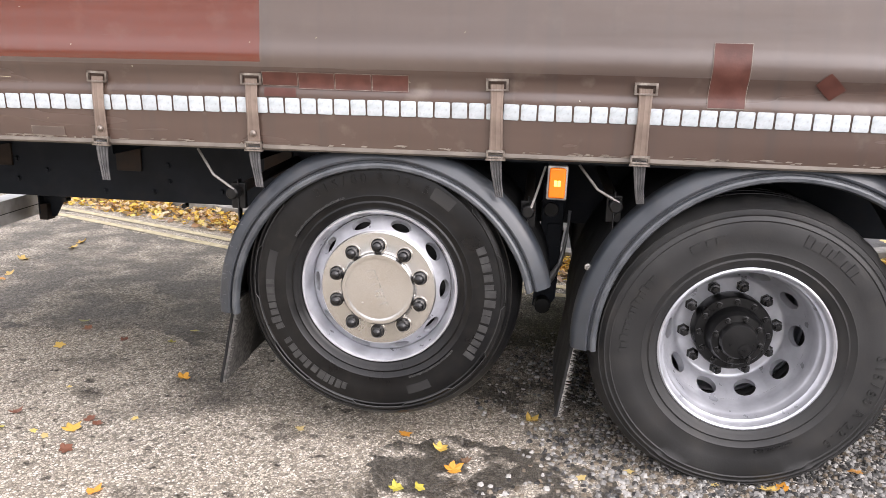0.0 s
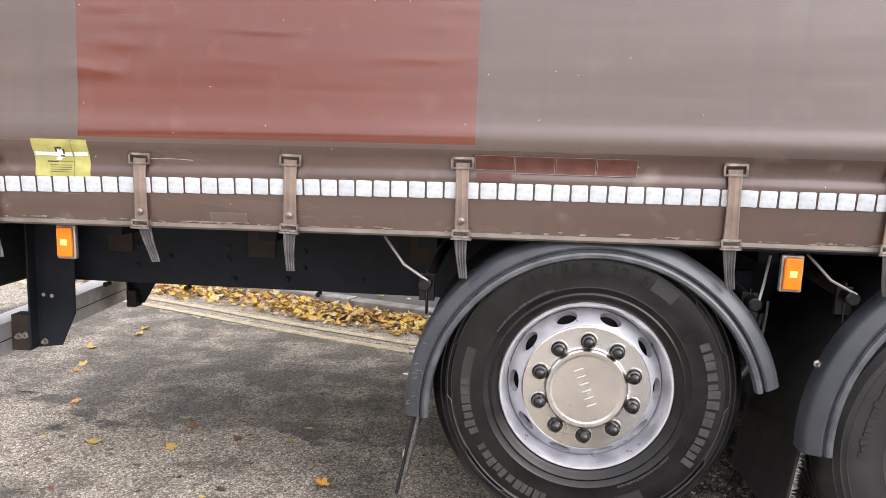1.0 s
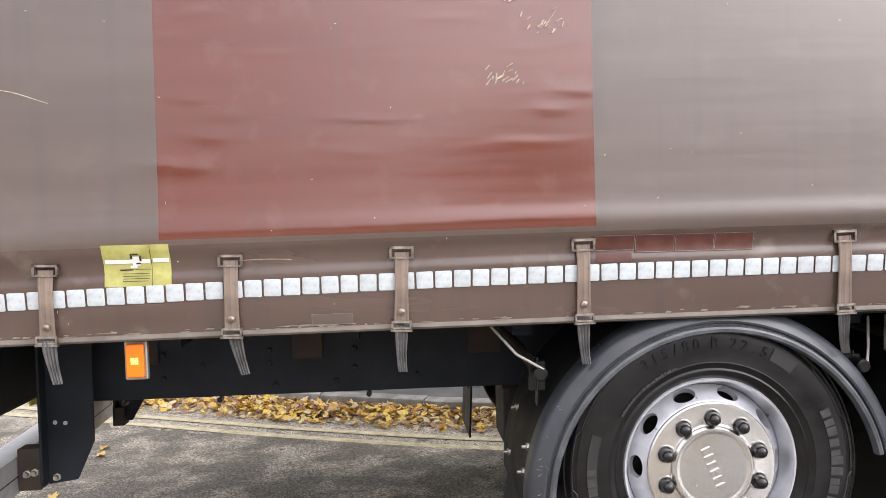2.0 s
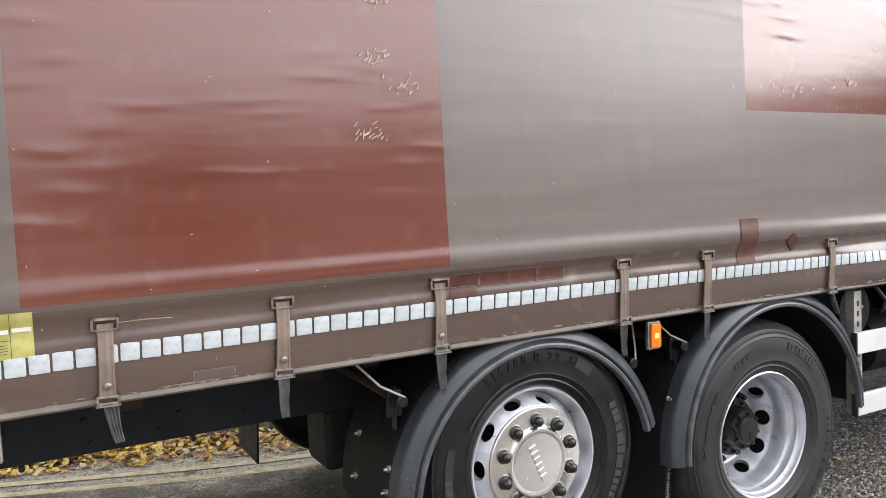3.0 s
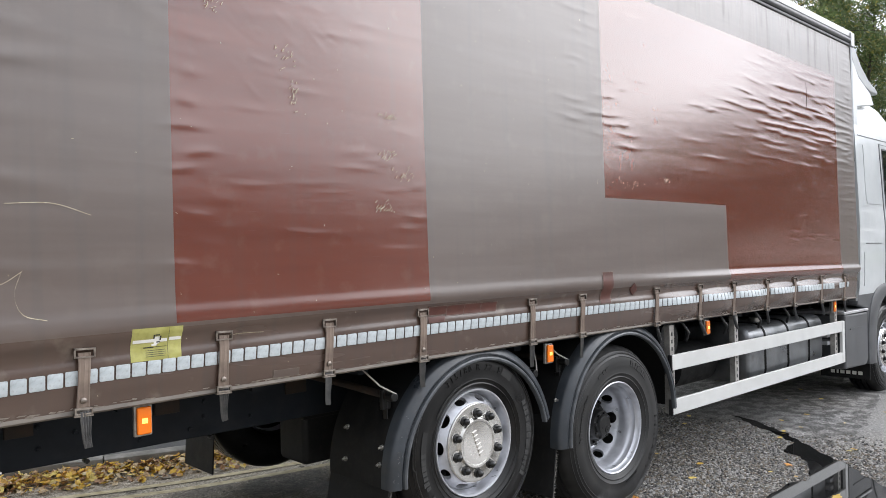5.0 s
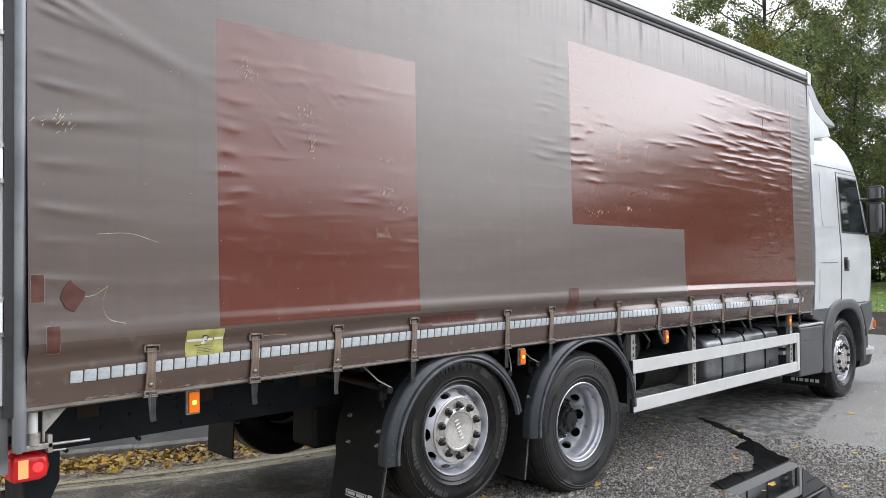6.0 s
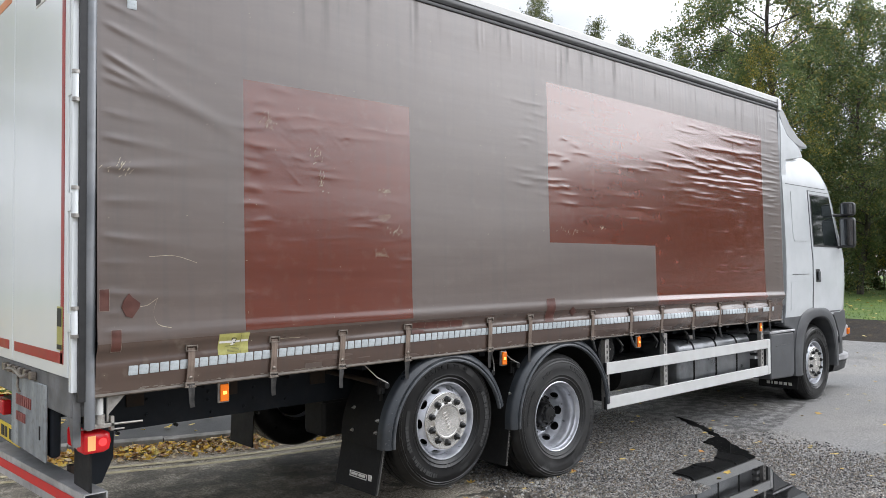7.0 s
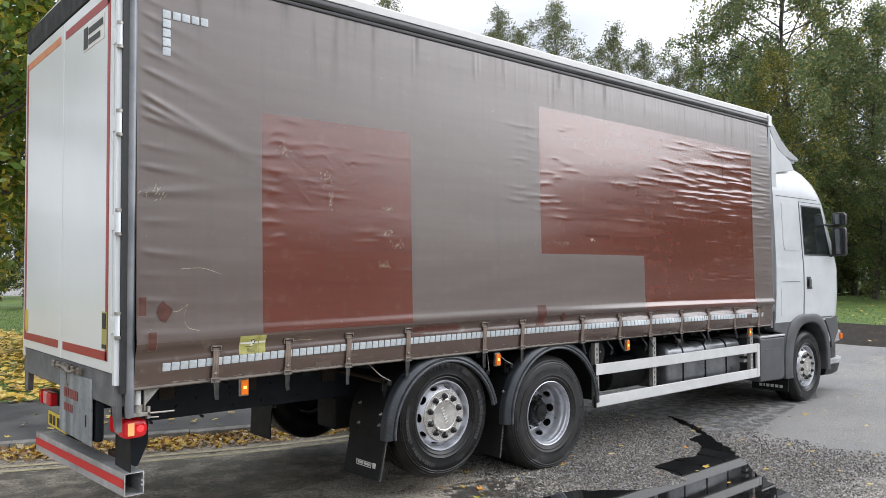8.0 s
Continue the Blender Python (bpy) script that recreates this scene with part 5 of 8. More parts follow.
# ---- wheels ----
TYRE_OUT = [(0.292, 0.012), (0.300, -0.006), (0.315, -0.016), (0.326, -0.020), (0.330, -0.025), (0.336, -0.022), (0.352, -0.028), (0.356, -0.0315), (0.360, -0.030), (0.40, -0.036), (0.44, -0.034), (0.462, -0.029), (0.466, -0.0315), (0.470, -0.0275), (0.480, -0.024), (0.485, -0.026), (0.490, -0.019),
            (0.500, -0.011), (0.504, -0.012), (0.508, -0.004), (0.523, 0.012), (0.533, 0.030), (0.537, 0.050), (0.538, 0.075), (0.524, 0.077), (0.524, 0.087), (0.538, 0.089), (0.538, 0.135), (0.524, 0.137), (0.524, 0.147),
            (0.538, 0.149), (0.538, 0.195), (0.524, 0.197), (0.524, 0.207), (0.538, 0.209), (0.537, 0.235), (0.530, 0.258), (0.505, 0.290), (0.44, 0.320), (0.35, 0.310), (0.292, 0.270)]


def tyre_mesh(name, material, lugs, flat):
    def ripple(j, i):
        if not lugs or not 18 <= j <= 35:
            return 0
        return -0.007 if (i % 4 == 0) and (19 < j < 23 or j > 32) else 0
    g = Geo().lathe(TYRE_OUT, 144, closed=True, ripple=ripple)
    if flat:
        g.v = [(x, y - (0.010 if (z < -0.40 and y < 0.03) else 0), max(z, -0.505)) for x, y, z in g.v]
    return g.mesh(name, material, 40)


def pierced_ring(g, a, b, count, half_angle, half_span, wall=0.014):
    """A cone band from (r, y) a to b with oval openings cut through it."""
    (r0, y0), (r1, y1) = a, b
    step = 2 * math.pi / count
    nr, ny = (y1 - y0), -(r1 - r0)
    ln = math.hypot(nr, ny)
    nr, ny = nr / ln, ny / ln
    if ny < 0:
        nr, ny = -nr, -ny

    def at(ang, s, deep=0.0):
        r, y = r0 + (r1 - r0) * s + nr * deep, y0 + (y1 - y0) * s + ny * deep
        return (r * math.sin(ang), y, r * math.cos(ang))

    for c in range(count):
        mid = (c + 0.5) * step
        outer, inner = [], []
        for k in range(24):
            t = 2 * math.pi * k / 24
            cx, cy = math.cos(t), math.sin(t)
            big = max(abs(cx), abs(cy))
            outer.append((mid + step / 2 * cx / big, 0.5 + 0.5 * cy / big))
            inner.append((mid + half_angle * cx, 0.5 + half_span * cy))
        k0 = len(g.v)
        g.v += [at(*p) for p in outer] + [at(*p) for p in inner] + [at(*p, wall) for p in inner]
        for ring in (0, 24):
            for k in range(24):
                kk = (k + 1) % 24
                g.f.append((k0 + ring + k, k0 + ring + kk, k0 + ring + 24 + kk, k0 + ring + 24 + k))
    return g


def capped_rim():
    g = Geo().lathe([(0.270, 0.24), (0.268, 0.10), (0.270, 0.050), (0.276, 0.034), (0.281, 0.014), (0.286, -0.004), (0.291, -0.011), (0.2965, -0.012), (0.3005, -0.006), (0.3005, 0.002), (0.298, 0.010)], 96)
    pierced_ring(g, (0.268, 0.052), (0.226, 0.000), 10, 0.158, 0.40, 0.022)
    g.lathe([(0.226, 0.000), (0.221, -0.007), (0.205, -0.012), (0.10, -0.012)], 96)
    return g.mesh("rim", M_RIM, 38)


def deep_rim():
    g = Geo().lathe([(0.298, 0.014), (0.3005, 0.000), (0.2995, -0.008), (0.294, -0.011), (0.288, -0.006), (0.285, 0.008), (0.280, 0.020), (0.2745, 0.026), (0.2735, 0.052), (0.268, 0.062), (0.2625, 0.070), (0.2605, 0.120), (0.257, 0.140), (0.252, 0.150)], 96)
    pierced_ring(g, (0.252, 0.150), (0.206, 0.232), 10, 0.172, 0.40, 0.025)
    g.lathe([(0.206, 0.232), (0.200, 0.240), (0.190, 0.243), (0.10, 0.243)], 96)
    return g.mesh("rim", M_RIM, 38)


def nut_mesh(y, cap):
    g = Geo()
    if cap:
        g.lathe([(0.0, y - 0.041), (0.007, y - 0.0402), (0.013, y - 0.037), (0.0185, y - 0.031), (0.0215, y - 0.023), (0.0225, y - 0.010), (0.0265, y - 0.005), (0.027, y + 0.002)], 18)
    else:
        g.lathe([(0.0, y - 0.042), (0.012, y - 0.042), (0.013, y - 0.030), (0.0185, y - 0.028), (0.0195, y - 0.006), (0.024, y - 0.005), (0.0245, y + 0.002)], 6)
        g.lathe([(0.0, y - 0.044), (0.010, y - 0.043), (0.012, y - 0.036)], 12)
    return g.mesh("wheel_nut", M_NUT, 30)


def washer_mesh():
    return Geo().lathe([(0.026, -0.0195), (0.0275, -0.0235), (0.031, -0.0235), (0.033, -0.0195)], 20).mesh("nut_ring", M_STAIN, 30)


def trim_plate():
    g = Geo()
    g.lathe([(0.221, -0.008), (0.220, -0.015), (0.216, -0.019), (0.205, -0.0205), (0.150, -0.0195), (0.144, -0.022), (0.140, -0.029), (0.135, -0.0335), (0.128, -0.0345), (0.121, -0.0325), (0.116, -0.031)], 80)
    g.lathe([(0.116, -0.031), (0.06, -0.0315), (0.0, -0.0315)], 80)
    return g.mesh("hub_cap", M_STAIN, 30)


def badge_mesh():
    """A slanting row of plain raised bars across the cap."""
    g = Geo()
    for i in range(6):
        g.box(-0.016, 0.016, -0.0375, -0.030, 0.066 - i * 0.0265 - 0.0095, 0.066 - i * 0.0265 + 0.009)
    return g.moved(pose(0, 0, 0, 0, -22, 0)).mesh("badge", M_STAIN, 30)


def arc_words(text, size, r, mid, material, name, spread=1.0):
    """Raised characters round the sidewall; mid is clockwise from the top."""
    g = Geo()
    widths = [0.62 if ch != " " else 0.45 for ch in text]
    total = sum(widths)
    pos = -total / 2
    for ch, w in zip(text, widths):
        a = radians(mid) + (pos + w / 2) * size * spread / r
        pos += w
        if ch == " ":
            continue
        verts, faces = lettering(ch, size, 0.003)
        ca, sa = math.cos(a), math.sin(a)
        pts = []
        for tx, ty, tz in verts:
            rr = r + ty - size * 0.35
            pts.append((rr * sa + tx * ca, -0.0375 - tz, rr * ca - tx * sa))
        g.add(pts, faces)
    return g.mesh(name, material, 0, tidy=False)


def arc_bars(specs, material, name):
    """Plain raised blocks of uneven width round the sidewall: (from, to, step, radius, height), in degrees."""
    g = Geo()
    r_ = random.Random(len(specs))
    for a0, a1, step, r, h in specs:
        a = a0
        while a < a1:
            wide = step * r_.uniform(0.75, 1.2)
            w = radians(wide) * r * 0.38
            k = Geo().box(-w, w, -0.0385, -0.033, r - h / 2, r + h / 2 * r_.choice((1.0, 0.6, 0.6))).moved(pose(0, 0, 0, 0, a, 0))
            g.add(k.v, k.f)
            a += wide
    return g.mesh(name, material, 0)


def wavy_line():
    """A stepped raised line round the sidewall."""
    pts = []
    for k in range(181):
        a = radians(2 * k)
        r = 0.4795 if (k // 12) % 2 else 0.468
        pts.append((r * math.sin(a), -0.0275 if r > 0.47 else -0.0315, r * math.cos(a)))
    return Geo().tube(pts, 0.0022, 4, False).mesh("sidewall_line", M_LETTER, 30)


def sidewall_block(a0, a1, r0, r1):
    """A smooth raised field between the markings."""
    rows = [[(r * math.sin(radians(a)), -0.0382, r * math.cos(radians(a))) for a in np.linspace(a0, a1, 10)] for r in (r0, r1)]
    return Geo().grid(rows).mesh("sidewall_block", M_WORN, 0)


W = {
    "blocks": [sidewall_block(*q) for q in ((-97, -72, 0.398, 0.432), (28, 40, 0.405, 0.452), (150, 163, 0.395, 0.430))], "line": wavy_line(),
    "tyre": tyre_mesh("tyre", M_RUBBER, False, False), "tyre_front": tyre_mesh("tyre", M_RUBBER, False, True), "tyre_drive": tyre_mesh("tyre", M_WORN, True, True),
    "rim": capped_rim(), "deep": deep_rim(), "nut": nut_mesh(-0.020, True), "ring": washer_mesh(), "nut_deep": nut_mesh(0.243, False), "cap": trim_plate(), "badge": badge_mesh(),
    "size": arc_words("315/80 R 22.5", 0.052, 0.425, -4, M_RUBBER, "size_marking", 1.15),
    "bars": arc_bars([(66, 124, 4.6, 0.425, 0.042), (198, 240, 4.0, 0.420, 0.034), (246, 272, 4.4, 0.420, 0.038), (-58, -20, 1.6, 0.365, 0.009), (128, 160, 1.6, 0.365, 0.009)], M_LETTER, "sidewall_mark"),
    "bars_worn": arc_bars([(20, 50, 4.2, 0.43, 0.040), (-92, -52, 3.0, 0.42, 0.028), (-30, -18, 6, 0.42, 0.03), (150, 170, 2, 0.37, 0.009)], M_WORN, "sidewall_mark"),
    "size_worn": arc_words("315/80 R 22.5", 0.046, 0.435, 112, M_WORN, "size_marking", 1.1),
    "dark": Geo().lathe([(0.262, 0.16), (0.255, 0.10), (0.15, 0.09), (0.0, 0.09)], 40).mesh("brake_drum", M_HUB, 30),
    "drum": Geo().lathe([(0.25, 0.40), (0.235, 0.27), (0.10, 0.262), (0.0, 0.262)], 40).mesh("brake_drum", M_HUB, 30),
}
_h = Geo().lathe([(0.142, 0.276), (0.142, 0.206), (0.138, 0.200), (0.106, 0.198), (0.102, 0.168), (0.098, 0.140), (0.092, 0.132), (0.070, 0.130), (0.066, 0.112), (0.060, 0.106), (0.0, 0.104)], 48)
_h.lathe([(0.0, 0.098), (0.020, 0.099), (0.024, 0.106)], 20, (0.02, 0, -0.028))
_h.v = [(x, y - 0.028, z) for x, y, z in _h.v]
W["bolt"] = Geo().lathe([(0.0, -0.016), (0.005, -0.016), (0.006, -0.013), (0.009, -0.013), (0.0095, -0.004), (0.0125, -0.003), (0.0125, 0.002)], 8).mesh("hub_bolt", M_NUT, 30)
W["hub"] = _h.mesh("hub", M_HUB, 35)


def wheel(x, y, z, kind, turn=0.0, mirrored=False):
    """A wheel whose rim edge lies at y; kind: tag, front, drive or twin (a bare inner wheel)."""
    m = Matrix.Translation((x, y, z)) @ pose(0, 0, 0, 0, 0, 180 if mirrored else 0)
    if kind in ("drive", "twin"):
        m = m @ Matrix.Scale(1.04, 4)
    spun = m @ pose(0, 0, 0, 0, turn, 0)
    w = hub("wheel", m, truck)
    if kind in ("tag", "front"):
        w["label"] = "silver wheel with stainless hub cap, raised off the road" if kind == "tag" else "silver front wheel with stainless hub cap"
        t = part("tyre", W["tyre" if kind == "tag" else "tyre_front"], parent=w, m=m)
        t["label"] = "black road tyre with raised lettering"
        if not mirrored:
            part("size_marking", W["size"], parent=w, m=spun)["kind"] = "stuff"
            part("sidewall_mark", W["bars"], parent=w, m=spun)["kind"] = "stuff"
            part("sidewall_line", W["line"], parent=w, m=spun)
            for block in W["blocks"]:
                part("sidewall_block", block, parent=w, m=spun)
        part("rim", W["rim"], parent=w, m=spun)
        part("brake_drum", W["dark"], parent=w, m=spun)
        part("hub_cap", W["cap"], parent=w, m=spun)
        part("badge", W["badge"], parent=w, m=spun)
        for i in range(10):
            a = 2 * math.pi * i / 10
            part("wheel_nut", W["nut"], parent=w, m=spun @ Matrix.Translation((0.1675 * math.sin(a), 0, 0.1675 * math.cos(a))))
            part("nut_ring", W["ring"], parent=w, m=spun @ Matrix.Translation((0.1675 * math.sin(a), 0, 0.1675 * math.cos(a))))
    else:
        w["label"] = "silver dished twin drive wheel with dusty tyre"
        t = part("tyre", W["tyre_drive"], parent=w, m=m)
        t["label"] = "dusty block-tread drive tyre"
        part("rim", W["deep"], parent=w, m=spun)
        if kind == "drive":
            part("brake_drum", W["drum"], parent=w, m=spun)
            part("hub", W["hub"], parent=w, m=spun)
            for i in range(20):
                a, r = (2 * math.pi * i / 12, 0.123) if i < 12 else (2 * math.pi * (i + 0.3) / 8, 0.081)
                part("hub_bolt", W["bolt"], parent=w, m=spun @ Matrix.Translation((r * math.sin(a), 0.171 if i < 12 else 0.104, r * math.cos(a))))
            part("sidewall_mark", W["bars_worn"], parent=w, m=spun)["kind"] = "stuff"
            part("size_marking", W["size_worn"], parent=w, m=spun)["kind"] = "stuff"
            for i in range(10):
                a = 2 * math.pi * (i + 0.3) / 10
                part("wheel_nut", W["nut_deep"], parent=w, m=spun @ Matrix.Translation((0.1675 * math.sin(a), 0, 0.1675 * math.cos(a))))
    return w


TAG_Z, AXLE_Z, DRIVE_Z, TAG_X, DRIVE_X, STEER_X = 0.672, 0.505, 0.526, 0.0, 1.352, 7.06
wheel(TAG_X, 0.065, TAG_Z, "tag", 0)
wheel(TAG_X, FAR - 0.065, TAG_Z, "tag", 20, True)
wheel(DRIVE_X, 0.05, DRIVE_Z, "drive", 0)
wheel(DRIVE_X, 0.40, DRIVE_Z, "twin", 10)
wheel(DRIVE_X, FAR - 0.05, DRIVE_Z, "drive", 15, True)
wheel(DRIVE_X, FAR - 0.40, DRIVE_Z, "twin", 25, True)
wheel(STEER_X, 0.10, AXLE_Z, "front", 8)
wheel(STEER_X, FAR - 0.10, AXLE_Z, "front", 30, True)
for ax, az, r in ((TAG_X, TAG_Z, 0.06), (DRIVE_X, DRIVE_Z, 0.09), (STEER_X, AXLE_Z, 0.06)):
    part("axle", Geo().tube([(ax, 0.20, az), (ax, FAR - 0.20, az)], r, 14), M_HUB, truck, "black axle beam")
part("differential", Geo().lathe([(0.0, -0.20), (0.12, -0.17), (0.20, -0.06), (0.20, 0.06), (0.12, 0.17), (0.0, 0.20)], 24, (DRIVE_X, 1.27, DRIVE_Z)), M_HUB, truck)

# ---- mudguards ----
def arch(cx, cz, R, y0, deep, a0, a1, n=44, sgn=1):
    prof = [(R - 0.032, 0.020), (R - 0.031, 0.002), (R - 0.026, -0.006), (R - 0.016, -0.007), (R - 0.009, -0.002), (R - 0.006, 0.012), (R - 0.001, 0.015), (R + 0.003, 0.006), (R + 0.010, 0.004), (R + 0.026, 0.012),
            (R + 0.044, 0.022), (R + 0.055, 0.036), (R + 0.059, 0.050), (R + 0.060, 0.075), (R + 0.060, 0.105), (R + 0.054, 0.105), (R + 0.053, 0.080), (R + 0.040, 0.042), (R + 0.005, 0.028), (R - 0.020, 0.026)]
    inner = [(R + 0.058, 0.10), (R + 0.0575, deep), (R + 0.050, deep), (R + 0.050, 0.09)]

    def swept(ring):
        return Geo().loop_sweep([[(cx + r * math.sin(radians(a0 + (a1 - a0) * i / n)), y0 + sgn * y, cz + r * math.cos(radians(a0 + (a1 - a0) * i / n))) for r, y in ring] for i in range(n + 1)])
    lip = prof[:6] + [(R - 0.010, 0.018), (R - 0.020, 0.024)]
    face = [(R - 0.012, 0.014)] + prof[6:]
    return swept(face), swept(inner), swept(lip)


for (face, sheet, lip), lab in ((arch(0.015, 0.575, 0.585, 0.008, 0.56, -93, 77), "grey plastic mudguard, scraped at its ends"),
                          (arch(1.435, 0.53, 0.648, 0.006, 0.70, -93, 88), "grey plastic mudguard over the drive wheel"),
                          (arch(0.015, 0.575, 0.585, FAR - 0.008, 0.56, -93, 77, sgn=-1), ""),
                          (arch(1.435, 0.53, 0.648, FAR - 0.006, 0.70, -93, 88, sgn=-1), "")):
    mg = part("mudguard", face, M_GUARD, truck, lab)
    part("lip", lip, M_LIP, mg, "scuffed grey edge, paler to carry its highlight")
    part("inner_sheet", sheet, M_FLAP, mg, "black sheet behind the grey lip")
# scrapes on the tag guard's end
rs = random.Random(12)
for k in range(16):
    a = radians(rs.uniform(-90, -58))
    rr, ln = 0.585 + rs.uniform(0.005, 0.045), rs.uniform(0.006, 0.02)
    part("scrape", Geo().box(-ln, ln, -0.0012, 0.0012, -0.0005, 0.0005).moved(Matrix.Translation((0.015 + rr * math.sin(a), 0.008 + 0.0035 + (rr - 0.585) * 0.42, 0.575 + rr * math.cos(a))) @ pose(0, 0, 0, 0, rs.uniform(-30, 60), 20)), M_SCRAPE, truck)


def mud_flap(x_top, x_bot, y0, y1, z_top, z_bot, label, fringe=True, marks=True):
    g = Geo()
    t = 0.012
    g.add([(x_top, y0, z_top), (x_top, y1, z_top), (x_bot, y1, z_bot), (x_bot, y0, z_bot), (x_top + t, y0, z_top), (x_top + t, y1, z_top), (x_bot + t, y1, z_bot), (x_bot + t, y0, z_bot)],
          [(0, 1, 2, 3), (7, 6, 5, 4), (0, 4, 5, 1), (1, 5, 6, 2), (2, 6, 7, 3), (3, 7, 4, 0)])
    f = part("mud_flap", g, M_FLAP, truck, label, bevel=0.003)
    if fringe:
        r = random.Random(int(x_top * 100) + 5)
        b = Geo()
        for k in range(90):
            u = k / 90
            px, pz = x_top + (x_bot - x_top) * u + t, z_top + (z_bot - z_top) * u
            for yy in (y0 + 0.004,):
                ln = r.uniform(0.012, 0.026)
                dz = r.uniform(-0.012, 0.006)
                b.add([(px, yy, pz), (px, yy, pz - 0.0035), (px + ln, yy + r.uniform(-0.006, 0.006), pz + dz - 0.002)], [(0, 1, 2)])
        part("bristles", b, M_BRUSH, f, "dusty spray-suppressing bristles", smooth=0, tidy=False)
    return f


flap = mud_flap(-0.590, -0.665, 0.09, 0.60, 0.585, 0.215, "black rubber mud flap with a small plate")
g = Geo()
for k, (a, b, c, d) in enumerate(((0.16, 0.20, 0.30, 0.345), (0.22, 0.225, 0.30, 0.34), (0.22, 0.43, 0.335, 0.34), (0.22, 0.43, 0.30, 0.305), (0.425, 0.43, 0.30, 0.34), (0.24, 0.32, 0.312, 0.330), (0.335, 0.41, 0.312, 0.330))):
    xa = -0.590 - 0.075 * (0.585 - (c + d) / 2) / 0.37
    g.box(xa - 0.004, xa + 0.002, a, b, c, d)
part("maker_plate", g, M_PALE, flap, "small pale maker's mark")
part("spray_mat", Geo().add([(x + 0.0125 + d, y, z) for d in (0.0, 0.010) for x, z in ((-0.590, 0.575), (-0.663, 0.222)) for y in (0.088, 0.36)],
                             [(0, 1, 3, 2), (4, 6, 7, 5), (0, 4, 5, 1), (2, 3, 7, 6), (0, 2, 6, 4), (1, 5, 7, 3)]), M_MAT, flap, "dusty grey spray-suppressing mat")
mud_flap(0.738, 0.688, 0.07, 0.66, 0.545, 0.195, "black rubber mud flap with bristle edge")
mud_flap(-0.605, -0.622, FAR - 0.52, FAR - 0.09, 0.60, 0.235, "black rubber mud flap", fringe=False)
mud_flap(0.738, 0.688, FAR - 0.66, FAR - 0.07, 0.545, 0.195, "", fringe=False)
ff = mud_flap(6.50, 6.47, 0.08, 0.62, 0.46, 0.19, "black front mud flap with pale marks", fringe=False)
part("maker_mark", Geo().box(6.474, 6.480, 0.16, 0.205, 0.235, 0.275).box(6.474, 6.480, 0.225, 0.27, 0.235, 0.275).box(6.474, 6.480, 0.29, 0.335, 0.235, 0.275).box(6.474, 6.480, 0.355, 0.40, 0.235, 0.275)
     .box(6.474, 6.480, 0.42, 0.44, 0.235, 0.275).box(6.474, 6.480, 0.46, 0.505, 0.235, 0.275), M_PALE, ff)
# bolts through the guard's back plate and stays
part("axle_carrier", Geo().box(-0.573, -0.18, 0.905, 1.20, 0.49, 0.80), M_FLAP, truck, "black axle carrier under the chassis", bevel=0.035)
part("carrier_rim", Geo().box(-0.580, -0.18, 0.900, 1.20, 0.765, 0.79), M_FLAP, truck, bevel=0.008)
for py, pz in ((0.45, 0.80), (0.13, 0.745), (0.13, 0.66), (0.42, 0.64)):
    a = math.asin(min(1, (pz - 0.575) / 0.645))
    bx = 0.015 - 0.645 * math.cos(a)
    part("sheet_bolt", Geo().tube([(bx + 0.01, py, pz), (bx - 0.006, py, pz), (bx - 0.008, py, pz), (bx - 0.022, py, pz)], [0.014, 0.014, 0.007, 0.006], 8), M_STEEL, truck)
for px, pz in ((-0.610, 0.665), (0.80, 0.60), (0.775, 0.79), (0.80, 0.69)):
    part("bolt", Geo().lathe([(0.0, -0.022), (0.007, -0.022), (0.008, -0.008), (0.014, -0.006), (0.014, 0.0)], 6, (px, 0.10, pz)), M_STEEL, truck)
for sx, sz, ex, ez in ((-0.57, 1.005, -0.725, 1.16), (0.545, 0.99, 0.60, 1.15), (0.855, 1.025, 0.72, 1.16)):
    stay = part("guard_stay", Geo().tube([(sx, 0.10, sz), (sx, 0.50, sz + 0.02), (sx, 0.86, sz + 0.03)], 0.020, 12), M_RUST, truck, "rusty tube stay of the mudguard")
    part("stay_cap", Geo().tube([(sx, 0.060, sz - 0.001), (sx, 0.066, sz - 0.001), (sx, 0.115, sz)], [0.018, 0.024, 0.024], 14), M_HUB, stay, "black rubber end cap")
    part("clamp", Geo().box(sx - 0.028, sx + 0.028, 0.13, 0.155, sz - 0.07, sz + 0.030).box(sx - 0.004, sx + 0.004, 0.125, 0.16, sz - 0.12, sz + 0.045), M_HUB, stay, bevel=0.004)
    part("stay_wire", Geo().tube([(sx + 0.01, 0.065, sz + 0.015), ((sx + ex) / 2, 0.085, (sz + ez) / 2 - 0.012), (ex, 0.13, ez)], 0.0048, 6), M_GALV, truck, "bent wire tie")

# ---- chassis and underside ----
for y0, y1 in ((0.86, 0.90), (1.64, 1.68)):
    part("chassis_rail", Geo().box(REAR + 0.22, 8.1, y0, y1, 0.795, 1.168), M_CHASSIS, truck, "long blue-black steel chassis rail", bevel=0.006)
for px in (-2.2, -1.35, -0.55, 0.65, 2.2, 3.4, 4.8, 6.2):
    part("cross_member", Geo().box(px - 0.05, px + 0.05, 0.90, 1.64, 0.82, 1.05), M_CHASSIS, truck)
for px in np.arange(-2.45, 5.8, 0.62):
    part("floor_bearer", Geo().box(px - 0.035, px + 0.035, 0.30, FAR - 0.30, 1.10, 1.17), M_CHASSIS, truck)
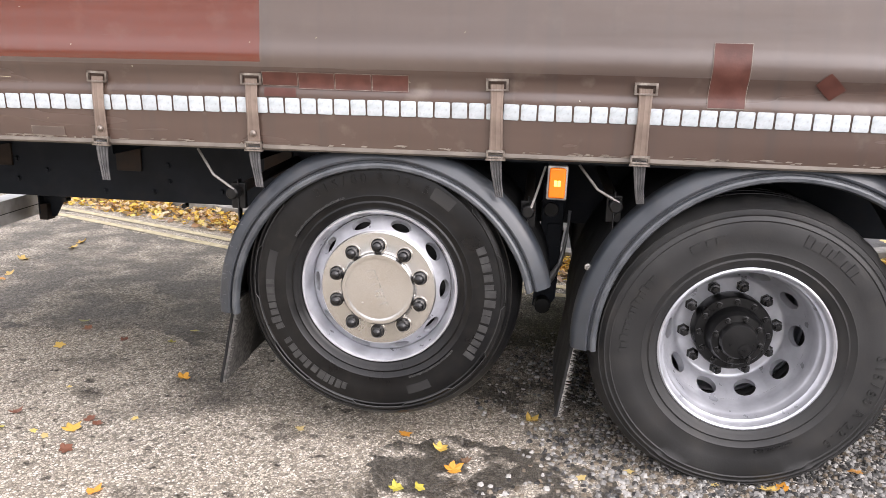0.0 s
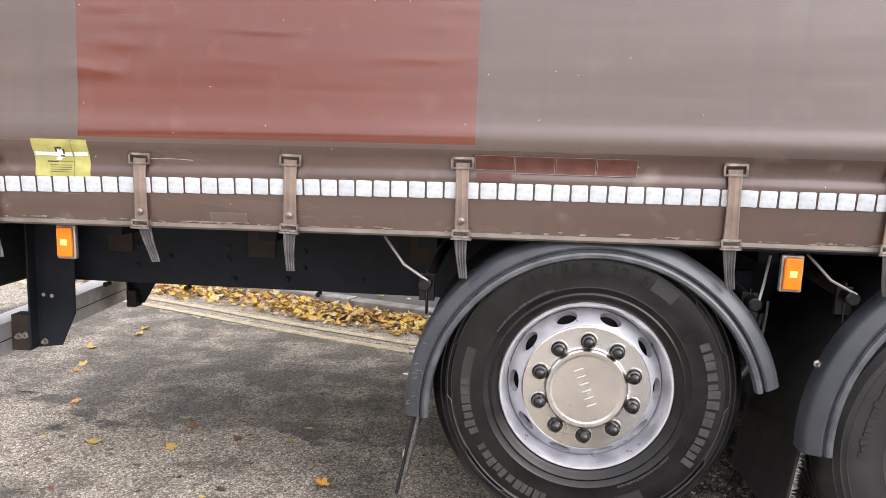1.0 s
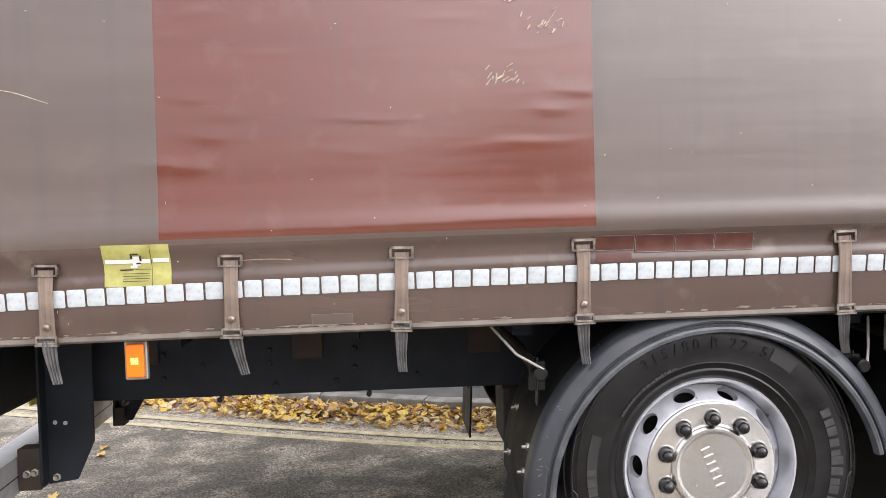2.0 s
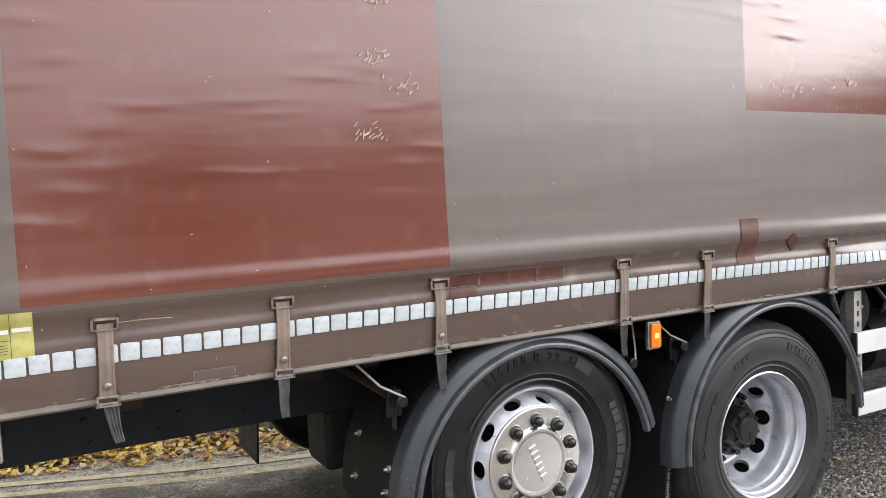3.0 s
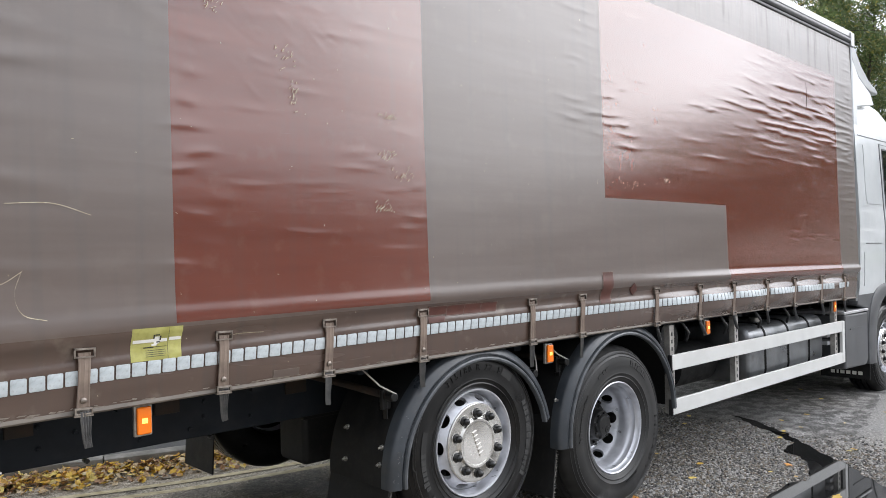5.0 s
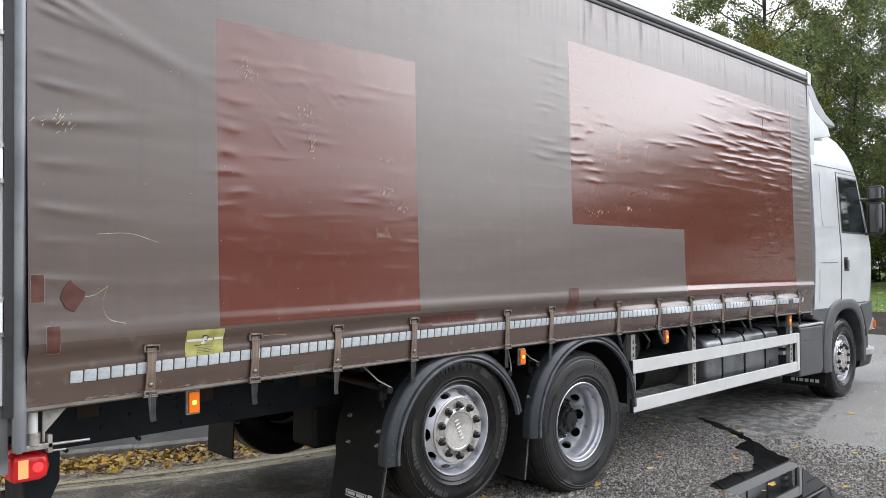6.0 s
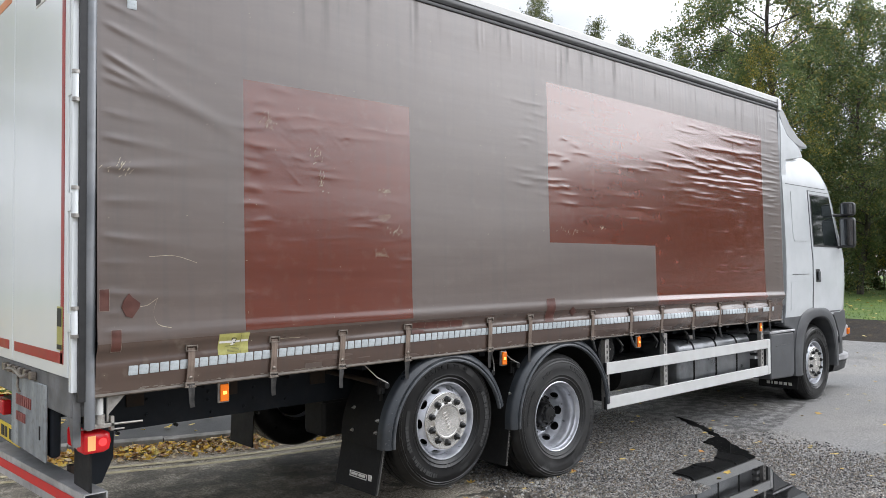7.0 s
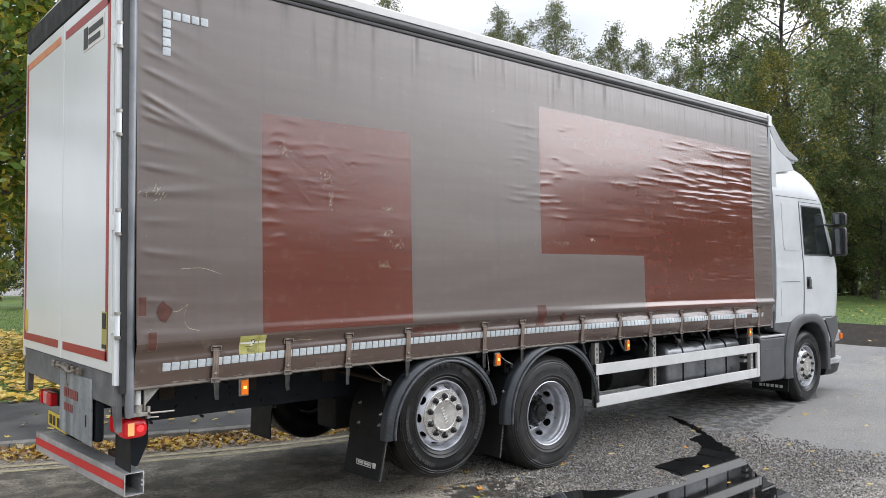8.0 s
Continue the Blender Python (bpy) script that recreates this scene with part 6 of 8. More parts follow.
for px, w in ((-2.10, 0.06), (-1.42, 0.065), (-0.66, 0.07), (2.55, 0.06)):
    part("mounting_bracket", Geo().box(px - w, px + w, 0.846, 0.860, 0.945, 1.15), M_RUST, truck, "rusty mounting bracket", bevel=0.004)
for px, pz in ((-1.556, 0.837), (-1.300, 0.846), (-1.86, 0.93), (-1.58, 0.985), (-1.58, 0.93), (-2.02, 0.88), (-2.02, 0.98), (-1.22, 0.90), (-1.22, 0.98), (-0.95, 0.86)):
    part("rail_bolt", Geo().lathe([(0.0, -0.014), (0.009, -0.013), (0.011, -0.004), (0.016, -0.002), (0.016, 0.0)], 8, (px, 0.86, pz)), M_CHASSIS, truck)
for px in (-1.80, -1.164, -2.2):
    part("stud", Geo().lathe([(0.0, -0.02), (0.012, -0.02), (0.012, 0.02), (0.0, 0.02)], 8, (px, 0.90, 0.775)), M_HUB, truck)

# rear under-run bar
def bar_ring(y, z0, z1, inset=0.0):
    back = -2.649 - 0.057 * (y - 0.11)
    return [(back + inset, y, z0 + inset), (back + 0.125 - inset, y, z0 + inset), (back + 0.125 - inset, y, z1 - inset), (back + inset, y, z1 - inset)]


bar = part("underrun_bar", Geo().loop_sweep([bar_ring(0.11, 0.475, 0.622), bar_ring(1.93, 0.475, 0.622)], caps=False).loop_sweep([bar_ring(0.11, 0.475, 0.622, 0.006), bar_ring(1.93, 0.475, 0.622, 0.006)], caps=False)
           .loop_sweep([bar_ring(0.11, 0.475, 0.622), bar_ring(0.1095, 0.475, 0.622, 0.006)], caps=False).loop_sweep([bar_ring(1.93, 0.475, 0.622), bar_ring(1.9305, 0.475, 0.622, 0.006)], caps=False), M_ALU, truck, "hollow aluminium under-run bar with red stripe")
part("end_lip", Geo().box(-2.541, -2.531, 0.112, 0.30, 0.556, 0.568).box(-2.541, -2.531, 0.112, 0.30, 0.528, 0.540), M_ALU, bar)
stripe = [[(px - 0.004, y, z) for y, px in ((0.113, bar_ring(0.113, 0, 1)[0][0]), (1.927, bar_ring(1.927, 0, 1)[0][0]))] for z in (0.525, 0.583)]
part("red_stripe", Geo().grid(stripe), M_BUMPRED, bar, "red stripe along the under-run bar", smooth=0)
part("bar_groove", Geo().grid([[(bar_ring(y, 0, 1)[1][0] + 0.0015, y, z) for y in (0.12, 1.92)] for z in (0.540, 0.546)]), M_BLACK, bar, smooth=0)
near_arm = part("bar_bracket", Geo().prism([(-2.46, 1.08), (-2.27, 1.08), (-2.275, 0.66), (-2.345, 0.505), (-2.46, 0.49)], 0.745, 0.757).box(-2.468, -2.457, 0.690, 0.757, 0.50, 1.08), M_CHASSIS, truck, "black under-run bracket with drilled holes", bevel=0.003)
for hx, hz in ((-2.425, 0.742), (-2.385, 0.738)):
    part("hole", Geo().lathe([(0.0, -0.002), (0.0085, -0.002), (0.0095, 0.002)], 12, (hx, 0.745, hz)), M_ALU, near_arm)
part("bracket_foot", Geo().box(-2.552, -2.466, 0.688, 0.760, 0.486, 0.655), M_RUST, truck, "rusty bracket foot", bevel=0.004)
for hx, hz in ((-2.515, 0.555), (-2.485, 0.560), (-2.425, 0.520)):
    part("bolt", Geo().lathe([(0.0, -0.022), (0.010, -0.022), (0.011, -0.008), (0.016, -0.006), (0.016, 0.0)], 6, (hx, 0.688 if hx < -2.46 else 0.745, hz)), M_STEEL, truck)
far_arm = 1.72
part("bar_bracket", Geo().prism_x([(far_arm, 1.06), (far_arm + 0.16, 1.06), (far_arm + 0.13, 0.50), (far_arm + 0.02, 0.50)], -2.555, -2.545).prism([(-2.555, 1.06), (-2.37, 1.06), (-2.40, 0.60), (-2.47, 0.48), (-2.555, 0.48)], far_arm + 0.06, far_arm + 0.072),
     M_CHASSIS, truck, "black under-run bracket")
part("bracket_foot", Geo().box(-2.560, -2.50, far_arm + 0.02, far_arm + 0.10, 0.46, 0.56), M_RUST, truck, "rusty bracket foot", bevel=0.004)

# suspension between the rear wheels
part("suspension_arm", Geo().prism([(0.60, 1.02), (0.70, 1.02), (0.69, 0.70), (0.68, 0.50), (0.64, 0.44), (0.58, 0.46), (0.60, 0.70)], 0.62, 0.68), M_CHASSIS, truck, "black suspension hanger", bevel=0.006)
part("brake_hose", Geo().tube([(0.712, 0.45, 0.93), (0.708, 0.45, 0.86), (0.698, 0.45, 0.77), (0.684, 0.46, 0.70), (0.655, 0.48, 0.64), (0.63, 0.5, 0.60)], [0.007, 0.006, 0.008, 0.010, 0.016, 0.02], 10), M_TANK, truck, "grey shaft of the suspension arm")
part("type_plate", Geo().box(0.628, 0.685, 0.610, 0.620, 0.74, 0.84), M_CHASSIS, truck, "small dark plate", bevel=0.003)
part("valve", Geo().lathe([(0.0, -0.05), (0.03, -0.05), (0.034, -0.04), (0.034, 0.0), (0.05, 0.005), (0.05, 0.04)], 16, (0.64, 0.66, 0.90)), M_HUB, truck, "black valve body")
part("valve", Geo().lathe([(0.0, -0.03), (0.02, -0.03), (0.026, 0.0), (0.026, 0.04)], 14, (0.60, 0.66, 0.78)), M_HUB, truck)
part("bush", Geo().lathe([(0.0, -0.03), (0.02, -0.03), (0.034, -0.025), (0.038, 0.0), (0.038, 0.05)], 20, (0.625, 0.60, 0.475)), M_FLAP, truck)
part("air_bag", Geo().lathe([(0.0, -0.10), (0.09, -0.10), (0.12, -0.05), (0.12, 0.05), (0.09, 0.10), (0.0, 0.10)], 24).moved(Matrix.Translation((0.45, 0.66, 0.80)) @ pose(0, 0, 0, 90)), M_FLAP, truck)


def side_lamp(x, z, y, tilt=0.0):
    m = Matrix.Translation((x, y, z)) @ pose(0, 0, 0, 0, tilt, 0)
    lamp = hub("side_marker_lamp", m, truck)
    lamp["label"] = "lit amber side marker lamp in a grey bezel"
    part("bezel", Geo().box(-0.036, 0.036, -0.010, 0.012, -0.062, 0.062), M_STEEL, lamp, bevel=0.006, m=m)
    part("lens", Geo().box(-0.029, 0.029, -0.024, -0.0095, -0.054, 0.054), M_AMBER, lamp, bevel=0.008, m=m)
    part("lit_core", Geo().box(-0.011, -0.001, -0.0255, -0.022, -0.010, 0.010).box(0.001, 0.011, -0.0255, -0.022, -0.010, 0.010), M_AMBER_LIT, lamp, m=m)
    part("lamp_bracket", Geo().box(-0.012, 0.012, 0.012, 0.022, -0.04, 0.07), M_HUB, lamp, m=m)


for lx in (-1.862, 0.642, 2.625, 5.305):
    side_lamp(lx, 1.105, 0.045, random.uniform(-2, 2))

# ---- side guard ----
guard = hub("side_guard", Matrix.Translation((3.8, 0.05, 0.7)), truck)
guard["label"] = "white two-rail side guard with closed front end"
part("rail", Geo().box(2.06, 5.53, 0.022, 0.050, 0.828, 0.942), M_WHITE, guard, bevel=0.006)
part("rail", Geo().box(2.06, 5.53, 0.022, 0.050, 0.498, 0.612), M_WHITE, guard, bevel=0.006)
part("end_bar", Geo().box(5.475, 5.545, 0.018, 0.050, 0.505, 0.938), M_WHITE, guard, bevel=0.006)
for gx in (2.115, 3.155, 5.39):
    post = part("post", Geo().box(gx - 0.032, gx + 0.032, 0.052, 0.060, 0.50, 1.16).box(gx - 0.032, gx - 0.026, 0.060, 0.10, 0.50, 1.16).box(gx + 0.026, gx + 0.032, 0.060, 0.10, 0.50, 1.16), M_GALV, guard, "galvanised slotted post")
    for k in range(11):
        part("slot", Geo().box(gx - 0.007, gx + 0.007, 0.0495, 0.0525, 0.53 + 0.055 * k, 0.558 + 0.055 * k), M_INK, post)
for gz in (0.826, 0.496):
    part("end_cap", Geo().box(2.052, 2.062, 0.020, 0.052, gz, gz + 0.118), M_BLACK, guard)

# ---- tanks and cab-side equipment ----
def rounded_tank(x0, x1, y0, y1, z0, z1, r):
    ring = []
    for cy, cz, a0 in ((y1 - r, z1 - r, 0), (y0 + r, z1 - r, 90), (y0 + r, z0 + r, 180), (y1 - r, z0 + r, 270)):
        for k in range(7):
            a = radians(a0 + 15 * k)
            ring.append((cy + r * math.cos(a), cz + r * math.sin(a)))
    cy, cz = (y0 + y1) / 2, (z0 + z1) / 2
    secs = []
    for xx, s in ((x0, 0.90), (x0 + 0.01, 0.96), (x0 + 0.03, 1.0), (x1 - 0.03, 1.0), (x1 - 0.01, 0.96), (x1, 0.90)):
        secs.append([(xx, cy + (a - cy) * s, cz + (b - cz) * s) for a, b in ring])
    return Geo().loop_sweep(secs)


tank = part("fuel_tank", rounded_tank(3.52, 5.22, 0.12, 0.76, 0.52, 1.03, 0.11), M_TANK, truck, "dark grey rounded fuel tank with steel bands")
for tx in (3.85, 4.35, 4.85):
    part("tank_band", rounded_tank(tx - 0.03, tx + 0.03, 0.108, 0.772, 0.508, 1.042, 0.12), M_HUB, tank, "black tank band")
part("filler_cap", Geo().tube([(4.05, 0.30, 1.02), (4.05, 0.30, 1.07)], 0.055, 16), M_STEEL, tank, "steel filler cap")
part("air_reservoir", Geo().tube([(2.75, 0.55, 0.72), (2.79, 0.55, 0.72), (3.42, 0.55, 0.72), (3.46, 0.55, 0.72)], [0.10, 0.19, 0.19, 0.10], 28), M_FLAP, truck, "black cylindrical air reservoir")
disc = part("hanger_plate", Geo().lathe([(0.0, 0.0), (0.135, 0.0), (0.138, 0.006), (0.135, 0.012), (0.0, 0.012)], 36, (2.24, 0.15, 1.035)), M_FLAP, truck, "round drilled bracket plate")
for k in range(18):
    a = 2 * math.pi * k / 18
    part("hole", Geo().lathe([(0.0, -0.001), (0.006, -0.001), (0.006, 0.004)], 8, (2.24 + 0.118 * math.sin(a), 0.15, 1.035 + 0.118 * math.cos(a))), M_INK, disc)
part("bolt_head", Geo().lathe([(0.0, -0.014), (0.010, -0.013), (0.012, 0.002)], 8, (2.29, 0.15, 1.05)), M_STEEL, disc)
for k in range(4):
    hx = (2.35, 2.98, 3.62, 4.22)[k]
    part("air_hose", Geo().tube([(hx, 0.10, 1.16), (hx + 0.05, 0.07, 1.08), (hx + 0.04, 0.09, 1.02), (hx + 0.12, 0.12, 1.04)], 0.011, 8), M_BLACK, truck)
part("battery_box", Geo().prism([(5.56, 0.42), (6.20, 0.40), (6.26, 0.46), (6.26, 0.99), (5.56, 1.00)], 0.02, 0.60), M_SKIRT, truck, "dark grey plastic battery box", bevel=0.025)
part("box_lid", Geo().box(5.54, 6.27, 0.015, 0.61, 1.0, 1.03), M_ALU, truck, "grey box lid edge", bevel=0.008)
part("box_crease", Geo().box(5.70, 6.10, 0.014, 0.022, 0.83, 0.845), M_SKIRT, truck)
part("inner_step", Geo().box(5.28, 5.46, 0.10, 0.20, 0.70, 0.74).box(5.28, 5.46, 0.10, 0.20, 0.78, 0.82), M_ALU, truck)
part("underbody", Geo().box(5.9, 8.2, 0.5, 2.0, 0.45, 1.1), M_HUB, truck, "black engine and underside", bevel=0.05)

# ---- rear end ----
XR = REAR
def door_leaf(y0, y1, tape_top, near):
    d = part("rear_door", Geo().box(XR - 0.035, XR - 0.002, y0, y1, 1.275, 3.80), M_DOOR, truck, "white rear door edged with red tape", bevel=0.006)
    part("tape", Geo().box(XR - 0.038, XR - 0.034, y0 + 0.08, y1 - 0.05, 1.345, 1.405), M_TAPE_RED, d)
    part("tape", Geo().box(XR - 0.038, XR - 0.034, y0 + 0.08, y1 - 0.05, 3.66, 3.72), tape_top, d)
    yv = y0 + 0.065 if near else y1 - 0.055
    part("tape", Geo().box(XR - 0.038, XR - 0.034, yv, yv + 0.05, 1.345, 3.72), M_TAPE_RED, d)
    return d


d1 = door_leaf(0.075, 1.235, M_TAPE_RED, True)
d2 = door_leaf(1.245, 2.405, M_TAPE_ORANGE, False)
part("sticker", Geo().box(XR - 0.040, XR - 0.034, 0.15, 0.25, 1.42, 1.66), M_LABEL, d1, "yellow and black warning sticker")
for a, b, c, d in ((0.165, 0.235, 1.55, 1.65), (0.16, 0.24, 1.425, 1.45)):
    part("print", Geo().box(XR - 0.043, XR - 0.039, a, b, c, d), M_INK, d1)
part("sticker", Geo().box(XR - 0.040, XR - 0.034, 2.27, 2.35, 1.42, 1.60), M_YELLOW, d2, "yellow warning sticker")
mark = part("maker_mark", Geo().box(XR - 0.040, XR - 0.034, 0.26, 0.72, 3.46, 3.63), M_PALE, d1, "small pale maker's plate with dark bars")
for a, b, c, d in ((0.62, 0.71, 3.47, 3.62), (0.28, 0.60, 3.555, 3.60), (0.34, 0.60, 3.485, 3.525)):
    part("print", Geo().box(XR - 0.043, XR - 0.039, a, b, c, d), M_INK, mark)
part("door_seal", Geo().box(XR - 0.030, XR + 0.01, 1.234, 1.246, 1.28, 3.80), M_ALU, truck)
part("header", Geo().box(XR - 0.03, XR + 0.05, 0.04, FAR - 0.04, 3.82, 4.02), M_FLAP, truck, "black rear roof header with seal", bevel=0.01)
part("hinge_post", Geo().box(XR - 0.03, XR + 0.03, 0.022, 0.070, 1.20, 3.86), M_DOOR, truck, "white rear frame upright", bevel=0.006)
part("hinge_post", Geo().box(XR - 0.03, XR + 0.03, 2.41, 2.47, 1.20, 3.86), M_DOOR, truck, "white rear frame upright", bevel=0.006)
# black strip gives the shade of the gap beside the pole by colour
part("gap_seal", Geo().box(XR + 0.0, XR + 0.04, 0.0, 0.03, 1.15, 3.86), M_BLACK, truck)
part("curtain_pole", Geo().tube([(XR + 0.062, 0.012, 1.00), (XR + 0.062, 0.012, 3.91)], 0.028, 20), M_POLE, truck, "round aluminium curtain pole at the rear")
for hz in (1.58, 2.23, 2.86, 3.42):
    h = part("hinge", Geo().tube([(XR - 0.018, 0.012, hz - 0.065), (XR - 0.018, 0.012, hz + 0.065)], 0.017, 14), M_DOOR, truck, "white door hinge")
    for s_ in (-0.075, 0.075):
        part("hinge_pin", Geo().tube([(XR - 0.018, 0.010, hz + s_ - 0.01), (XR - 0.018, 0.010, hz + s_ + 0.01)], 0.021, 12), M_STEEL, h)
    part("hinge_leaf", Geo().box(XR - 0.04, XR - 0.03, 0.02, 0.085, hz - 0.05, hz + 0.05), M_DOOR, h, bevel=0.003)
part("rear_sill", Geo().box(XR - 0.02, XR + 0.10, 0.06, FAR - 0.06, 1.06, 1.27), M_SILL, truck, "weathered grey rear sill beam", bevel=0.008)
part("corner_leg", Geo().prism_x([(0.045, 1.24), (0.20, 1.24), (0.082, 0.92), (0.05, 0.90)], XR - 0.012, XR + 0.03), M_SILL, truck, "tapered grey rear corner leg", bevel=0.004)
part("corner_leg", Geo().prism_x([(2.49, 1.20), (2.32, 1.20), (2.36, 0.90), (2.46, 0.90)], XR - 0.012, XR + 0.03), M_SILL, truck)
lift = part("lift_plate", Geo().box(XR - 0.03, XR - 0.015, 0.50, 1.28, 0.74, 1.19), M_PLATE, truck, "grey plate with faded red print", bevel=0.008)
g = Geo()
for k in range(8):
    g.box(XR - 0.036, XR - 0.029, 0.80 + k * 0.045, 0.80 + k * 0.045 + 0.030, 1.01, 1.075)
for k in range(5):
    g.box(XR - 0.036, XR - 0.029, 0.93 + k * 0.045, 0.93 + k * 0.045 + 0.030, 0.91, 0.965)
part("print", g, M_RUSTINK, lift, "row of faded red bars")["kind"] = "stuff"
part("slot", Geo().box(XR - 0.036, XR - 0.029, 0.60, 0.612, 0.86, 0.94), M_INK, lift)
part("lift_frame", Geo().box(XR + 0.0, XR + 0.06, 0.50, 1.28, 0.76, 1.06), M_CHASSIS, truck, "black box behind the plate", bevel=0.02)
part("latch_chain", Geo().tube([(XR - 0.05, 1.30, 1.22), (XR - 0.06, 1.10, 1.235), (XR - 0.05, 0.95, 1.20), (XR - 0.055, 0.80, 1.225)], 0.013, 8).tube([(XR - 0.05, 1.02, 1.23), (XR - 0.06, 1.0, 1.14), (XR - 0.05, 0.99, 1.10)], 0.008, 6),
     M_BUCKLE, truck, "dull lock rods and chain")
for k in range(6):
    part("lock_keeper", Geo().box(XR - 0.055, XR - 0.02, 0.72 + k * 0.13, 0.78 + k * 0.13, 1.20, 1.25), M_BUCKLE, truck, bevel=0.006)


def tail_lamp(sgn, yc, z=0.905):
    m = Matrix.Translation((XR + 0.12, yc, z))
    lamp = hub("tail_lamp", m, truck)
    lamp["label"] = "lit red and amber tail lamp cluster"
    part("housing", Geo().box(-0.01, 0.05, -0.155, 0.155, -0.058, 0.058), M_BLACK, lamp, bevel=0.012, m=m)
    for (a, b), mat, nm in (((-0.080, 0.030), M_PINKLENS, "pale_lens"), ((0.030, 0.155), M_REDLENS, "red_lens")):
        a, b = (a, b) if sgn > 0 else (-b, -a)
        part(nm, Geo().box(-0.062, 0.0, a, b, -0.054, 0.054), mat, lamp, bevel=0.014, m=m)
    yo = -0.165 * sgn
    part("red_lens", Geo().loop_sweep([[(cx * k, yo + dy * sgn, cz * k) for cx, cz in ((-0.075, -0.045), (-0.055, -0.060), (0.045, -0.060), (0.075, -0.045), (0.085, 0.0), (0.075, 0.045), (0.045, 0.060), (-0.055, 0.060), (-0.075, 0.045))]
                                      for dy, k in ((0.0, 0.72), (0.006, 0.90), (0.018, 1.0), (0.085, 1.0))]), M_REDLENS, lamp, m=m)
    part("side_lens", Geo().box(-0.045, -0.005, yo - 0.004 * sgn if sgn > 0 else yo - 0.01, yo + 0.01 if sgn > 0 else yo + 0.004, -0.040, 0.040), M_CLEARLENS, lamp, m=m)
    part("lit_core", Geo().lathe([(0.0, 0.0), (0.022, 0.002), (0.022, 0.01)], 16).moved(Matrix.Translation((0.035, yo - 0.003 * sgn, 0)) @ pose(0, 0, 0, 0, 0, 0 if sgn > 0 else 180)), M_RED_LIT, lamp, m=m)


tail_lamp(1, 0.245)
tail_lamp(-1, 2.08, 0.865)
part("lamp_flap", Geo().box(XR + 0.10, XR + 0.11, 0.12, 0.40, 0.62, 0.90), M_FLAP, truck, "black flap below the tail lamp")
plate = part("number_plate", Geo().box(XR - 0.008, XR + 0.0, 1.17, 1.69, 0.715, 0.825), M_YELLOW, truck, "yellow number plate with dark bars")
for a, b in ((1.22, 1.32), (1.35, 1.42), (1.48, 1.54), (1.57, 1.64)):
    part("print", Geo().box(XR - 0.012, XR - 0.007, a, b, 0.735, 0.805), M_INK, plate)
part("tensioner", Geo().tube([(XR + 0.125, 0.055, 1.065), (XR + 0.125, 0.055, 1.155)], 0.022, 16), M_WHITE, truck, "white curtain tensioner tube")
part("tensioner_gear", Geo().box(XR + 0.055, XR + 0.20, 0.03, 0.09, 0.99, 1.015).box(XR + 0.055, XR + 0.08, 0.03, 0.09, 0.985, 1.06).tube([(XR + 0.125, 0.055, 1.01), (XR + 0.125, 0.055, 1.065)], 0.032, 14)
     .box(XR + 0.18, XR + 0.20, 0.03, 0.07, 0.97, 1.05), M_STEEL, truck, "steel ratchet of the curtain tensioner", bevel=0.003)
part("tensioner_lever", Geo().tube([(XR + 0.19, 0.045, 1.004), (XR + 0.36, 0.045, 1.000)], 0.0065, 8).tube([(XR + 0.19, 0.05, 0.975), (XR + 0.26, 0.05, 0.972)], 0.005, 8), M_STEEL, truck, "thin steel lever")
part("hanger_strip", Geo().prism([(XR + 0.16, 1.17), (XR + 0.27, 1.17), (XR + 0.17, 1.06)], 0.04, 0.045).tube([(XR + 0.165, 0.04, 1.17), (XR + 0.165, 0.04, 1.02)], 0.006, 8), M_GALV, truck, "bent hanger strip")

# ---- cab ----
CAB = ((1.16, 0.035, 7.84, 8.56), (1.24, 0.020, 7.86, 8.60), (1.60, 0.004, 7.87, 8.61), (1.95, 0.000, 7.85, 8.60), (2.10, 0.004, 7.79, 8.56), (2.50, 0.018, 7.60, 8.42), (2.86, 0.032, 7.44, 8.24), (2.95, 0.036, 7.38, 8.20),
       (3.05, 0.042, 7.30, 8.12), (3.20, 0.060, 7.13, 7.96), (3.35, 0.110, 6.92, 7.68), (3.46, 0.20, 6.66, 7.32), (3.54, 0.34, 6.42, 7.02))
CAB_REAR = 5.985


def cab_ring(y_side, x0, xf, z, n=12):
    """One level of the cab in plan: straight sides and a rounded front."""
    pts = [(CAB_REAR + 0.03, y_side, z)]
    for k in range(6):
        pts.append((CAB_REAR + 0.06 + (x0 - CAB_REAR - 0.06) * k / 5, y_side, z))
    for k in range(1, n + 1):
        a = math.pi / 2 * k / n
        pts.append((x0 + (xf - 0.10 - x0) * math.sin(a), y_side + 0.62 * (1 - math.cos(a)), z))
    half = pts + [(xf, FAR / 2, z)]
    return half + [(px, FAR - py, pz) for px, py, pz in reversed(pts)]


def cab_levels(lo, hi, count):
    zs = [c[0] for c in CAB]
    out = []
    for z in np.linspace(lo, hi, count):
        out.append(tuple(float(np.interp(z, zs, [c[i] for c in CAB])) for i in (1, 2, 3)) + (float(z),))
    return out


def cab_side(x, z):
    """The y of the cab's side at a place."""
    zs = [c[0] for c in CAB]
    ys, x0, xf = (float(np.interp(z, zs, [c[i] for c in CAB])) for i in (1, 2, 3))
    if x <= x0:
        return ys
    s = min(1.0, (x - x0) / (xf - 0.10 - x0))
    return ys + 0.62 * (1 - math.sqrt(1 - s * s))


cab = part("cab", Geo().loop_sweep([cab_ring(*lv) for lv in cab_levels(1.16, 3.52, 40)]), M_CAB, truck, "white sleeper cab with raised roof", smooth=50)


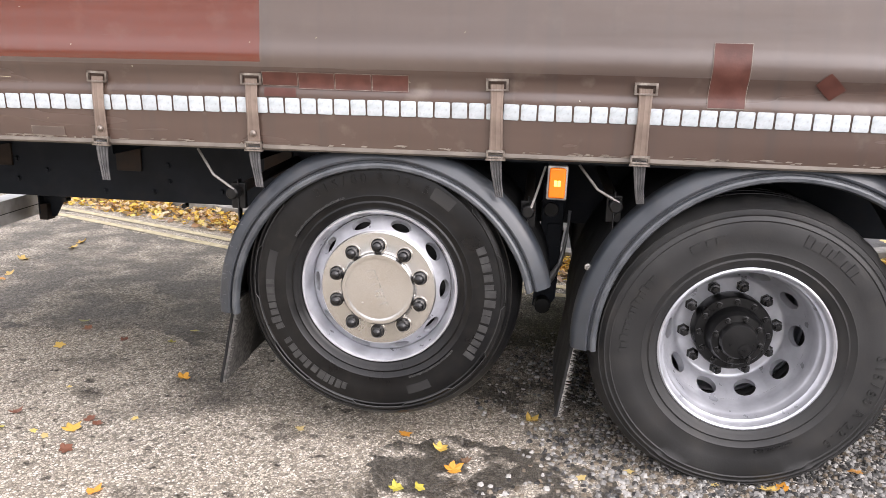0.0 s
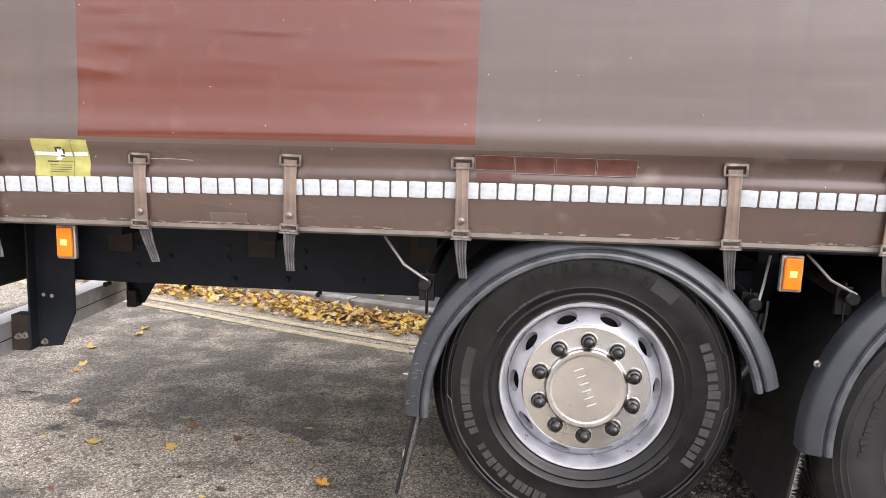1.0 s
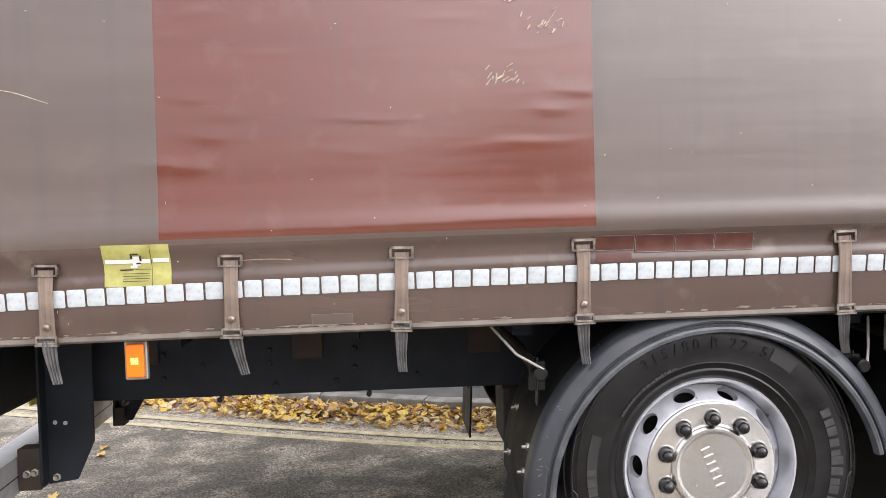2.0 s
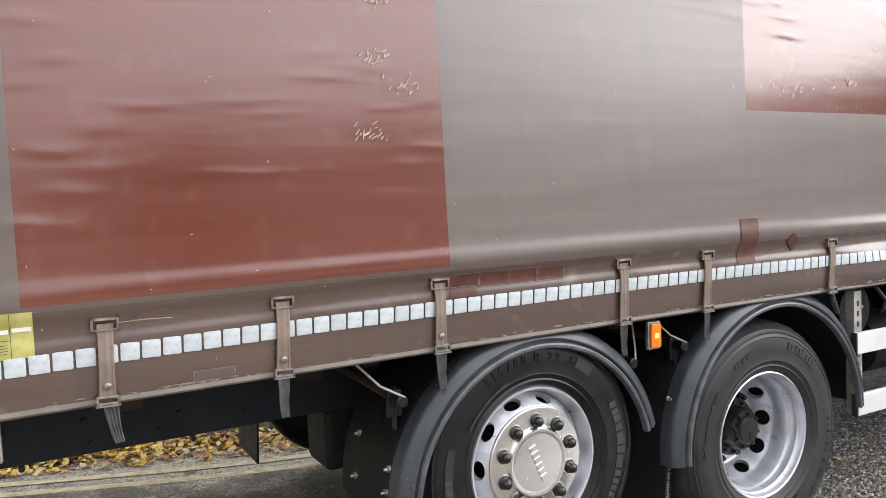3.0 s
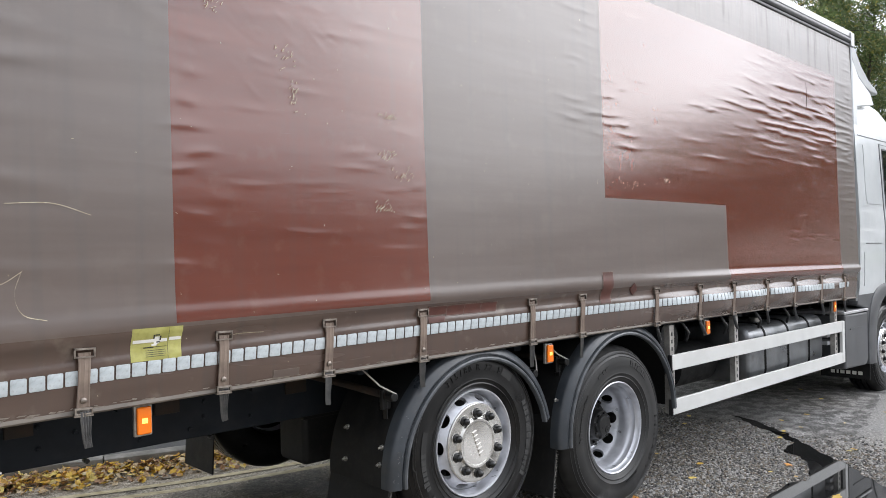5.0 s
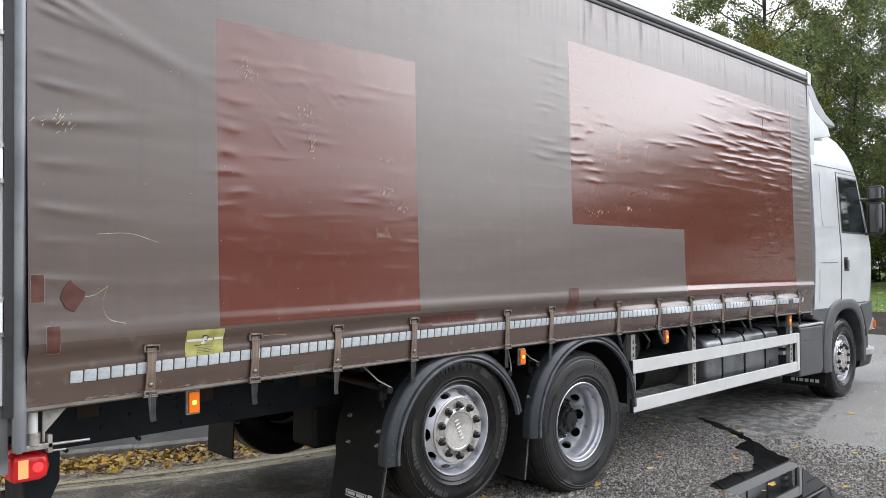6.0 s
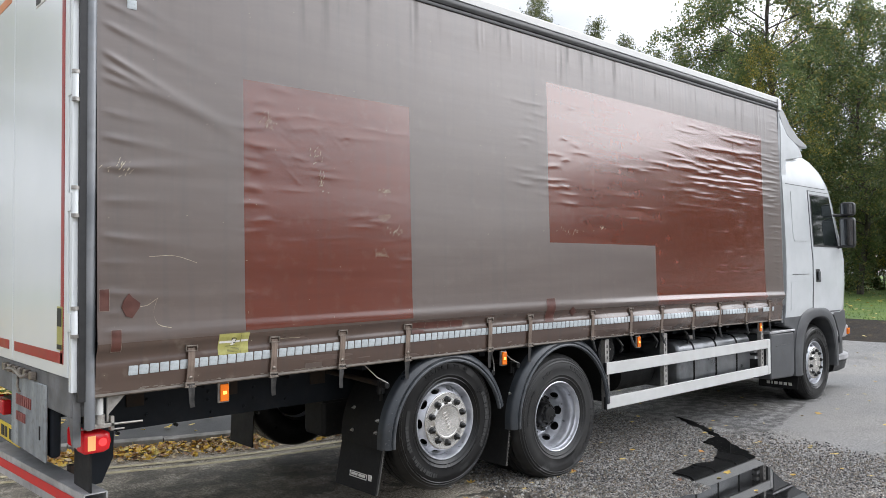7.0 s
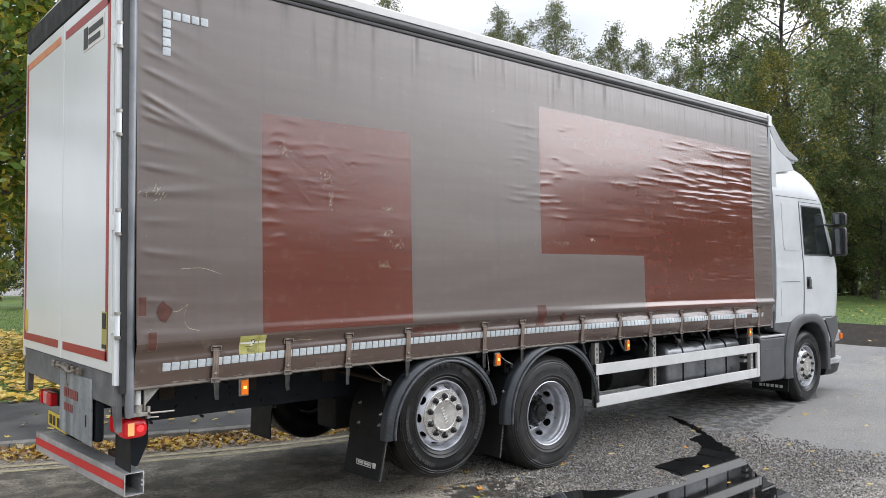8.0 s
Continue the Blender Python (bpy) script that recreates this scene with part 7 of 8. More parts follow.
def side_skin(outline, lift, steps=14):
    """A panel that follows the cab's side: rows between two rails of (x, z), given bottom to top as (z, x_from, x_to)."""
    rows = []
    zs = [o[0] for o in outline]
    for z in np.linspace(zs[0], zs[-1], steps):
        a, b = float(np.interp(z, zs, [o[1] for o in outline])), float(np.interp(z, zs, [o[2] for o in outline]))
        rows.append([(px, cab_side(px, z) - lift, float(z)) for px in np.linspace(a, b, 10)])
    back = [[(px, py + lift + 0.02, pz) for px, py, pz in row] for row in rows]
    g = Geo().grid(rows)
    edge = [rows[0][i] for i in range(10)] + [r[-1] for r in rows[1:]] + list(reversed(rows[-1][:-1])) + [r[0] for r in reversed(rows[1:-1])]
    eb = [back[0][i] for i in range(10)] + [r[-1] for r in back[1:]] + list(reversed(back[-1][:-1])) + [r[0] for r in reversed(back[1:-1])]
    n = len(edge)
    g.add(edge + eb, [(i, (i + 1) % n, (i + 1) % n + n, i + n) for i in range(n)])
    return g


door = part("door", side_skin(((1.22, 6.90, 7.84), (1.30, 6.87, 7.90), (2.0, 6.85, 7.94), (2.12, 6.83, 7.86), (2.90, 6.79, 7.50)), 0.010, 22), M_CAB, cab, "white cab door with dark window", smooth=40)
part("door_gap", side_skin(((1.20, 6.888, 7.85), (1.30, 6.858, 7.91), (2.0, 6.838, 7.95), (2.12, 6.818, 7.87), (2.912, 6.778, 7.51)), 0.004, 22), M_SKIRT, cab, smooth=40)
part("window_seal", side_skin(((2.13, 6.87, 7.74), (2.20, 6.86, 7.72), (2.86, 6.83, 7.485)), 0.014, 12), M_BLACK, door)
part("window", side_skin(((2.155, 6.89, 7.72), (2.22, 6.88, 7.70), (2.84, 6.85, 7.47)), 0.018, 12), M_GLASS, door, "dark door glass")
part("side_panel", side_skin(((2.20, 6.28, 6.68), (2.30, 6.24, 6.72), (2.86, 6.24, 6.70)), 0.006, 10), M_CAB, cab, "pressed panel behind the door")
part("side_panel", side_skin(((1.28, 6.16, 6.76), (1.66, 6.14, 6.76)), 0.006, 8), M_CAB, cab)
part("panel_line", side_skin(((1.750, 6.20, 6.72), (1.757, 6.20, 6.72)), 0.006, 3), M_SKIRT, cab)
part("roof_line", side_skin(((2.955, 6.10, 7.40), (2.963, 6.10, 7.39)), 0.004, 3), M_SKIRT, cab)
h = part("door_handle", side_skin(((1.64, 6.94, 7.10), (1.82, 6.92, 7.05)), 0.014, 5), M_BLACK, door, "black recessed door handle")
part("grip", Geo().box(6.955, 7.025, cab_side(6.9, 1.72) - 0.045, cab_side(6.9, 1.72) - 0.02, 1.67, 1.79), M_SKIRT, h, bevel=0.012)
part("roof_lamp", Geo().box(7.60, 7.67, 0.10, 0.20, 2.84, 2.98), M_CAB, cab, "white cab corner lamp housing", bevel=0.03)
part("screen_glass", Geo().grid([[(8.26 + 0.30 * (2.75 - z) / 0.7 - 0.28 * ((y - 1.26) / 0.9) ** 2, y, z) for y in np.linspace(0.5, 2.02, 12)] for z in np.linspace(2.06, 2.82, 6)]), M_GLASS, cab, "dark windscreen")
part("sun_visor", Geo().box(8.05, 8.30, 0.45, 2.07, 2.88, 2.94), M_BLACK, cab, bevel=0.02)

# roof deflector with its side fins
def fin(y0, y1):
    pts = [(5.92, 3.97), (6.03, 3.985), (6.14, 3.93), (6.34, 3.76), (6.58, 3.63), (6.86, 3.545), (6.87, 3.50), (6.62, 3.50), (6.40, 3.54), (6.22, 3.62), (6.08, 3.74), (6.0, 3.86)]
    return Geo().prism(pts, y0, y1)


part("deflector_fin", fin(0.05, 0.17), M_FIN, cab, "pale grey curved roof deflector side", bevel=0.02)
part("deflector_fin", fin(FAR - 0.17, FAR - 0.05), M_FIN, cab, bevel=0.02)
part("deflector", Geo().grid([[(px, y, pz) for y in np.linspace(0.17, FAR - 0.17, 8)] for px, pz in ((6.02, 3.97), (6.14, 3.92), (6.30, 3.80), (6.58, 3.64), (7.0, 3.50))]), M_CAB, cab, "white roof air deflector")
part("side_collar", Geo().prism([(5.95, 3.88), (6.05, 3.78), (6.22, 3.62), (6.60, 3.48), (6.70, 3.36), (6.16, 3.28), (6.11, 1.40), (6.01, 1.40), (6.01, 3.70)], 0.045, 0.085), M_CAB, cab, "white air collar behind the cab", bevel=0.012)
# black block stands in the gap, its colour replacing the shade there
part("cab_gap", Geo().box(5.90, 5.99, 0.12, FAR - 0.12, 1.1, 3.6), M_BLACK, cab, "black block for the shade in the gap behind the cab")

# mirrors
mirrors = part("mirror_arm", Geo().tube([(7.72, 0.04, 2.13), (7.76, -0.04, 2.14), (7.80, -0.10, 2.16), (7.82, -0.10, 2.58), (7.76, -0.04, 2.60), (7.58, 0.05, 2.60)], 0.022, 10), M_BLACK, cab, "black mirror bracket")
m1 = part("mirror_housing", rounded_tank(0, 0.11, -0.105, 0.105, -0.22, 0.22, 0.05).moved(Matrix.Translation((7.74, -0.13, 2.35)) @ pose(0, 0, 0, 0, 0, 8)), M_BLACK, cab, "large black door mirror")
part("mirror_face", Geo().box(-0.006, -0.002, -0.082, 0.082, -0.19, 0.19).moved(Matrix.Translation((7.74, -0.13, 2.35)) @ pose(0, 0, 0, 0, 0, 8)), M_MIRROR, m1, bevel=0.001)
m2 = part("mirror_housing", rounded_tank(0, 0.11, -0.10, 0.10, -0.10, 0.10, 0.05).moved(Matrix.Translation((7.76, -0.13, 2.69)) @ pose(0, 0, 0, 0, 0, 8)), M_BLACK, cab, "small black wide-angle mirror")
part("mirror_face", Geo().box(-0.006, -0.002, -0.075, 0.075, -0.075, 0.075).moved(Matrix.Translation((7.76, -0.13, 2.69)) @ pose(0, 0, 0, 0, 0, 8)), M_MIRROR, m2, bevel=0.001)

# wheel arch, bumper and steps
def front_arch(y0, deep, sgn):
    """A squarish flared arch: a broad face between two rounded outlines."""
    def ring(cx, a, b, ang, n):
        sx, cz = math.sin(ang), math.cos(ang)
        px = cx + a * math.copysign(abs(sx) ** (2 / n), sx)
        return px, (0.47 + b * abs(cz) ** (2 / n)) if cz >= 0 else 0.47 - 0.30 * abs(cz)
    secs = []
    for k in range(41):
        ang = radians(-104 + 204 * k / 40)
        (xi, zi), (xo, zo) = ring(7.06, 0.565, 0.68, ang, 2.5), ring(7.00, 0.735, 0.83, ang, 3.0)
        sec = []
        for u, y in ((0.0, 0.05), (0.0, 0.020), (0.10, 0.004), (0.45, -0.004), (0.80, 0.004), (0.95, 0.018), (1.0, 0.05), (1.0, deep), (0.02, deep)):
            sec.append((xi + (xo - xi) * u, y0 + sgn * y, zi + (zo - zi) * u))
        secs.append(sec)
    return Geo().loop_sweep(secs)


part("wheel_arch", front_arch(0.0, 0.45, 1), M_SKIRT, cab, "dark grey front wheel arch")
part("wheel_arch", front_arch(FAR, 0.45, -1), M_SKIRT, cab)
part("arch_filler", Geo().prism([(5.96, 1.36), (6.45, 1.36), (6.60, 1.20), (6.72, 1.12), (6.55, 0.92), (6.42, 0.72), (6.27, 0.72), (6.27, 1.02), (5.98, 1.08)], 0.03, 0.30), M_SKIRT, cab, "dark grey filler behind the arch", bevel=0.02)
part("arch_filler", Geo().prism([(7.55, 1.24), (8.05, 1.22), (8.10, 0.98), (7.86, 0.72), (7.80, 0.90), (7.70, 1.06)], 0.03, 0.30), M_SKIRT, cab, bevel=0.02)


def bumper_ring(z, inset, x0=8.0, xf=8.74):
    pts = [(7.74, 0.05 + inset, z)]
    for k in range(13):
        a = math.pi / 2 * k / 12
        pts.append((x0 + (xf - x0 - inset) * math.sin(a), 0.035 + inset + 0.6 * (1 - math.cos(a)), z))
    return pts + [(px, FAR - py, pz) for px, py, pz in reversed(pts)]


part("step_panel", Geo().loop_sweep([bumper_ring(z, i) for z, i in ((0.93, 0.08), (1.0, 0.06), (1.18, 0.07))]), M_BLACK, cab, "black upper step recess", smooth=40)
part("bumper", Geo().loop_sweep([bumper_ring(z, i) for z, i in ((0.80, 0.03), (0.83, 0.0), (0.96, 0.0), (0.98, 0.04))]), M_ALU, cab, "grey painted bumper band", smooth=40)
part("bumper_recess", Geo().loop_sweep([bumper_ring(z, i) for z, i in ((0.52, 0.07), (0.80, 0.07))]), M_BLACK, cab, smooth=40)
part("step", Geo().loop_sweep([bumper_ring(z, i) for z, i in ((0.46, 0.03), (0.48, 0.0), (0.54, 0.0), (0.55, 0.03))]), M_ALU, cab, "grey lower step", smooth=40)
part("lower_valance", Geo().loop_sweep([bumper_ring(z, i) for z, i in ((0.30, 0.10), (0.33, 0.05), (0.46, 0.02))]), M_BLACK, cab, "black lower valance", smooth=40)
part("indicator", Geo().box(-0.08, 0.08, -0.02, 0.02, -0.045, 0.045).moved(Matrix.Translation((8.22, 0.055, 0.885)) @ pose(0, 0, 0, 0, 0, 14)), M_AMBER, cab, "lit amber side indicator", bevel=0.01)

# ---- fallen leaves ----
def maple_outline(r, size):
    """A lobed leaf outline, about size across."""
    pts = []
    for k in range(15):
        a = 2 * math.pi * k / 15
        lobe = (1.0, 0.60, 0.80)[k % 3] if k else 0.6
        pts.append((math.sin(a) * size * 0.5 * lobe * r.uniform(0.85, 1.1), math.cos(a) * size * 0.5 * lobe * r.uniform(0.85, 1.1)))
    return pts


def leaf_into(g, r, x, y, z, size, tilt, lobed=True):
    """One curled leaf, its middle a little sunk."""
    if lobed:
        pts = maple_outline(r, size)
    else:
        w = r.uniform(0.28, 0.42)
        pts = [(0, -0.5 * size), (w * size, -0.15 * size), (w * 0.8 * size, 0.2 * size), (0, 0.55 * size), (-w * 0.8 * size, 0.2 * size), (-w * size, -0.15 * size)]
    curl = r.uniform(-0.5, 1.4)
    m = Matrix.Translation((x, y, z)) @ pose(0, 0, 0, r.uniform(-tilt, tilt), r.uniform(-tilt, tilt), r.uniform(0, 360))
    verts = [tuple(m @ Vector((px, py, curl * (px * px + 0.5 * py * py) / max(size, 0.02)))) for px, py in pts]
    n = len(verts)
    g.add(verts + [tuple(m @ Vector((0, 0, 0.0)))], [(i, (i + 1) % n, n) for i in range(n)])


rl = random.Random(77)
LEAVES = {
    "yellow": ((0.075, 0.12), ((-3.01, 2.75), (-3.16, 2.35), (-2.24, 0.81), (-1.86, 0.82), (-1.79, 0.21), (-1.26, -0.01), (0.61, 0.40), (0.25, 0.09), (1.48, -0.01), (-2.99, 1.98), (-3.05, 2.92), (2.49, -0.96), (5.92, -0.4))),
    "pale yellow": ((0.035, 0.06), ((-0.35, 0.15), (0.80, -0.04), (0.98, 0.04), (-1.51, 0.36), (-1.40, -0.06), (-1.33, -0.09), (-2.53, 0.84), (-1.06, 0.12), (1.29, 0.0), (4.86, -0.2))),
    "orange": ((0.06, 0.10), ((-2.96, 1.86), (-2.65, 1.33), (-1.05, 0.55), (0.09, 0.19), (-0.91, -0.43), (0.32, -0.06), (1.54, 0.02), (1.86, 0.19), (3.04, -0.41))),
    "yellow-green": ((0.06, 0.09), ((-1.96, 1.20), (-1.32, 0.98), (-1.55, -0.06), (0.13, -0.22), (0.21, -0.21), (-1.28, 1.16))),
    "red-brown": ((0.05, 0.09), ((-1.58, 0.09), (-2.16, 0.33), (-1.19, 0.05), (-1.24, 0.08), (-1.19, -0.17), (0.36, 0.01), (0.76, 0.82), (-1.87, 1.09), (-1.58, 0.96), (-2.34, 0.59), (1.98, -0.79))),
}
for hue, ((least, most), spots) in LEAVES.items():
    for lx, ly in spots:
        g = Geo()
        leaf_into(g, rl, 0, 0, 0.012, 0.82 * rl.uniform(least, most), 14)
        low = min(v[2] for v in g.v)
        g.v = [(a, b, c - low + 0.0055) for a, b, c in g.v]
        ob = part("fallen_leaf", g, M_LEAF[hue], m=Matrix.Translation((lx, ly, 0)), smooth=0)
        tagged(ob, f"{hue} autumn leaf lying flat on the asphalt", "leaf", "leaves on the road")

g = Geo()
sel = KERB[(KERB[:, 0] > -14) & (KERB[:, 0] < 4.6) & (KERB[:, 1] < 9.5)]
for _ in range(13500):
    k = rl.randrange(len(sel) - 1)
    p = sel[k] + (sel[k + 1] - sel[k]) * rl.random()
    t = (sel[k + 1] - sel[k]) / np.linalg.norm(sel[k + 1] - sel[k])
    d = min(0.44, abs(rl.gauss(0.0, 0.20)))
    thin = rl.random()
    if thin > 1.15 - d * 0.6:
        continue
    q = p + np.array([t[1], -t[0]]) * (d + 0.02)
    leaf_into(g, rl, q[0], q[1], 0.015 + rl.random() * 0.06 * max(0, 1 - d / 0.5), rl.uniform(0.032, 0.085), 38, rl.random() < 0.5)
drift = part("leaf_drift", g, M_FALLEN, smooth=0, tidy=False)
tagged(drift, "deep drift of yellow and brown leaves in the gutter", "leaves", kind="stuff")

g = Geo()
near = [k for k in range(len(EDGE)) if -22 < EDGE[k][0] < 7 and EDGE[k][1] < 40]
dense = [k for k in near if -9 < EDGE[k][0] < 4]
for _ in range(30000):
    k = dense[rl.randrange(len(dense))]
    a, b, c = lawn_spot(k, 26 * rl.random() ** 1.5)
    leaf_into(g, rl, a + rl.uniform(-0.3, 0.3), b + rl.uniform(-0.3, 0.3), c + 0.02 + rl.random() * 0.04, rl.uniform(0.08, 0.17), 20, False)
for _ in range(380):
    k = rl.randrange(1, len(sel) - 1)
    q = offset_line(sel[k - 1:k + 2], rl.uniform(0.15, 2.7) * rl.random() ** 0.4)[1]
    leaf_into(g, rl, q[0], q[1], 0.125 + rl.random() * 0.02, rl.uniform(0.05, 0.11), 12, rl.random() < 0.5)
for _ in range(1500):
    k = rl.randrange(len(EDGE_FAR))
    d = rl.uniform(-1.6, 16)
    if d > 0:
        a, b, c = far_spot(k, d)
    else:
        a, b = offset_line(KERB_FAR[max(0, k - 1):k + 2], -1.3 - d)[1 if k else 0]
        c = max(0.0, 0.46 * (1 + d / 1.3)) + 0.01
    leaf_into(g, rl, a, b, c + 0.02, rl.uniform(0.08, 0.16), 15, False)
for _ in range(160):
    q = (rl.uniform(2, 14), rl.uniform(-4, 3))
    leaf_into(g, rl, q[0], q[1], 0.008, rl.uniform(0.04, 0.08), 8, False)
litter = part("leaf_litter", g, M_LITTER, smooth=0, tidy=False)
tagged(litter, "yellow leaves scattered over grass and path", "leaves", kind="stuff")

g = Geo()
far_near = [k for k in range(len(EDGE_FAR)) if EDGE_FAR[k][0] < 50]
for _ in range(60000):
    if rl.random() < 0.5:
        x_, y_, z = far_spot(far_near[rl.randrange(len(far_near))], 26 * rl.random() ** 1.4)
    else:
        x_, y_, z = lawn_spot(near[rl.randrange(len(near))], 26 * rl.random() ** 1.4)
    q = (x_ + rl.uniform(-0.3, 0.3), y_ + rl.uniform(-0.3, 0.3))
    a, h, w = rl.uniform(0, 6.28), rl.uniform(0.03, 0.075), rl.uniform(0.006, 0.014)
    ca, sa = math.cos(a), math.sin(a)
    g.add([(q[0] - ca * w, q[1] - sa * w, z), (q[0] + ca * w, q[1] + sa * w, z), (q[0] + sa * h * 0.6, q[1] - ca * h * 0.6, z + h)], [(0, 1, 2)])
blades = part("grass_tufts", g, M_BLADE, smooth=0, tidy=False)
tagged(blades, "short green grass tufts", "grass", kind="stuff")

# ---- trees ----
def tree_meshes(seed, height, spread, base, leaves, leaf, droop, material, clumps=46, per_twig=12, cone=0.8, limbs=2):
    """A trunk with limbs, and a crown of leafy twigs that hang from the limbs, with gaps between them."""
    r = random.Random(seed)
    wood, spots = Geo(), []
    lean = (r.uniform(-0.05, 0.05), r.uniform(-0.05, 0.05))
    rad = height * 0.0095
    trunk = [(lean[0] * z + 0.18 * math.sin(z * 0.7 + seed), lean[1] * z + 0.18 * math.cos(z * 0.6), z) for z in np.linspace(-0.3, height * 0.97, 12)]
    wood.tube(trunk, [rad * (1.15 - 1.08 * k / 11) for k in range(12)], 8)
    for c in range(clumps):
        t = base + (1 - base) * (c + r.random()) / clumps
        k = min(10, int(t * 11))
        p0 = Vector(trunk[k]).lerp(Vector(trunk[k + 1]), min(1, t * 11 - k))
        a = c * 2.4 + r.uniform(-0.6, 0.6)
        u = min(1, max(0.03, (t - base * 0.7) / (1.04 - base * 0.7)))
        reach = spread * math.sin(math.pi * u ** cone) * r.uniform(0.35, 1.12)
        rise = reach * r.uniform(0.25, 0.75)
        mid = p0 + Vector((math.cos(a) * reach * 0.5, math.sin(a) * reach * 0.5, rise * 0.75))
        end = p0 + Vector((math.cos(a) * reach, math.sin(a) * reach, rise - droop * reach * 0.25))
        lr = rad * 0.28 * (1.1 - t)
        wood.tube([p0, mid, end], [lr + 0.012, lr * 0.6 + 0.008, 0.006], 4, False)
        spots.append((mid, end, 0.5 + reach / spread))
        for _ in range(limbs):
            e2 = mid.lerp(end, r.uniform(0.1, 0.8)) + Vector((r.gauss(0, 0.5), r.gauss(0, 0.5), r.uniform(-0.1, 0.6))) * reach * 0.5
            wood.tube([mid, e2], [lr * 0.4 + 0.01, 0.006], 3, False)
            spots.append((mid, e2, 0.4 + 0.6 * reach / spread))
    weights = np.cumsum([w for *_, w in spots])
    v, f = [], []
    size = spread * 0.045
    for _ in range(leaves // per_twig):
        p, q, _w = spots[min(len(spots) - 1, int(np.searchsorted(weights, r.random() * weights[-1])))]
        start = p.lerp(q, r.random() ** 0.6) + Vector((r.gauss(0, size), r.gauss(0, size), r.gauss(0, size)))
        away = Vector((q[0] - p[0], q[1] - p[1], 0)) * 0.25 + Vector((r.gauss(0, 0.35), r.gauss(0, 0.35), r.gauss(0.15, 0.35) - droop))
        away = away.normalized() * spread * r.uniform(0.08, 0.26)
        for j in range(per_twig):
            u = (j + r.random()) / per_twig
            spot = start + away * u + Vector((r.gauss(0, 1), r.gauss(0, 1), r.gauss(0, 1))) * leaf * 1.1
            ln, wd = leaf * r.uniform(0.7, 1.35), leaf * r.uniform(0.4, 0.65)
            ax = Vector((r.gauss(0, 1), r.gauss(0, 1), r.gauss(-0.6 * droop, 0.8))).normalized() * ln
            bx = ax.cross(Vector((r.gauss(0, 1), r.gauss(0, 1), r.gauss(0, 1)))).normalized() * wd
            k = len(v)
            v += [tuple(spot - ax), tuple(spot + bx), tuple(spot + ax), tuple(spot - bx)]
            f.append((k, k + 1, k + 2, k + 3))
    cg = Geo()
    cg.v, cg.f = v, f
    return wood.mesh("trunk", M_BARK, 60, tidy=False), cg.mesh("crown", material, 0, tidy=False)


KINDS = {
    "birch": [tree_meshes(3, 19, 4.6, 0.10, 52000, 0.074, 1.0, M_BIRCH, 64), tree_meshes(8, 17, 4.4, 0.08, 39000, 0.074, 1.0, M_BIRCH, 60), tree_meshes(15, 20, 5.0, 0.10, 27000, 0.074, 1.0, M_GOLD, 60),
              tree_meshes(17, 20, 3.6, 0.45, 22000, 0.062, 0.9, M_GREY, 60, cone=0.62)],
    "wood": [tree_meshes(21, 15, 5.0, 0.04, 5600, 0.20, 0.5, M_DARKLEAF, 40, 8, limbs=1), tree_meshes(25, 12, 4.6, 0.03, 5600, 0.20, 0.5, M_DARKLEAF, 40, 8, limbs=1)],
    # simple trees for the added belt that stays out of view
    "unseen_belt": [tree_meshes(27, 15, 5.0, 0.05, 1100, 0.50, 0.4, M_DARKLEAF, 16, 5, limbs=0), tree_meshes(29, 12, 4.6, 0.05, 1100, 0.50, 0.4, M_DARKLEAF, 16, 5, limbs=0)],
    "maple": [tree_meshes(31, 11, 4.4, 0.12, 26000, 0.095, 0.7, M_MAPLE, 60, 8)],
}


def tree(kind, which, x, y, z, scale, turn, label):
    wood, crown = KINDS[kind][which]
    m = Matrix.Translation((x, y, z)) @ pose(0, 0, 0, 0, 0, turn) @ Matrix.Scale(scale, 4)
    t = hub(f"{kind}_tree" if kind in ("birch", "maple") else "backdrop_tree", m)
    tagged(t, label, "tree", "trees round the road")
    part("trunk", wood, parent=t, m=m)
    part("crown", crown, parent=t, m=m)


BIRCH, GOLDEN, DARK = "tall birch with thin drooping green foliage", "tall tree with green and yellowing leaves", "dense dark tree of the lawn's edge and the added unseen belt"
def along(az, dist):
    """A place dist away from the middle of the lay-by, az degrees from the truck's heading."""
    return -4.3 + dist * math.cos(radians(az)), -4.9 + dist * math.sin(radians(az))


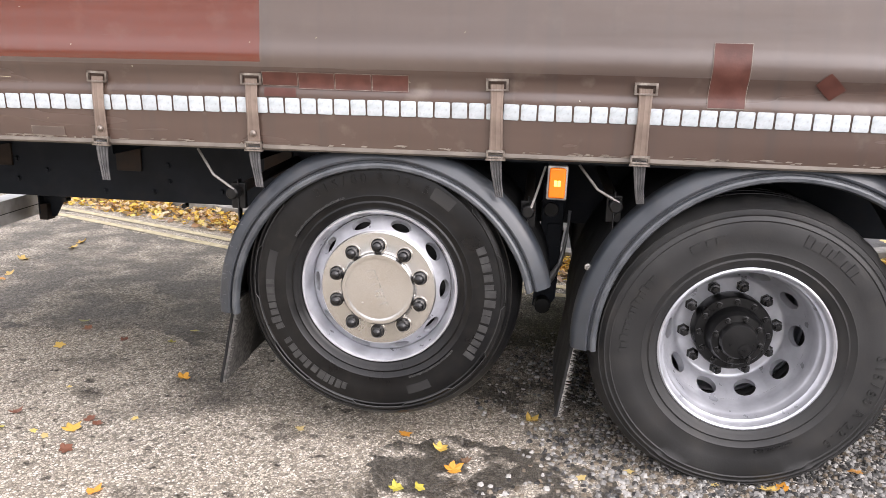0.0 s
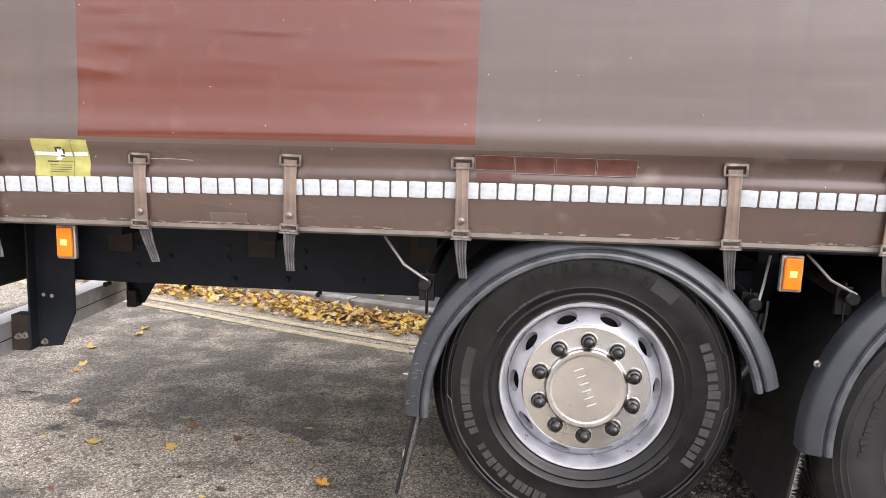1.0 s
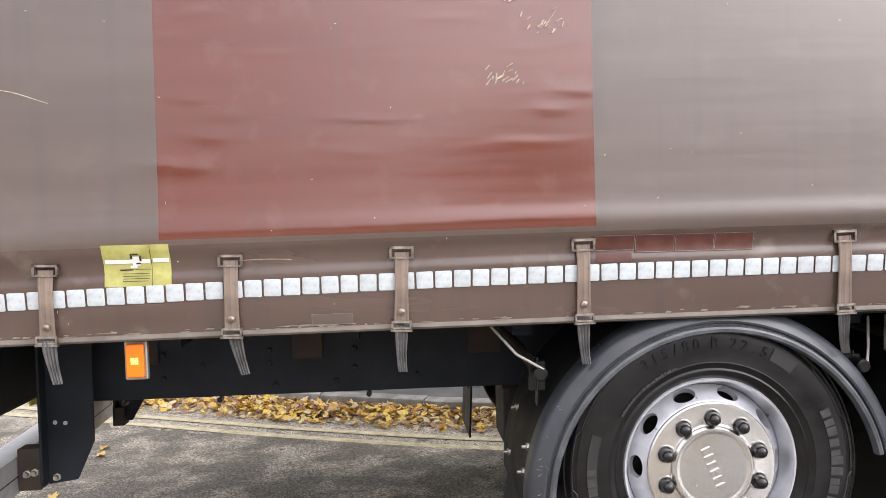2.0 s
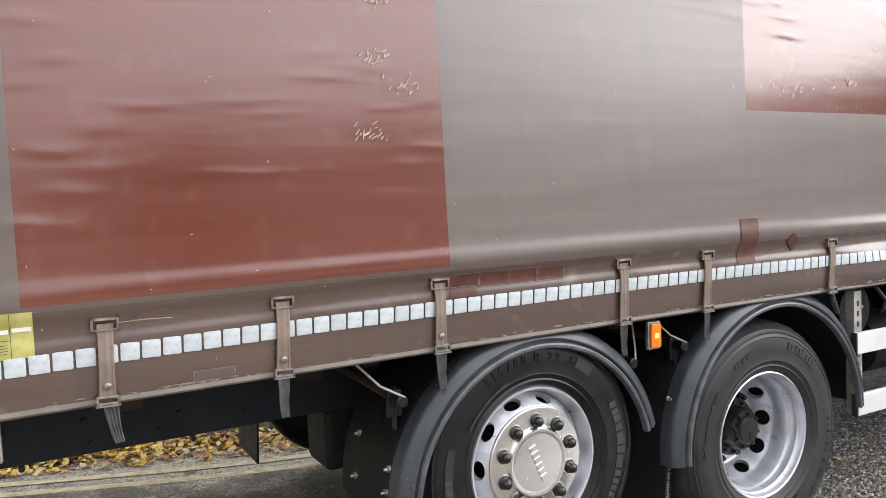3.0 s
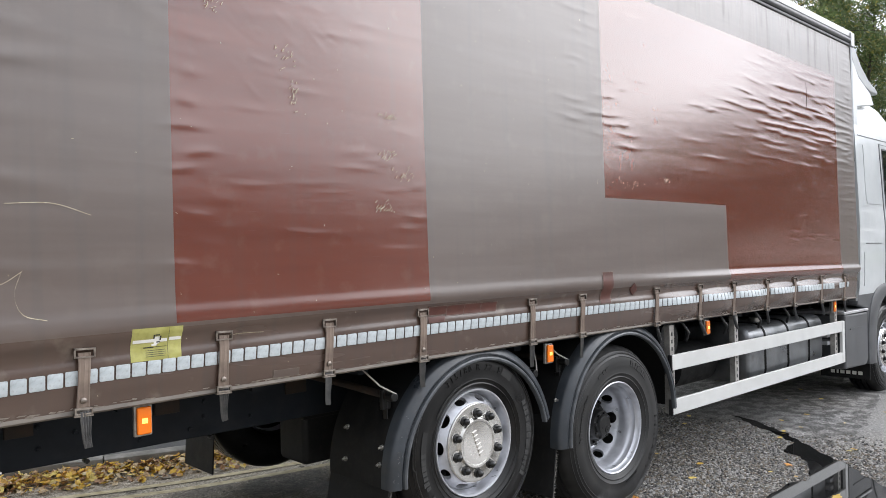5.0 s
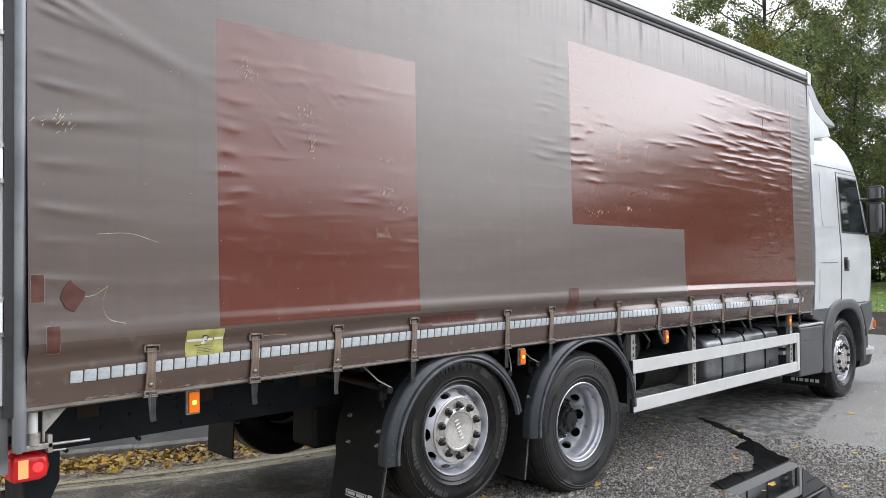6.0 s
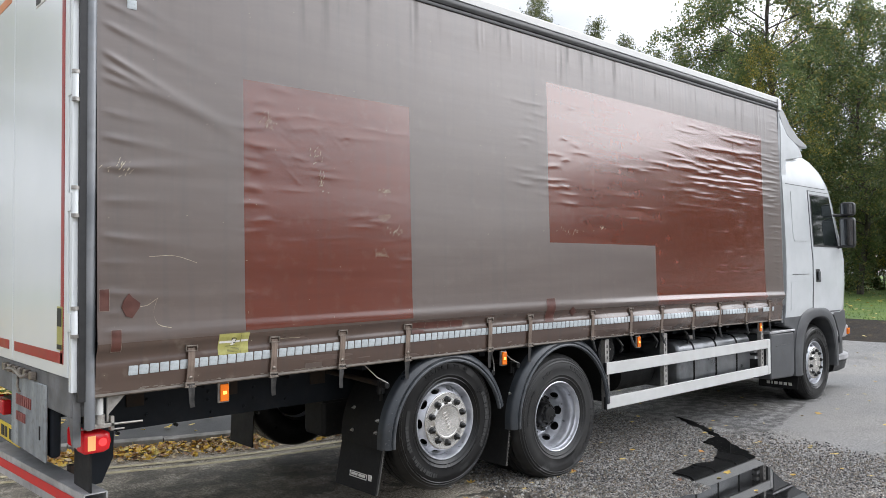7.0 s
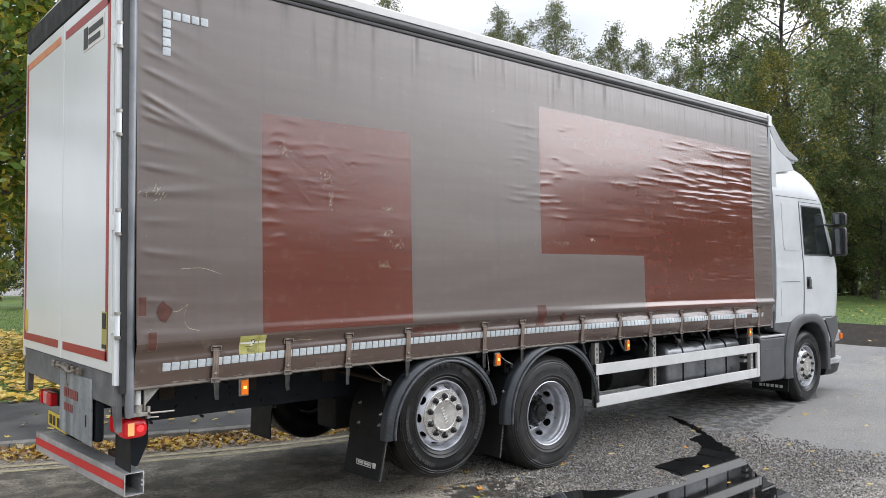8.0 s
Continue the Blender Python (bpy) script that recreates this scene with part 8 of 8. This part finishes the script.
for az, dist, kind, which, sc, turn, lab in (
        (24.5, 36, "birch", 0, 1.04, 10, BIRCH), (28.2, 46, "birch", 1, 0.88, 200, BIRCH), (19.4, 39, "birch", 1, 0.80, 80, BIRCH), (20.9, 43, "birch", 0, 0.74, 250, BIRCH), (17.2, 44, "birch", 2, 0.78, 20, GOLDEN), (15.6, 36, "birch", 1, 0.69, 140, BIRCH), (11.5, 38, "birch", 0, 0.72, 55, BIRCH),
        (22.0, 50, "birch", 2, 0.86, 210, GOLDEN), (26.4, 33, "birch", 2, 0.52, 300, GOLDEN),
        (45.0, 60, "birch", 3, 1.13, 140, BIRCH), (40.7, 60, "birch", 3, 1.18, 310, BIRCH), (42.8, 64, "birch", 3, 1.12, 20, BIRCH), (37.0, 60, "birch", 3, 1.06, 240, BIRCH), (34.3, 60, "birch", 3, 0.97, 120, BIRCH),
        (31.6, 58, "birch", 3, 0.88, 70, BIRCH), (32.8, 62, "birch", 3, 0.86, 340, BIRCH), (30.0, 56, "birch", 3, 0.88, 30, BIRCH), (54.0, 60, "birch", 3, 1.20, 190, BIRCH), (49.0, 66, "birch", 3, 1.02, 260, BIRCH),
        (80.5, 34, "birch", 2, 0.8, 10, GOLDEN), (84.5, 30, "birch", 0, 0.8, 20, BIRCH), (90.0, 36, "birch", 2, 0.8, 40, GOLDEN), (77.0, 44, "birch", 1, 0.8, 77, BIRCH)):
    bx, by = along(az, dist)
    tree(kind, which, bx, by, 0.5, sc, turn, lab)
rt = random.Random(5)
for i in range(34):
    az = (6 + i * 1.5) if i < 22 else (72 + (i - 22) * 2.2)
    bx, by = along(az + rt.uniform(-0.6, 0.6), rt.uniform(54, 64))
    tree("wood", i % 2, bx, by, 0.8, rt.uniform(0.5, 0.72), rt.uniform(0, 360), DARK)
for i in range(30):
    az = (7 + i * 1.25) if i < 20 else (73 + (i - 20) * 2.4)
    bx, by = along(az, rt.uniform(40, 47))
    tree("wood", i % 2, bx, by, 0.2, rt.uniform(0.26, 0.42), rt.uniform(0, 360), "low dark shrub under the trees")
# added unseen trees that close the surroundings behind the truck
for i in range(14):
    bx, by = along(98 + i * 6.2, rt.uniform(100, 125))
    tree("unseen_belt", i % 2, bx, by, 0.0, rt.uniform(0.55, 0.8), rt.uniform(0, 360), DARK)
# added unseen belt whose height sets the dark skyline mirrored in the curtain
for i in range(66):
    az = 184 + i * 2.8
    bx, by = along(az, rt.uniform(62, 72))
    tree("unseen_belt", i % 2, bx, by, 0.0, (0.96 if az > 326 else 0.62 if az > 312 else 0.95 if az > 277 else 0.68) * rt.uniform(0.85, 1.1), rt.uniform(0, 360), DARK)
tree("maple", 0, 1.5, 13.0, 0.3, 1.0, 0, "broad tree with green and golden autumn leaves")
tree("maple", 0, -2.6, 10.8, 0.3, 1.0, 120, "broad tree with green and golden autumn leaves")

# ---- kerbstones: pieces last ----
kerb = hub("kerb", Matrix.Translation((-1.5, 3.78, 0)))
tagged(kerb, "row of weathered stone kerb blocks", "kerb", kind="structure")
stone = Geo().loop_sweep([[(xx, yy, zz) for yy, zz in ((-0.0, -0.05), (0.13, -0.05), (0.13, 0.112), (0.022, 0.112), (0.006, 0.104), (-0.0, 0.088))] for xx in (-0.447, 0.447)]).mesh("kerbstone", M_KERB, 30)
seg = np.concatenate([[0], np.cumsum(np.linalg.norm(np.diff(KERB, axis=0), axis=1))])
s = 30.0
while s < seg[-1] - 30:
    p = [float(np.interp(s, seg, KERB[:, i])) for i in (0, 1)]
    q = [float(np.interp(s + 0.1, seg, KERB[:, i])) for i in (0, 1)]
    ang = math.degrees(math.atan2(q[1] - p[1], q[0] - p[0]))
    part("kerbstone", stone, parent=kerb, m=Matrix.Translation((p[0], p[1], rt.uniform(-0.006, 0.006))) @ pose(0, 0, 0, 0, rt.uniform(-0.4, 0.4), ang + rt.uniform(-0.6, 0.6)))
    s += 0.905
